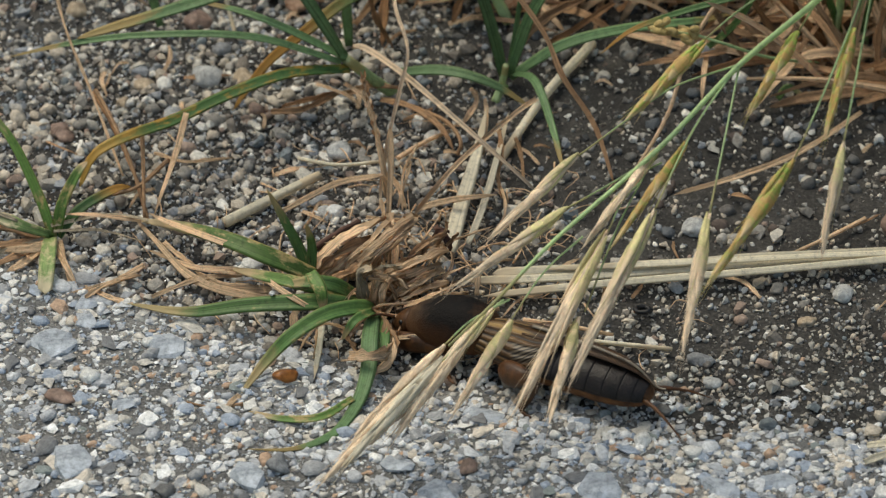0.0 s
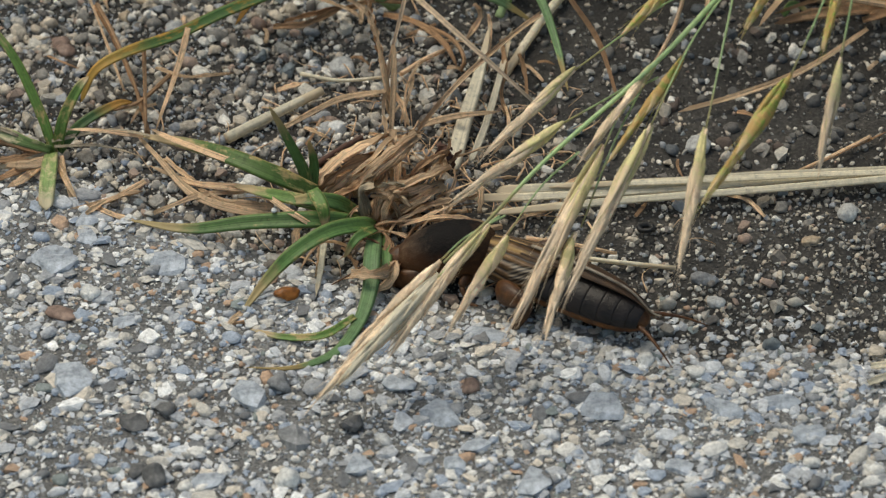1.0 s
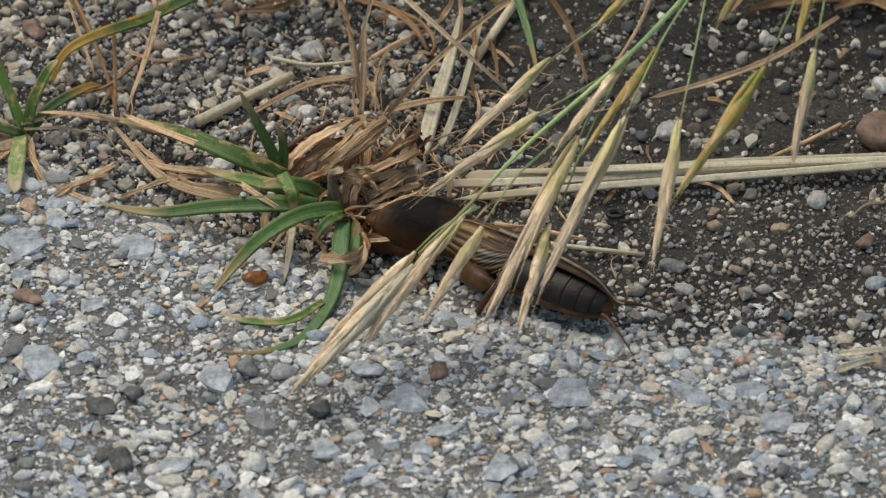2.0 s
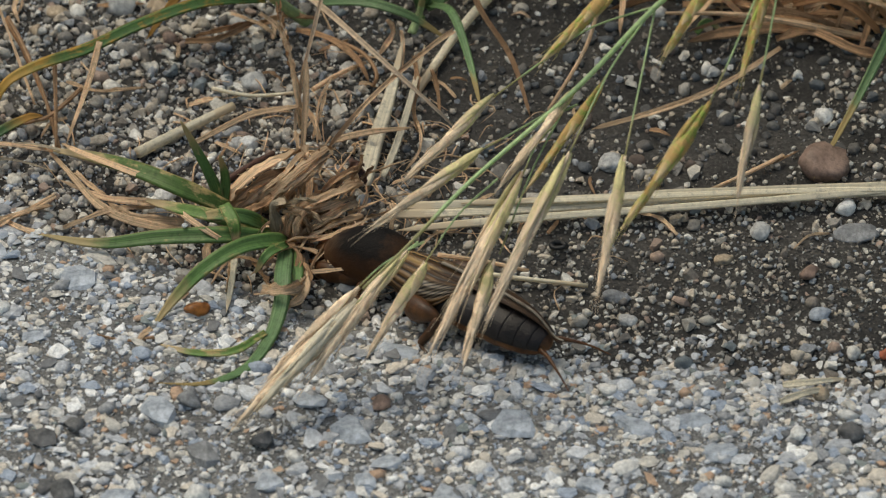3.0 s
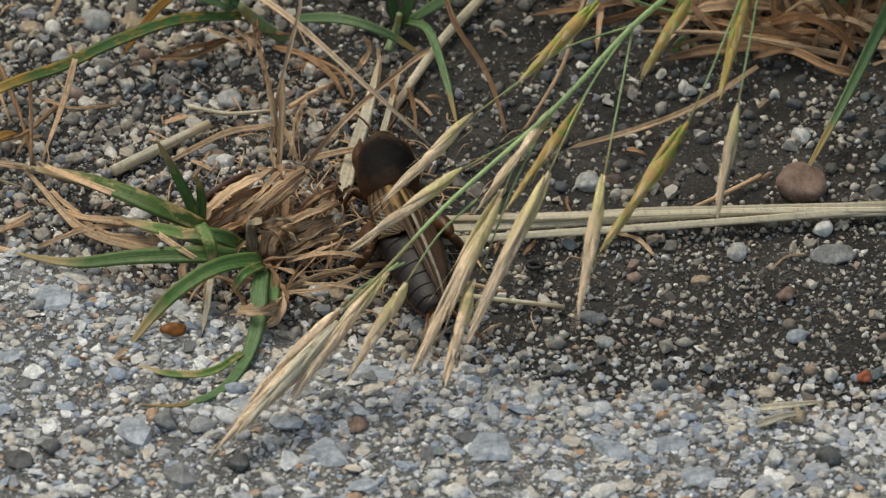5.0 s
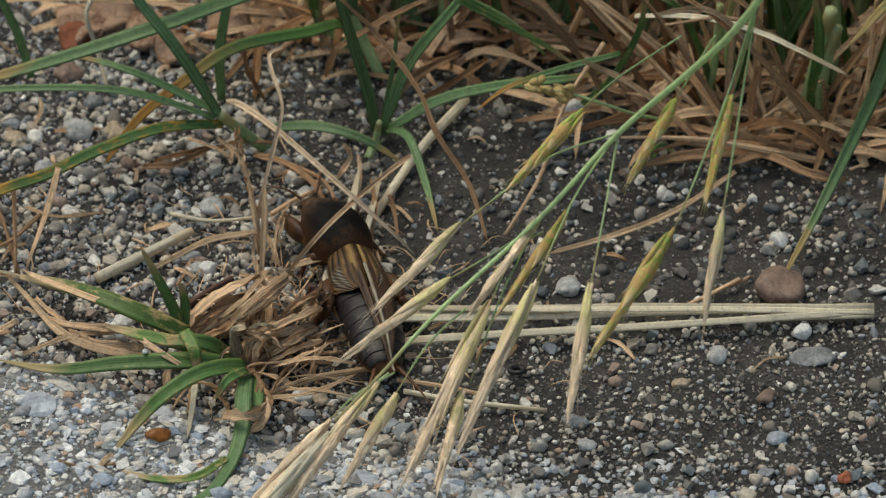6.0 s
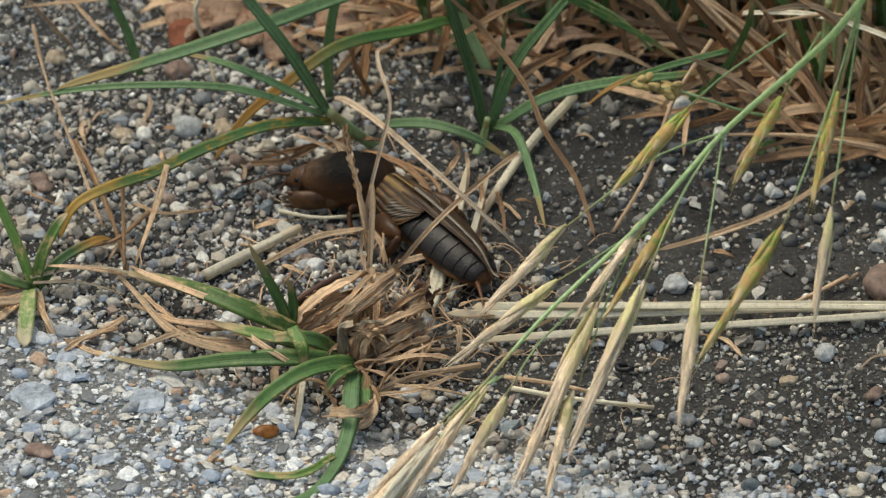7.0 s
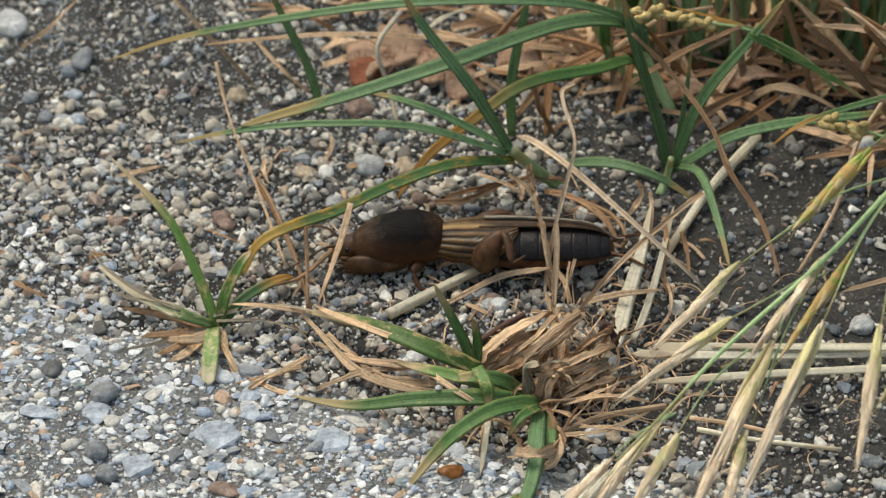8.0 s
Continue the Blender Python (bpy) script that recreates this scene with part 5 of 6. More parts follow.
    for pts, w, mat in (
        ([(99.8, 85.2, 34.0), (102.0, 87.6, 22.0), (104.7, 91.0, 9.0), (106.9, 90.8, 1.0)], 1.0, RUST), ([(118.1, 77.3, 5.0), (122.8, 73.4, 9.0), (128.2, 71.6, 8.0), (134.0, 70.1, 3.0)], 2.4, RUST),
        ([(105.7, 90.4, 12.0), (112.5, 80.7, 7.0), (115.9, 74.0, 1.5)], 1.8, BROWN_DRY), ([(72.9, 87.6, 32.0), (81.9, 89.6, 21.0), (89.9, 89.8, 9.0), (94.7, 86.1, 1.5)], 1.8, BROWN_DRY),
        ([(84.3, 89.0, 30.0), (91.6, 90.5, 19.0), (98.3, 89.4, 9.0), (101.2, 88.3, 1.0)], 1.6, RUST), ([(97.7, 83.1, 1.5), (105.5, 80.8, 4.0), (117.6, 73.3, 5.0), (126.6, 75.6, 3.0)], 1.6, BROWN_DRY),
        ([(114.3, 71.3, 1.5), (120.5, 70.3, 4.0), (128.6, 65.3, 3.0), (136.1, 64.8, 1.5)], 2.0, BROWN_DRY), ([(120.7, 85.0, 14.0), (118.8, 80.5, 8.0), (119.9, 72.9, 1.5)], 1.7, RUST),
        ([(109.7, 95.8, 20.0), (111.8, 92.0, 12.0), (104.7, 84.0, 6.0), (98.9, 79.0, 1.5)], 1.4, BROWN_DRY), ([(127.4, 87.4, 16.0), (123.9, 82.5, 9.0), (121.9, 80.1, 1.5)], 1.6, BROWN_DRY),
        ([(59.4, 105.4, 2.0), (64.3, 97.2, 6.0), (70.0, 95.8, 2.0)], 2.2, BROWN_DRY), ([(41.9, 109.8, 10.0), (40.6, 104.6, 7.0), (38.5, 102.2, 2.0)], 1.8, RUST),
        ([(26.4, 105.7, 12.0), (25.3, 101.5, 7.0), (24.6, 96.0, 1.5)], 2.0, RUST), ([(19.6, 103.1, 2.0), (24.1, 103.9, 8.0), (28.1, 107.1, 11.0)], 1.6, BROWN_DRY),
        ([(93.4, 90.1, 2.0), (84.3, 86.3, 3.0), (73.4, 85.8, 2.0)], 1.4, BROWN_DRY), ([(40.0, 91.7, 16.0), (50.6, 88.0, 26.0), (62.0, 85.2, 34.0)], 1.3, BROWN_DRY)):
        blade(near, pts, w, mat, "dry_leaf", fold=0.5, rag=0.5, taper=2.2, twist=rng.uniform(-30, 30))
    loose("grass_straw", "long pale straw arching over the dead grass", "straw", [(96.6, 87.2, 25.0), (108.0, 83.4, 27.0), (118.1, 78.4, 27.0), (125.3, 75.4, 25.0), (136.0, 72.7, 20.0)], 1.2, STRAW, "loose straws", fold=0.5, taper=3)
    fresh = thing("grass_plant", "light green grass shoots among dead leaves", "grass", "green grass on the verge", at=(*(126.0, 95.1), 0))
    for pts, r in (([(130.4, 86.4, 0.0), (131.5, 84.4, 14.0), (132.9, 80.1, 30.0)], 1.7), ([(132.8, 83.5, 0.0), (132.5, 82.1, 13.0), (134.4, 80.2, 26.0)], 1.4), ([(118.1, 93.6, 0.0), (115.9, 92.3, 13.0), (115.7, 88.5, 30.0)], 1.2), ([(111.8, 92.0, 0.0), (112.9, 90.5, 13.0), (113.1, 88.8, 26.0)], 0.9)):
        stalk(fresh, pts, r, r * 0.8, STALK, "stem")
    for pts, w in (([(61.6, 78.5, 36.0), (69.3, 81.8, 29.0), (78.2, 83.8, 22.0), (86.2, 86.3, 14.0)], 1.6), ([(130.6, 82.7, 6.0), (131.0, 80.5, 22.0), (128.6, 77.9, 38.0)], 2.6), ([(117.1, 91.8, 4.0), (118.7, 88.8, 18.0), (119.5, 84.3, 34.0)], 2.4),
                   ([(113.3, 91.5, 3.0), (109.0, 88.8, 17.0), (103.9, 86.3, 28.0), (93.8, 83.6, 34.0)], 1.8), ([(85.8, 90.0, 1.0), (93.0, 88.2, 10.0), (97.5, 84.9, 24.0), (97.5, 83.4, 34.0)], 1.6), ([(99.5, 74.5, 1.0), (101.5, 75.4, 3.0), (104.8, 73.6, 1.5)], 1.5)):
        blade(fresh, pts, w, GREEN, fold=0.4)
    for cx, cy in ((42.9, 130.3), (56.0, 121.7), (77.3, 120.7), (90.4, 116.1), (116.1, 105.1), (128.8, 108.4), (135.6, 92.7)):
        shoot = thing("grass_plant", "young green grass shoot among dead leaves", "grass", "green grass on the verge", at=(cx, cy, 0))
        for _ in range(4):
            x, y = cx + rng.gauss(0, 3), cy + rng.gauss(0, 2)
            dx, dy = rng.gauss(0, 11), rng.gauss(0, 5)
            h = rng.uniform(22, 52)
            blade(shoot, [(x, y, 0), (x + dx * 0.3, y + dy * 0.3, h * 0.4), (x + dx * 0.65, y + dy * 0.65, h * 0.75), (x + dx, y + dy, h)], rng.uniform(1.3, 2.6), GREEN if rng.random() < 0.7 else DARK_GREEN, fold=0.45)
        stalk(shoot, [(cx, cy, 0), (cx + 1, cy + 1, 14), (cx + rng.gauss(0, 5), cy + 2, 30)], 1.2, 0.8, STALK, "stem")
    # Most of these stand out of view, added to shade the soil before the verge.
    for k, (cx, cy) in enumerate(((92, 128), (122, 118), (150, 116), (108, 146), (140, 148), (72, 150), (165, 100), (170, 118), (178, 85), (152, 72), (160, 58), (168, 70), (160, 95), (172, 50), (50, 160), (90, 168), (130, 170), (165, 140), (25, 172))):
        plant = thing("grass_plant", "upright green grass round the dead tangle, mostly unseen and added for shade", "grass", "green grass on the verge", at=(cx, cy, 0))
        for _ in range(8):
            x, y = cx + rng.gauss(0, 4), cy + rng.gauss(0, 3)
            dx, dy = rng.gauss(0, 22), rng.gauss(-4, 12)
            # taller on the unseen right, to shade more
            h = rng.uniform(70, 150) if cx > 148 else rng.uniform(35, 75)
            pts = [(x, y, 0), (x + dx * 0.15, y + dy * 0.15, h * 0.45), (x + dx * 0.5, y + dy * 0.5, h * 0.85), (x + dx, y + dy, h * rng.uniform(0.7, 1.1))]
            dead = k < 5 and rng.random() < 0.6
            blade(plant, pts, rng.uniform(1.6, 3.2), DRY if dead else DARK_GREEN if rng.random() < 0.5 else GREEN, "dry_leaf" if dead else "blade", fold=0.4)
        for _ in range(3):
            x, y = cx + rng.gauss(0, 4), cy + rng.gauss(0, 3)
            stalk(plant, [(x, y, 0), (x + 2, y + 1, 25), (x + rng.gauss(0, 8), y + 2, 70)], 1.3, 0.9, STALK, "stem")


def build_leaf_litter():
    rng = random.Random(5)
    for t_pts, w, mat in (([(-12.9, 119.6, 2.0), (-8.4, 119.8, 4.0), (-1.8, 120.6, 3.0)], 11, LITTER), ([(-8.5, 124.3, 2.0), (-1.7, 122.0, 5.0), (3.8, 122.3, 3.0)], 13, LITTER), ([(0.4, 116.0, 2.0), (6.0, 117.8, 4.0), (11.6, 117.5, 2.0)], 11, LITTER),
                          ([(16.1, 121.2, 2.0), (21.7, 118.5, 5.0), (24.9, 116.8, 2.0)], 11, LITTER), ([(-13.0, 117.4, 1.5), (-9.6, 117.4, 2.5), (-5.2, 117.0, 1.5)], 9, RED_LITTER), ([(5.9, 111.7, 1.5), (10.4, 112.2, 3.0), (13.7, 111.9, 1.5)], 9, LITTER),
                          ([(21.5, 113.8, 1.5), (24.9, 113.6, 4.0), (26.7, 121.2, 3.0)], 6, LITTER), ([(47.9, 108.0, 2.0), (53.3, 106.3, 5.0), (60.0, 106.0, 3.0)], 6, LITTER), ([(60.2, 109.8, 3.0), (65.7, 109.1, 6.0), (73.6, 111.1, 3.0)], 6, LITTER)):
        loose("dry_leaf", "crumpled reddish-brown dead leaf on gravel", "dead leaf", t_pts, w, mat, "dead leaves", fold=0.25, taper=0.9, base=0.3, rag=0.5, twist=rng.uniform(-40, 40))
    loose("grass_straw", "bent whitish dead stem standing among leaves", "straw", [(-2.9, 118.5, 16.0), (-7.4, 109.9, 14.0), (-5.6, 106.9, 7.0), (-3.9, 101.7, 1.5)], 1.0, STRAW, "loose straws", True)


def build_sedge(pts, n, leaf):
    """A sedge spike: plump yellow-green fruits round the end of a thin stalk."""
    sedge = thing("sedge_spike", "plump yellow-green sedge spike on a thin stalk", "seed head", "sedge spikes", at=(pts[0][0], pts[0][1], 0))
    stalk(sedge, pts, 0.35, 0.25, STALK, "stem")
    rng = random.Random(n)
    for k in range(n):
        s = 0.70 + 0.30 * k / n
        p = along(pts, s) - sedge.location / MM
        bm = bmesh.new()
        bmesh.ops.create_icosphere(bm, subdivisions=2, radius=1.0)
        for v in bm.verts:
            v.co = Vector((v.co.x * 1.4, v.co.y * 0.72 * (1 - 0.4 * v.co.x), v.co.z * 0.72 * (1 - 0.4 * v.co.x)))
        turn = pose(0, 0, 0, rng.uniform(0, 360), rng.uniform(-50, 50), rng.uniform(150, 230))
        bm.transform(Matrix.Scale(MM, 4) @ Matrix.Translation(p + Vector((rng.gauss(0, 0.5), rng.gauss(0, 0.9), rng.gauss(0, 0.9)))) @ turn)
        part("fruit", bm, FRUIT, sedge)
    blade(sedge, leaf, 1.5, ORANGE_TIP, fold=0.4, taper=1.1)


LITTER = make_leaf("dead_leaf", (0.46, 0.30, 0.20), (0.24, 0.115, 0.06), (0.28, 0.16, 0.09), 0.9, 0.55, 0.75)
RED_LITTER = make_leaf("red_dead_leaf", (0.26, 0.085, 0.04), (0.17, 0.06, 0.03), (0.20, 0.08, 0.04), 0.9, 0.6, 0.75)
FRUIT = make_stone("sedge_fruit", (0.46, 0.34, 0.11), (0.70, 0.50, 0.22), 0.5, 400)
PANICLE = build_panicle()
build_verge()
build_leaf_litter()
build_sedge([(108.7, 84.3, 2.0), (97.4, 72.8, 12.0), (88.1, 68.0, 19.0), (81.8, 68.6, 21.0), (74.4, 68.7, 22.0)], 16, [(92.6, 73.5, 26.0), (80.9, 71.7, 24.0), (71.2, 69.2, 22.0), (65.0, 67.4, 18.0)])
build_sedge([(81.3, 104.1, 5.0), (73.8, 97.2, 18.0), (63.6, 93.0, 27.0), (53.9, 92.2, 30.0), (40.3, 93.7, 32.0)], 18, [(73.6, 95.3, 18.0), (64.7, 93.1, 26.0), (59.4, 94.6, 28.0), (47.6, 94.9, 32.0)])


# ---- larger stones ----
def stone(at, wide, deep, mat, label, flat=0.62, sharp=2, sink=0.25, category="pebble", name="pebble", turn=None):
    """A single stone of its own shape, bedded in the ground."""
    rng = np.random.default_rng(int(abs(at[0] * 31 + at[1] * 17) * 10) + 3)
    (v, f, smooth), = chip_shapes_of(rng, 1, 22) if sharp > 5 else pebble_shapes(rng, 1, 3, sharp + 2)
    spin = math.radians(turn if turn is not None else rng.uniform(-25, 25))
    r = np.array([wide / 2, deep / 2, min(wide, deep) / 2 * flat])
    v = v * r
    c, s = math.cos(spin), math.sin(spin)
    v = np.stack([v[:, 0] * c - v[:, 1] * s, v[:, 0] * s + v[:, 1] * c, v[:, 2]], 1) * MM
    me = bpy.data.meshes.new(name)
    me.from_pydata(v.tolist(), [], f.tolist())
    me.materials.append(mat)
    me.polygons.foreach_set("use_smooth", [smooth] * len(me.polygons))
    ob = new(name, me)
    ob.location = (at[0] * MM, at[1] * MM, (top_height(*at) + r[2] * (1 - 2 * sink)) * MM)
    return tagged(ob, label, category, "larger stones")


def build_stones():
    white, pale, blue = "white quartz pebble lying on gravel", "pale grey pebble lying on gravel", "blue-grey angular slate chip bedded in the pavement"
    dark, brown, tan, grey_ = "dark grey pebble lying on gravel", "brown pebble lying on gravel", "tan pebble lying on gravel", "grey pebble lying on gravel"
    for at, w, d, mat, label, flat, sharp in (
        ((-2.2, -31.7), 6.2, 9.0, BLUE_STONE, "pale blue-grey angular stone in the pavement", 0.5, 9), ((3.1, -29.0), 5.2, 5.0, GREY_STONE, grey_, 0.7, 5), ((-16.6, -34.4), 3.8, 4.5, DARK_STONE, dark, 0.8, 4),
        ((-21.9, -37.3), 5.5, 4.5, DARK_STONE, dark, 0.6, 6), ((-17.9, -51.8), 5.4, 5.0, DARK_STONE, dark, 0.8, 5), ((-20.8, -50.0), 4.2, 4.0, DARK_STONE, dark, 0.6, 5),
        ((3.9, -53.5), 4.4, 4.4, WHITE_STONE, white, 0.8, 2), ((5.4, -42.9), 5.2, 7.5, GREY_STONE, grey_, 0.5, 9), ((66.2, -25.5), 3.3, 3.4, WHITE_STONE, white, 0.7, 4),
        ((35.6, -31.1), 3.6, 3.4, BROWN_STONE, brown, 0.8, 4), ((14.9, -40.2), 4.4, 4.0, DARK_STONE, "dark brown angular stone in the pavement", 0.8, 7)):
        stone(at, w, d, mat, label, flat, sharp)
    for at, w, d in (((30.8, -37.6), 8.0, 8.0), ((38.8, -17.1), 8.0, 5.5), ((77.7, -39.0), 9.5, 5.5), ((58.1, -37.8), 8.0, 7.5),
                     ((45.2, -55.9), 6.5, 8.0), ((88.4, -37.8), 6.5, 5.0), ((-33.6, -25.4), 9.0, 9.5), ((-36.2, 6.6), 7.5, 6.5), ((-31.4, 13.9), 4.5, 5.5),
                     ((-23.9, -10.4), 5.0, 3.5), ((-16.1, 5.5), 9.0, 7.0), ((-58.7, 14.6), 5.5, 6.5), ((-68.7, 15.0), 7.5, 5.0), ((-37.2, 8.2), 8.0, 6.0),
                     ((23.3, -29.6), 6.5, 5.0), ((15.7, -24.1), 6.0, 4.0), ((-49.9, -0.7), 7.0, 6.0), ((-9.3, -52.7), 6.0, 5.0), ((92.4, -45.9), 6.0, 5.5),
                     ((69.9, -53.5), 5.5, 5.0), ((16.2, -50.3), 5.5, 5.0), ((32.2, -50.3), 4.5, 5.0), ((36.2, -46.2), 6.0, 4.5), ((-31.4, 19.2), 5.0, 5.0)):
        stone(at, w, d, BLUE_STONE, blue, 0.36, 10, 0.36, "stone chip", "stone_chip")
    for at, w, d, mat, label, flat in (
        ((119.2, 33.1), 11.5, 9.0, BROWN_STONE, "large smooth brown pebble lying on soil", 0.75), ((120.4, 47.5), 3.8, 3.8, WHITE_STONE, white, 0.8), ((121.6, 21.2), 4.2, 3.8, WHITE_STONE, white, 0.8),
        ((105.5, 14.6), 4.0, 3.8, PALE_STONE, pale, 0.8), ((112.7, 2.3), 3.8, 4.0, BROWN_STONE, brown, 0.8), ((98.1, 7.2), 3.8, 2.6, TAN_STONE, tan, 0.7),
        ((113.4, -9.6), 4.2, 3.4, BLUE_STONE, "blue-grey pebble lying on soil", 0.7), ((77.9, -2.5), 4.8, 3.2, GREY_STONE, grey_, 0.7), ((80.2, 35.3), 4.6, 4.4, PALE_STONE, pale, 0.8),
        ((15.4, 63.1), 5.4, 5.2, PALE_STONE, pale, 0.8), ((14.4, 44.1), 3.6, 3.6, WHITE_STONE, white, 0.8), ((122.8, 13.9), 9.5, 5.0, GREY_STONE, "long grey slate stone sunk in soil", 0.45),
        ((114.8, -42.3), 4.4, 4.0, DARK_STONE, dark, 0.7), ((106.0, -42.5), 3.2, 3.2, WHITE_STONE, white, 0.7), ((111.1, -31.3), 3.4, 3.6, TAN_STONE, tan, 0.8),
        ((79.7, -9.4), 3.6, 3.0, PALE_STONE, pale, 0.7), ((101.4, 62.6), 3.0, 3.0, PALE_STONE, pale, 0.8), ((64.7, 18.9), 2.6, 2.0, WHITE_STONE, white, 0.8),
        ((86.0, 89.9), 6.0, 5.5, WHITE_STONE, "large white pebble lying by the grass", 0.8), ((-15.6, 77.8), 3.6, 3.6, PALE_STONE, pale, 0.8), ((-2.4, 88.2), 5.0, 4.2, TAN_STONE, tan, 0.8),
        ((-9.5, 89.6), 6.2, 5.2, PALE_STONE, pale, 0.8), ((-40.8, 74.8), 2.6, 4.0, WHITE_STONE, white, 0.9), ((-37.7, 73.7), 4.4, 4.0, BROWN_STONE, brown, 0.6),
        ((-34.8, -7.6), 6.2, 3.8, BROWN_STONE, "dark brown flat pebble on the pavement", 0.5), ((-30.0, -2.7), 3.4, 3.4, WHITE_STONE, white, 0.8), ((-19.6, 6.8), 3.0, 3.0, WHITE_STONE, white, 0.7),
        ((-66.1, 106.1), 3.8, 3.6, BLUE_STONE, "smooth blue-grey pebble on gravel", 0.9), ((-67.5, 116.1), 3.8, 2.6, BLUE_STONE, "smooth blue-grey pebble on gravel", 0.8), ((-66.0, 126.8), 4.6, 6.5, GREY_STONE, grey_, 0.8),
        ((-35.0, 114.0), 4.6, 4.2, TAN_STONE, tan, 0.8), ((-10.9, 108.0), 6.4, 5.5, BROWN_STONE, "reddish-brown pebble on gravel", 0.6), ((-2.3, 87.5), 4.4, 4.0, TAN_STONE, tan, 0.8),
        ((-56.5, 73.0), 4.4, 3.4, BROWN_STONE, brown, 0.7), ((-36.6, 71.9), 4.0, 3.6, BROWN_STONE, brown, 0.6), ((-25.5, 82.2), 2.8, 3.2, TAN_STONE, tan, 0.8), ((-21.7, 87.8), 5.0, 3.4, TAN_STONE, tan, 0.6),
        ((-29.8, -2.4), 3.4, 3.4, WHITE_STONE, "cream pebble lying on the pavement", 0.8), ((-57.2, 19.4), 5.4, 4.8, GREY_STONE, grey_, 0.8), ((-55.8, -3.3), 4.8, 4.4, GREY_STONE, grey_, 0.8),
        ((-58.2, 2.7), 5.0, 5.0, GREY_STONE, grey_, 0.7), ((-67.3, 27.1), 4.6, 3.6, DARK_STONE, dark, 0.7), ((30.3, 6.7), 4.2, 3.6, WHITE_STONE, "white three-cornered quartz stone on soil", 0.9),
        ((12.4, 43.9), 3.2, 3.2, PALE_STONE, pale, 0.8), ((-1.3, 29.9), 4.4, 3.2, WHITE_STONE, white, 0.7), ((80.3, 35.4), 4.6, 4.2, PALE_STONE, pale, 0.8), ((-81.0, 140.0), 6.5, 9.5, PALE_STONE, "large pale stone on gravel", 0.8),
        ((13.3, 82.7), 4.4, 3.2, PALE_STONE, pale, 0.8), ((-6.5, 98.3), 4.0, 3.0, GREY_STONE, grey_, 0.8), ((-16.3, 77.2), 3.6, 3.4, PALE_STONE, pale, 0.8), ((-0.2, 77.8), 3.4, 3.2, BROWN_STONE, brown, 0.7),
        ((123.6, -20.5), 2.8, 2.6, RED_STONE, "small brick-red pebble on soil", 0.9), ((33.2, 5.8), 3.4, 2.8, TAN_STONE, "cream pebble beside the tuft", 0.8)):
        stone(at, w, d, mat, label, flat)
    stone((4.3, -5.1), 5.2, 3.0, SEED, "glossy orange-brown seed lying on gravel", 0.85, 0, 0.1, "seed", "seed", 14)


def build_bits():
    curl = thing("dark_curl", "small black curled dropping on the soil", "dropping", at=(68.9, 10.3) + (1,))
    bm = bmesh.new()
    tube(bm, [(1.4 * math.cos(a), 1.1 * math.sin(a), 0.5 + 0.15 * a) for a in (0, 1, 2, 3, 4, 5, 5.8)], 0.6, 0.35, rag=0.4)
    part("curl", bm, BLACK, curl)
    chaff = "split pale husk lying on gravel"
    loose("husk", chaff, "husk", [(103.7, -33.9, 1.8), (108.1, -32.7, 2.6), (112.1, -30.8, 1.8)], 1.5, STRAW, "husks", fold=0.5, rag=0.3)
    loose("husk", chaff, "husk", [(104.6, -29.5, 1.8), (109.9, -29.6, 2.4), (115.7, -28.2, 1.8)], 1.4, STRAW, "husks", fold=0.5, rag=0.3)
    stone((2.6, 11.1), 1.1, 1.0, WHITE_STONE, "tiny white grain caught on a grass leaf", 0.9, 0, 0.0, "grain", "grain").location.z = 8.2 * MM
    rng = random.Random(9)
    for k in range(60):
        x, y = rng.uniform(-80, 140), rng.uniform(5, 110)
        if pavement_edge(x) > y:
            continue
        a, ln = rng.uniform(0, 6.28), rng.uniform(3, 11)
        z = soil_height(x, y) + 0.9
        pts = [(x, y, z), (x + ln / 2 * math.cos(a), y + ln / 2 * math.sin(a), z + 0.7), (x + ln * math.cos(a + 0.2), y + ln * math.sin(a + 0.2), z)]
        loose("grass_straw", "short bit of dry grass on the gravel", "straw", pts, rng.uniform(0.4, 1.1), DRY if rng.random() < 0.6 else BROWN_DRY, "loose straws", fold=0.4, rag=0.4)


def build_fibres():
    """Fine torn fibres of dead grass strewn round the clump and over the soil behind it."""
    rng = random.Random(17)
    bm = bmesh.new()
    for k in range(190):
        x, y = rng.gauss(33, 17), rng.gauss(30, 20)
        if pavement_edge(x) > y + 4:
            continue
        z = top_height(x, y) + rng.uniform(0.5, 1.6)
        a, ln, bend = rng.uniform(0, 6.28), rng.uniform(3, 10), rng.gauss(0, 0.6)
        mid = (x + ln / 2 * math.cos(a), y + ln / 2 * math.sin(a), z + rng.uniform(0.1, 1.4))
        tube(bm, [(x, y, z), mid, (mid[0] + ln / 2 * math.cos(a + bend), mid[1] + ln / 2 * math.sin(a + bend), z)], rng.uniform(0.10, 0.26), 0.07, sides=4, seg=5)
    tagged(part("dry_grass_fibres", bm, DRY, None), "fine torn fibres of dead grass strewn on the soil", "dry grass", kind="stuff")


BLACK = make_stone("black_matter", (0.008, 0.008, 0.009), (0.025, 0.024, 0.023), 0.4)
build_stones()
build_bits()
build_fibres()


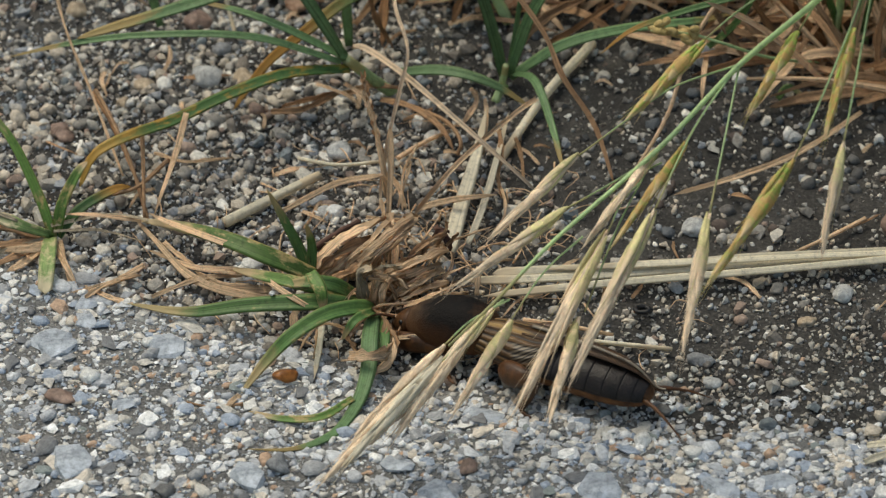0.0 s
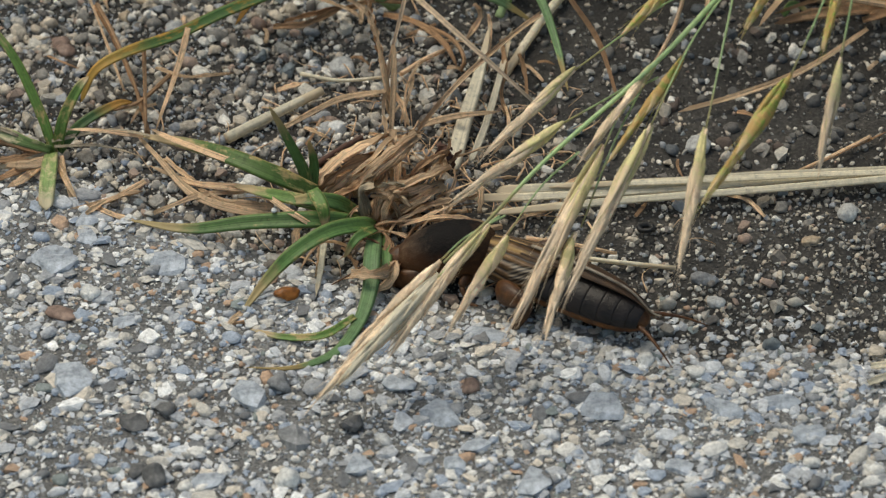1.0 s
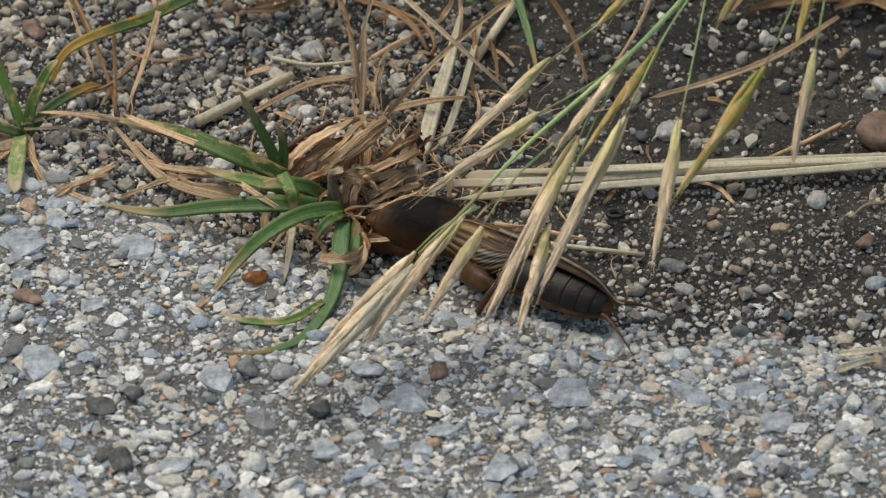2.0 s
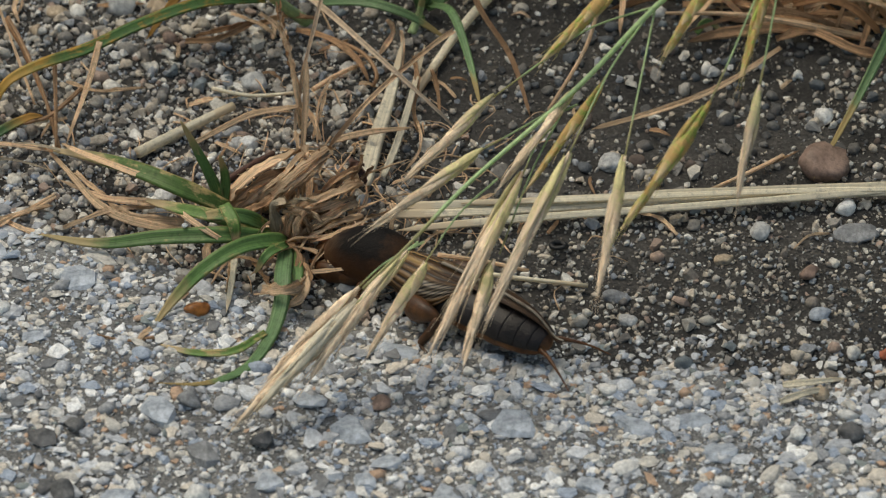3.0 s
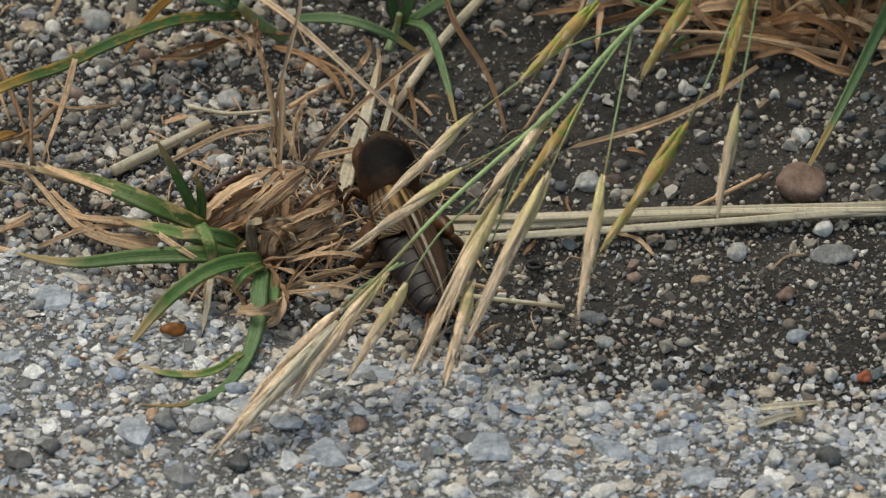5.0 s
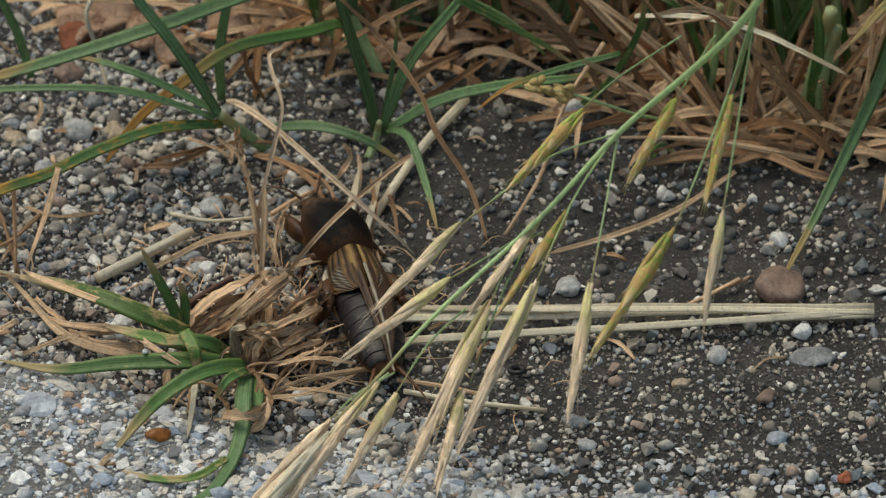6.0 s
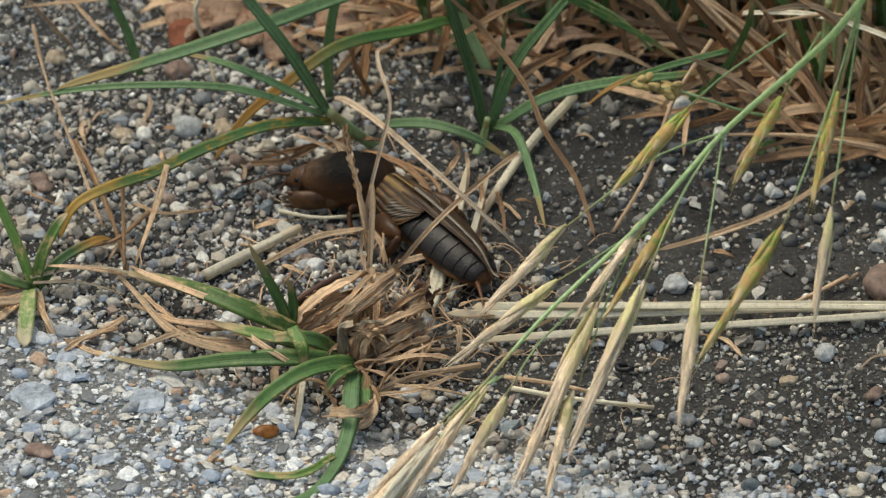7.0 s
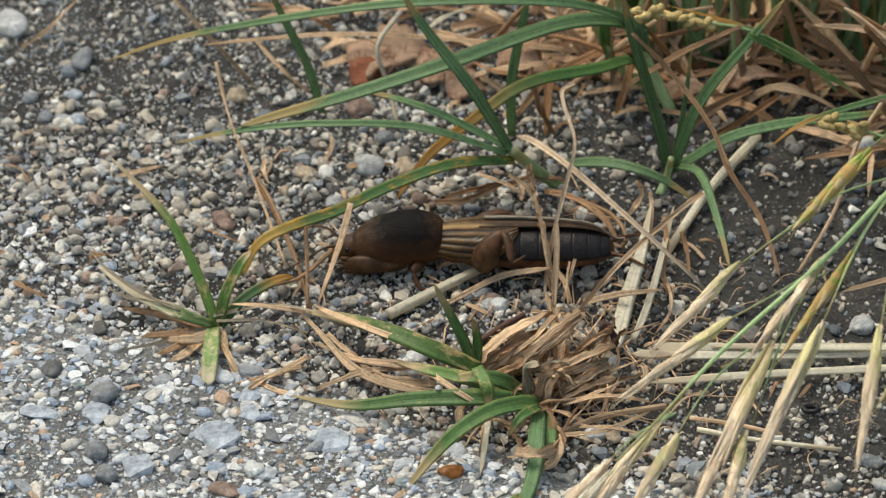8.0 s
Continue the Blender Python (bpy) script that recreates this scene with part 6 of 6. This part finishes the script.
# ---- mole cricket ----
VELVET = make_shield("velvety_dark_brown")
AMBER = make_chitin("amber_brown_chitin", (0.034, 0.013, 0.005), (0.15, 0.060, 0.019), 0.38, 420, 0.05, 0.5)
LEG_BROWN = make_chitin("dark_leg_brown", (0.024, 0.011, 0.005), (0.135, 0.058, 0.021), 0.38, 380, 0.05, 0.5)
TERGITE = make_chitin("dark_slate_brown_chitin", (0.009, 0.0075, 0.0075), (0.027, 0.021, 0.0195), 0.36, 420, 0.0, 0.6)
BELLY = make_chitin("orange_brown_belly", (0.052, 0.020, 0.008), (0.185, 0.078, 0.026), 0.46, 380, 0.0, 0.5)
PALE_WING = make_chitin("pale_wing_rib", (0.17, 0.135, 0.095), (0.34, 0.29, 0.225), 0.4, 500, 0.0, 0.3)
WING = make_wing("veined_amber_wing")
FOLDED = make_chitin("dark_folded_wing", (0.022, 0.011, 0.006), (0.085, 0.044, 0.019), 0.5, 500, 0.0, 0.4, (0.3, 4.0, 4.0))
EYE = make_stone("black_eye", (0.004, 0.004, 0.004), (0.012, 0.011, 0.010), 0.12)


def lathe(bm, profile, centre, wide=1.0, tall=1.0, under=1.0, start=0.0, stop=360.0, sides=20, wall=0.0):
    """Rings round the X axis; profile of (x, radius, lift); under flattens the lower half."""
    uv = bm.loops.layers.uv.verify()
    full = stop - start >= 360
    steps = sides if full else sides + 1
    rings = []
    for k, (x, r, lift) in enumerate(profile):
        ring = []
        for i in range(steps):
            a = radians(start + (stop - start) * i / sides)
            zz = math.sin(a) * r * tall
            ring.append((bm.verts.new(Vector((x, math.cos(a) * r * wide, (zz if zz > 0 else zz * under) + lift)) * MM + Vector(centre) * MM), k / (len(profile) - 1), i / sides))
        rings.append(ring)
    for a, b in zip(rings, rings[1:]):
        for i in range(sides):
            j = (i + 1) % steps
            face = bm.faces.new([q[0] for q in (a[i], a[j], b[j], b[i])])
            for loop, q in zip(face.loops, (a[i], a[j], b[j], b[i])):
                loop[uv].uv = (q[1], q[2])
    if full:
        bm.faces.new([q[0] for q in rings[0][::-1]])
        bm.faces.new([q[0] for q in rings[-1]])
    bmesh.ops.recalc_face_normals(bm, faces=bm.faces)
    if wall:
        bmesh.ops.solidify(bm, geom=bm.faces[:], thickness=wall * MM)


def egg(bm, at, size, turn=(0, 0, 0), sub=3):
    made = bmesh.ops.create_icosphere(bm, subdivisions=sub, radius=1.0)["verts"]
    m = Matrix.Scale(MM, 4) @ pose(*at, *turn) @ Matrix.Diagonal((*size, 1))
    bmesh.ops.transform(bm, matrix=m, verts=made)


def limb(bm, points, radii, sides=12, flat=1.0, seg=14):
    """A leg joint: a smooth tube whose girth follows radii, closed at both ends."""
    rings = []
    for k in range(seg + 1):
        s = k / seg
        p = along(points, s)
        d = (along(points, min(1, s + 0.03)) - along(points, max(0, s - 0.03))).normalized()
        side = d.cross(Vector((0.05, 0.02, 1))).normalized()
        up = side.cross(d).normalized()
        r = along([(q, 0, 0) for q in radii], s).x * (min(1.0, 0.35 + 9 * s, 0.35 + 9 * (1 - s)))
        rings.append([bm.verts.new((p + (side * math.cos(a) + up * math.sin(a) * flat) * r) * MM) for a in (2 * math.pi * i / sides for i in range(sides))])
    for a, b in zip(rings, rings[1:]):
        for i in range(sides):
            bm.faces.new((a[i], a[(i + 1) % sides], b[(i + 1) % sides], b[i]))
    bm.faces.new(rings[0][::-1])
    bm.faces.new(rings[-1])


def build_cricket():
    cricket = thing("mole_cricket", "dark brown mole cricket with velvety shield and folded wings", "insect")
    bm = bmesh.new()
    lathe(bm, [(-1.4, 2.6, -0.5), (-1.0, 3.9, -0.2), (0.2, 4.9, 0.1), (2.0, 5.5, 0.35), (4.2, 5.85, 0.5), (7.0, 5.8, 0.4), (9.8, 5.3, 0.1), (12.2, 4.45, -0.3), (14.2, 3.5, -0.7), (15.6, 2.3, -1.0)], (0, 0, 5.6), 0.97, 0.88, 0.86, sides=28)
    for v in bm.verts:
        v.co.x -= 0.22 * (v.co.z - 5.6 * MM) * max(0.0, 1 - v.co.x / (9 * MM))
    part("pronotum", bm, VELVET, cricket, "velvety dark brown neck shield")
    bm = bmesh.new()
    lathe(bm, [(12.6, 2.6, -0.3), (14.2, 2.7, -0.5), (15.6, 2.4, -0.9), (16.8, 1.8, -1.4), (17.7, 0.9, -1.9)], (1.6, 0, 4.7), 1.0, 0.95, 1.0, sides=20)
    legs = []
    head = part("head", bm, LEG_BROWN, cricket)
    for side in (1, -1):
        bm = bmesh.new()
        egg(bm, (16.4, 2.15 * side, 4.9), (0.6, 0.45, 0.6), sub=2)
        part("eye", bm, EYE, head, "shiny black eye")
        bm = bmesh.new()
        tube(bm, [(18.2, 1.5 * side, 5.3), (20.6, 3.2 * side, 6.2), (24, 5.0 * side, 5.0), (28, 6.0 * side, 3.2)], 0.30, 0.10, sides=6, rag=0.2)
        part("antenna", bm, AMBER, head)
        bm = bmesh.new()
        tube(bm, [(19.0, 0.9 * side, 3.4), (19.4, 1.4 * side, 2.6), (20.2, 1.2 * side, 1.4)], 0.35, 0.22, sides=6)
        part("palp", bm, AMBER, head)
        bm = bmesh.new()
        limb(bm, [(5.5, 2.8 * side, 3.0), (7.4, 3.6 * side, 2.9), (9.2, 3.9 * side, 2.8), (10.8, 3.9 * side, 2.7)], (0.9, 1.15, 1.2, 1.0), 14, 1.3)
        leg = part("foreleg", bm, LEG_BROWN, cricket, "broad brown digging foreleg")
        legs.append((leg, (9.0, 4.0 * side, 4.0), side))
        bm = bmesh.new()
        limb(bm, [(9.2, 3.8 * side, 2.8), (12.2, 4.3 * side, 3.0), (15.0, 4.1 * side, 2.6), (17.2, 3.6 * side, 2.1)], (0.9, 1.35, 1.3, 0.7), 14, 1.5)
        part("tibia", bm, LEG_BROWN, leg)
        for dz, ln in ((1.7, 2.2), (0.6, 2.8), (-0.5, 2.6), (-1.5, 1.9)):
            bm = bmesh.new()
            tube(bm, [(16.0, 3.9 * side, 2.3 + dz * 0.8), (16.0 + ln * 0.6, 3.8 * side, 2.2 + dz), (16.0 + ln, 3.4 * side, 1.6 + dz)], 0.55, 0.08, sides=6, seg=5)
            part("claw", bm, LEG_BROWN, leg)
        bm = bmesh.new()
        limb(bm, [(2.5, 3.6 * side, 2.9), (3.6, 5.3 * side, 3.5), (4.5, 6.5 * side, 3.0)], (0.75, 0.9, 0.55), 10, 1.3)
        leg = part("midleg", bm, LEG_BROWN, cricket)
        legs.append((leg, (2.5, 3.6 * side, 3.2), -side))
        bm = bmesh.new()
        limb(bm, [(4.4, 6.5 * side, 3.1), (3.8, 7.5 * side, 1.7), (3.0, 8.2 * side, 0.4), (1.6, 8.8 * side, 0.3)], (0.5, 0.5, 0.4, 0.2), 8)
        part("tibia", bm, LEG_BROWN, leg)

    # the abdomen turns at the waist
    bm = bmesh.new()
    prof = [(0, 3.4), (-3, 4.2), (-8, 4.75), (-14, 4.95), (-20, 4.8), (-25, 4.5), (-28.5, 3.9), (-31, 3.0), (-32.3, 2.0), (-32.9, 0.7)]

    def girth(x):
        return float(np.interp(-x, [-p[0] for p in prof], [p[1] for p in prof]))

    edges = [-1.0, -4.6, -8.2, -11.8, -15.2, -18.6, -21.8, -24.8, -27.6, -30.0, -31.8]
    rings = [(0, 3.3)]
    for a, b in zip(edges, edges[1:]):
        rings += [(a + (b - a) * q, girth(a + (b - a) * q) * w) for q, w in ((0.06, 0.955), (0.3, 0.99), (0.6, 1.0), (0.92, 0.985))]
    lathe(bm, [(x, r * 0.975, -0.03 * abs(x)) for x, r in rings + [(-32.3, 1.9), (-33.0, 0.6)]], (0, 0, 0), 1.13, 0.87, 0.82, sides=28)
    abdomen = part("abdomen", bm, BELLY, cricket, "orange-brown belly under dark back plates")
    abdomen.location = (0, 0, 5.0 * MM)
    for a, b in zip(edges, edges[1:]):
        bm = bmesh.new()
        lathe(bm, [(a + (b - 0.45 - a) * q, girth(a + (b - a) * q) * (0.992 + 0.012 * q - (0.012 if q == 1 else 0)), -0.03 * abs(a + (b - a) * q)) for q in (0, 0.25, 0.5, 0.75, 0.93, 1)],
              (0, 0, 0), 1.12, 0.90, 0.9, 6, 174, 22, 0.06)
        part("tergite", bm, TERGITE, abdomen)
    for side in (1, -1):
        # thick hind thighs folded up beside the wings, shins with spines
        bm = bmesh.new()
        limb(bm, [(-5.6, 3.9 * side, -2.2), (-8.0, 5.8 * side, -1.0), (-11.0, 7.0 * side, 0.2), (-14.2, 7.2 * side, 0.7)], (1.1, 2.0, 1.6, 0.7), 16, 1.25, 18)
        thigh = part("hindleg", bm, LEG_BROWN, abdomen, "thick brown hind leg")
        bm = bmesh.new()
        limb(bm, [(-14.1, 7.2 * side, 0.7), (-13.7, 8.5 * side, -1.2), (-12.7, 9.6 * side, -3.4), (-12.0, 10.0 * side, -4.5)], (0.7, 0.75, 0.7, 0.45), 10, 1.2)
        limb(bm, [(-12.1, 9.9 * side, -4.5), (-13.4, 10.5 * side, -4.8), (-15.0, 10.9 * side, -4.9)], (0.4, 0.34, 0.2), 7)
        for k in range(4):
            tube(bm, [(-13.8 + 0.4 * k, (8.1 + 0.5 * k) * side, -0.6 - 0.9 * k), (-15.0 + 0.4 * k, (8.6 + 0.5 * k) * side, -1.0 - 0.9 * k)], 0.18, 0.04, sides=4, seg=2)
        shin = part("hind_shin", bm, LEG_BROWN, abdomen, "spiny brown hind shin")
        for piece in (thigh, shin):
            legs.append((piece, (-5.6, 3.9 * side, -2.2), side * 0.7))
    for side in (1, -1):
        bm = bmesh.new()
        rows = []
        uv = bm.loops.layers.uv.verify()
        for i in range(13):
            s = i / 12
            x = 1.2 - 16.5 * s
            row = []
            for j in range(9):
                v = j / 8
                edge = 1 - max(0, s - 0.55) ** 2 * 2.6 * (0.4 + v * 0.9)
                a = radians((96 - 104 * v * edge)) if side > 0 else radians(84 + 104 * v * edge)
                r = girth(min(-0.6, x)) * (1.06 + 0.03 * side + 0.03 * math.sin(v * 9 + s * 4)) + 0.35
                row.append((bm.verts.new(Vector((x - 0.8 * v * (1 - s), math.cos(a) * r, math.sin(a) * r * 0.90 + 0.35 - 0.5 * s)) * MM), s, v))
            rows.append(row)
        for p, q in zip(rows, rows[1:]):
            for j in range(8):
                quad = (p[j], p[j + 1], q[j + 1], q[j])
                face = bm.faces.new([c[0] for c in quad])
                for loop, c in zip(face.loops, quad):
                    loop[uv].uv = (c[1], c[2])
        bmesh.ops.recalc_face_normals(bm, faces=bm.faces)
        bmesh.ops.solidify(bm, geom=bm.faces[:], thickness=0.12 * MM)
        part("forewing", bm, WING, abdomen, "short amber forewing with dark veins")
        # the folded hindwing runs on as a tail; the far one bulges as a brown sheet
        bm = bmesh.new()
        uv = bm.loops.layers.uv.verify()
        rows = []
        for i in range(19):
            s = i / 18
            x = -8.0 - 27.0 * s
            row = []
            for j in range(7):
                v = j / 6
                reach = (14 if side > 0 else 52) * (1 - s ** 2.2) + 3
                a = radians(90 - reach * v) if side > 0 else radians(90 + reach * v)
                r = girth(x) * 1.02 + (0.62 if side > 0 else 0.42) + 0.22 * math.sin(v * 9) * (1 - s)
                row.append((bm.verts.new(Vector((x, math.cos(a) * r - 0.6 * s, math.sin(a) * r * 0.9 - 0.9 * s ** 2)) * MM), s, v))
            rows.append(row)
        for p, q in zip(rows, rows[1:]):
            for j in range(6):
                quad = (p[j], p[j + 1], q[j + 1], q[j])
                face = bm.faces.new([c[0] for c in quad])
                for loop, c in zip(face.loops, quad):
                    loop[uv].uv = (c[1], c[2])
        bmesh.ops.recalc_face_normals(bm, faces=bm.faces)
        bmesh.ops.solidify(bm, geom=bm.faces[:], thickness=0.12 * MM)
        part("hindwing", bm, FOLDED, abdomen, "dark folded hindwing tail")
        if side > 0:
            bm = bmesh.new()
            tube(bm, [(x, -0.7 - 0.3 * (-x / 35), girth(x) * 0.92 + 0.95 - 0.9 * ((-8 - x) / 27) ** 2) for x in (-9, -14, -19, -24, -29, -33, -35)], 0.38, 0.18, sides=7, seg=30, flat=0.7)
            part("wing_rib", bm, PALE_WING, abdomen, "pale front rib of the folded hindwing")
        bm = bmesh.new()
        tube(bm, [(-31, 1.5 * side, -0.9), (-34.5, 2.9 * side, -0.6), (-38, 4.6 * side, -1.2), (-41.5, 6.2 * side, -2.6)], 0.55, 0.08, sides=8, rag=0.2)
        part("cercus", bm, AMBER, abdomen, "thin tapering tail feeler")
    return cricket, abdomen, legs


CRICKET, ABDOMEN, LEGS = build_cricket()


# ---- loose pieces told apart on the ground ----
def build_pieces():
    rng = np.random.default_rng(31)
    ground, pave = bpy.data.objects["ground"], bpy.data.objects["pavement"]

    def bank(shapes, material):
        out = []
        for v, f, smooth in shapes:
            me = bpy.data.meshes.new("piece")
            me.from_pydata(v.tolist(), [], f.tolist())
            me.materials.append(material)
            me.polygons.foreach_set("use_smooth", [smooth] * len(me.polygons))
            out.append(me)
        return out

    chips = bank(chip_shapes_of(rng, 7, 18, 0.75) + pebble_shapes(rng, 3, 2, 7), LOOSE_CHIP)
    stones = bank(pebble_shapes(rng, 6, 2, 5) + chip_shapes_of(rng, 6, 18), LOOSE_PEBBLE)
    counts = [0, 0]
    while min(counts) < 290:
        x, y = rng.uniform(-88, 140), rng.uniform(-62, 120)
        hard = pavement_edge(x) - y > 2
        if counts[hard] >= 290 or (not hard and x > 45 and rng.random() < (0.85 if y > 24 else 0.75)):
            continue
        counts[hard] += 1
        r = (rng.uniform(1.1, 2.5) if hard else rng.uniform(1.0, 1.9)) * MM
        ob = new("stone_chip" if hard else "pebble", (chips if hard else stones)[rng.integers(10)])
        ob.parent = pave if hard else ground
        flat = 0.45 if hard else 0.7
        m = pose(x * MM, y * MM, (top_height(x, y)) * MM + r * flat * (0.25 if hard else 0.5), rng.normal(0, 6), rng.normal(0, 6), rng.uniform(0, 360))
        ob.matrix_basis = m @ Matrix.Diagonal((r * rng.uniform(0.9, 1.3), r * rng.uniform(0.65, 0.95), r * flat, 1))


build_pieces()


# ---- what moves ----
def motions():
    walk(CRICKET, [
        (0.0, pose(0.0406, -0.0012, 0.0010, 0, 6, 146)),
        (0.5, pose(0.0401, -0.0003, 0.0010, 0, 6, 154)),
        (1.0, pose(0.0404, -0.0004, 0.0010, 0, 6, 172)),
        (1.2, pose(0.0404, -0.0005, 0.0010, 0, 6, 170)),
        (2.3, pose(0.0403, -0.0002, 0.0010, 0, 9, 141)),
        (2.5, pose(0.0403, -0.0002, 0.0010, 0, 10, 139)),
        (3.0, pose(0.0406, -0.0005, 0.0010, 0, 10, 139)),
        (3.5, pose(0.0409, -0.0004, 0.0010, 0, 10, 137)),
        (3.8, pose(0.0410, 0.0018, 0.0010, 0, 3, 120)),
        (4.0, pose(0.0416, 0.0040, 0.0010, 0, -2, 113)),
        (4.5, pose(0.0460, 0.0126, 0.0010, 0, -4, 109)),
        (5.0, pose(0.0437, 0.0262, 0.0008, 0, -4, 93)),
        (5.2, pose(0.0415, 0.0264, 0.0008, 0, -4, 95)),
        (6.3, pose(0.0402, 0.0481, 0.0008, 0, -4, 115)),
        (6.5, pose(0.0429, 0.0523, 0.0008, 0, -6, 99)),
        (6.7, pose(0.0343, 0.0541, 0.0008, 0, -3, 146)),
        (7.0, pose(0.0275, 0.0605, 0.0008, 0, 0, 160)),
        (7.5, pose(0.0132, 0.0586, 0.0008, 0, 0, 169)),
        (8.0, pose(0.0030, 0.0571, 0.0008, 0, 0, 178)),
    ])
    walk(ABDOMEN, [
        (0.0, pose(0, 0, 0.0050, 0, -6, 3)),
        (0.5, pose(0, 0, 0.0050, 0, -6, -8)),
        (1.0, pose(0, 0, 0.0050, 0, -6, -27)),
        (1.2, pose(0, 0, 0.0050, 0, -6, -25)),
        (2.3, pose(0, 0, 0.0050, 0, -9, 0)),
        (2.5, pose(0, 0, 0.0050, 0, -10, 1)),
        (3.0, pose(0, 0, 0.0050, 0, -10, 1)),
        (3.5, pose(0, 0, 0.0050, 0, -10, 3)),
        (3.8, pose(0, 0, 0.0050, 0, -3, 11)),
        (4.0, pose(0, 0, 0.0050, 0, 2, 14)),
        (4.5, pose(0, 0, 0.0050, 0, 4, 3)),
        (5.0, pose(0, 0, 0.0050, 0, 4, 10)),
        (5.2, pose(0, 0, 0.0050, 0, 4, 6)),
        (6.3, pose(0, 0, 0.0050, 0, 4, -16)),
        (6.5, pose(0, 0, 0.0050, 0, 6, -6)),
        (6.7, pose(0, 0, 0.0050, 0, 3, -29)),
        (7.0, pose(0, 0, 0.0050, 0, 0, -37)),
        (7.5, pose(0, 0, 0.0050, 0, 0, -17)),
        (8.0, pose(0, 0, 0.0050, 0, 0, -1)),
    ])
    walk(PANICLE, [
        (0.0, pose(0.0740, -0.0187, -0.0015, -1.48, 1.29, -0.42)),
        (0.5, pose(0.0737, -0.0191, 0.0004, -0.36, 0.10, -0.16)),
        (1.0, pose(0.0730, -0.0178, -0.0012, -1.33, 0.94, -0.41)),
        (2.3, pose(0.0744, -0.0173, -0.0033, -1.12, 0.55, -0.21)),
        (2.5, pose(0.0744, -0.0161, -0.0046, -1.59, 0.82, -0.22)),
        (3.0, pose(0.0742, -0.0166, -0.0044, -1.52, 0.91, -0.23)),
        (3.5, pose(0.0745, -0.0155, -0.0056, -1.74, 0.95, -0.10)),
        (4.0, pose(0.0740, -0.0158, -0.0048, -1.20, 1.10, -0.05)),
        (4.5, pose(0.0750, -0.0156, -0.0061, -1.37, 0.73, -0.10)),
        (5.0, pose(0.0752, -0.0142, -0.0056, -1.49, 0.20, 0.00)),
        (5.2, pose(0.0753, -0.0141, -0.0060, -1.50, 0.42, 0.26)),
        (6.3, pose(0.0771, -0.0179, -0.0028, -0.34, -1.75, -0.69)),
        (6.5, pose(0.0772, -0.0188, -0.0018, -0.03, -2.25, -0.96)),
        (7.0, pose(0.0768, -0.0192, -0.0031, -1.39, -1.05, 0.98)),
        (7.5, pose(0.0799, -0.0193, -0.0031, -0.31, -3.29, 1.03)),
        (8.0, pose(0.0729, -0.0220, -0.0007, -1.12, 1.25, 1.42)),
    ])
    # the straws are pushed back as it crawls past
    for straws, most in ((UPPER_STRAWS, -4.0), (LOWER_STRAWS, -1.8)):
        for ob in straws:
            x, y, z = ob.location
            walk(ob, [(t, pose(x, y, z, 0, 0, most * f)) for t, f in ((0, 0), (4.5, 0), (5.0, 0.2), (5.2, 0.75), (6.3, 1), (8, 1))])
    # legs swing while it turns and walks
    steps = [(0.0, 0), (0.5, 4), (1.0, -5), (1.5, 6), (2.0, -4), (2.5, 3), (3.5, 0), (3.8, 9), (4.1, -9), (4.5, 8), (4.8, -9), (5.2, 9), (5.6, -9), (6.0, 9),
             (6.3, -8), (6.5, 8), (6.7, -9), (7.0, 8), (7.3, -8), (7.6, 8), (8.0, -4)]
    lifts = ((0, 0), (7.0, 0), (7.5, 12), (8.0, 42))
    for leg, hip, way in LEGS:
        hip = Vector(hip) * MM
        hind = leg.name.startswith("hind")
        rows = []
        for t, a in steps:
            lift = float(np.interp(t, [q[0] for q in lifts], [q[1] for q in lifts])) if hind and hip.y > 0 else 0.0
            drawn = Vector((-2.4, 1.9, 0.4)) * (MM * lift / 38)
            rows.append((t, Matrix.Translation(hip + drawn) @ pose(0, 0, 0, 0.65 * lift, 0, a * way) @ pose(0, 0, 0, 0, lift, 0) @ Matrix.Translation(-hip)))
        walk(leg, rows)


motions()
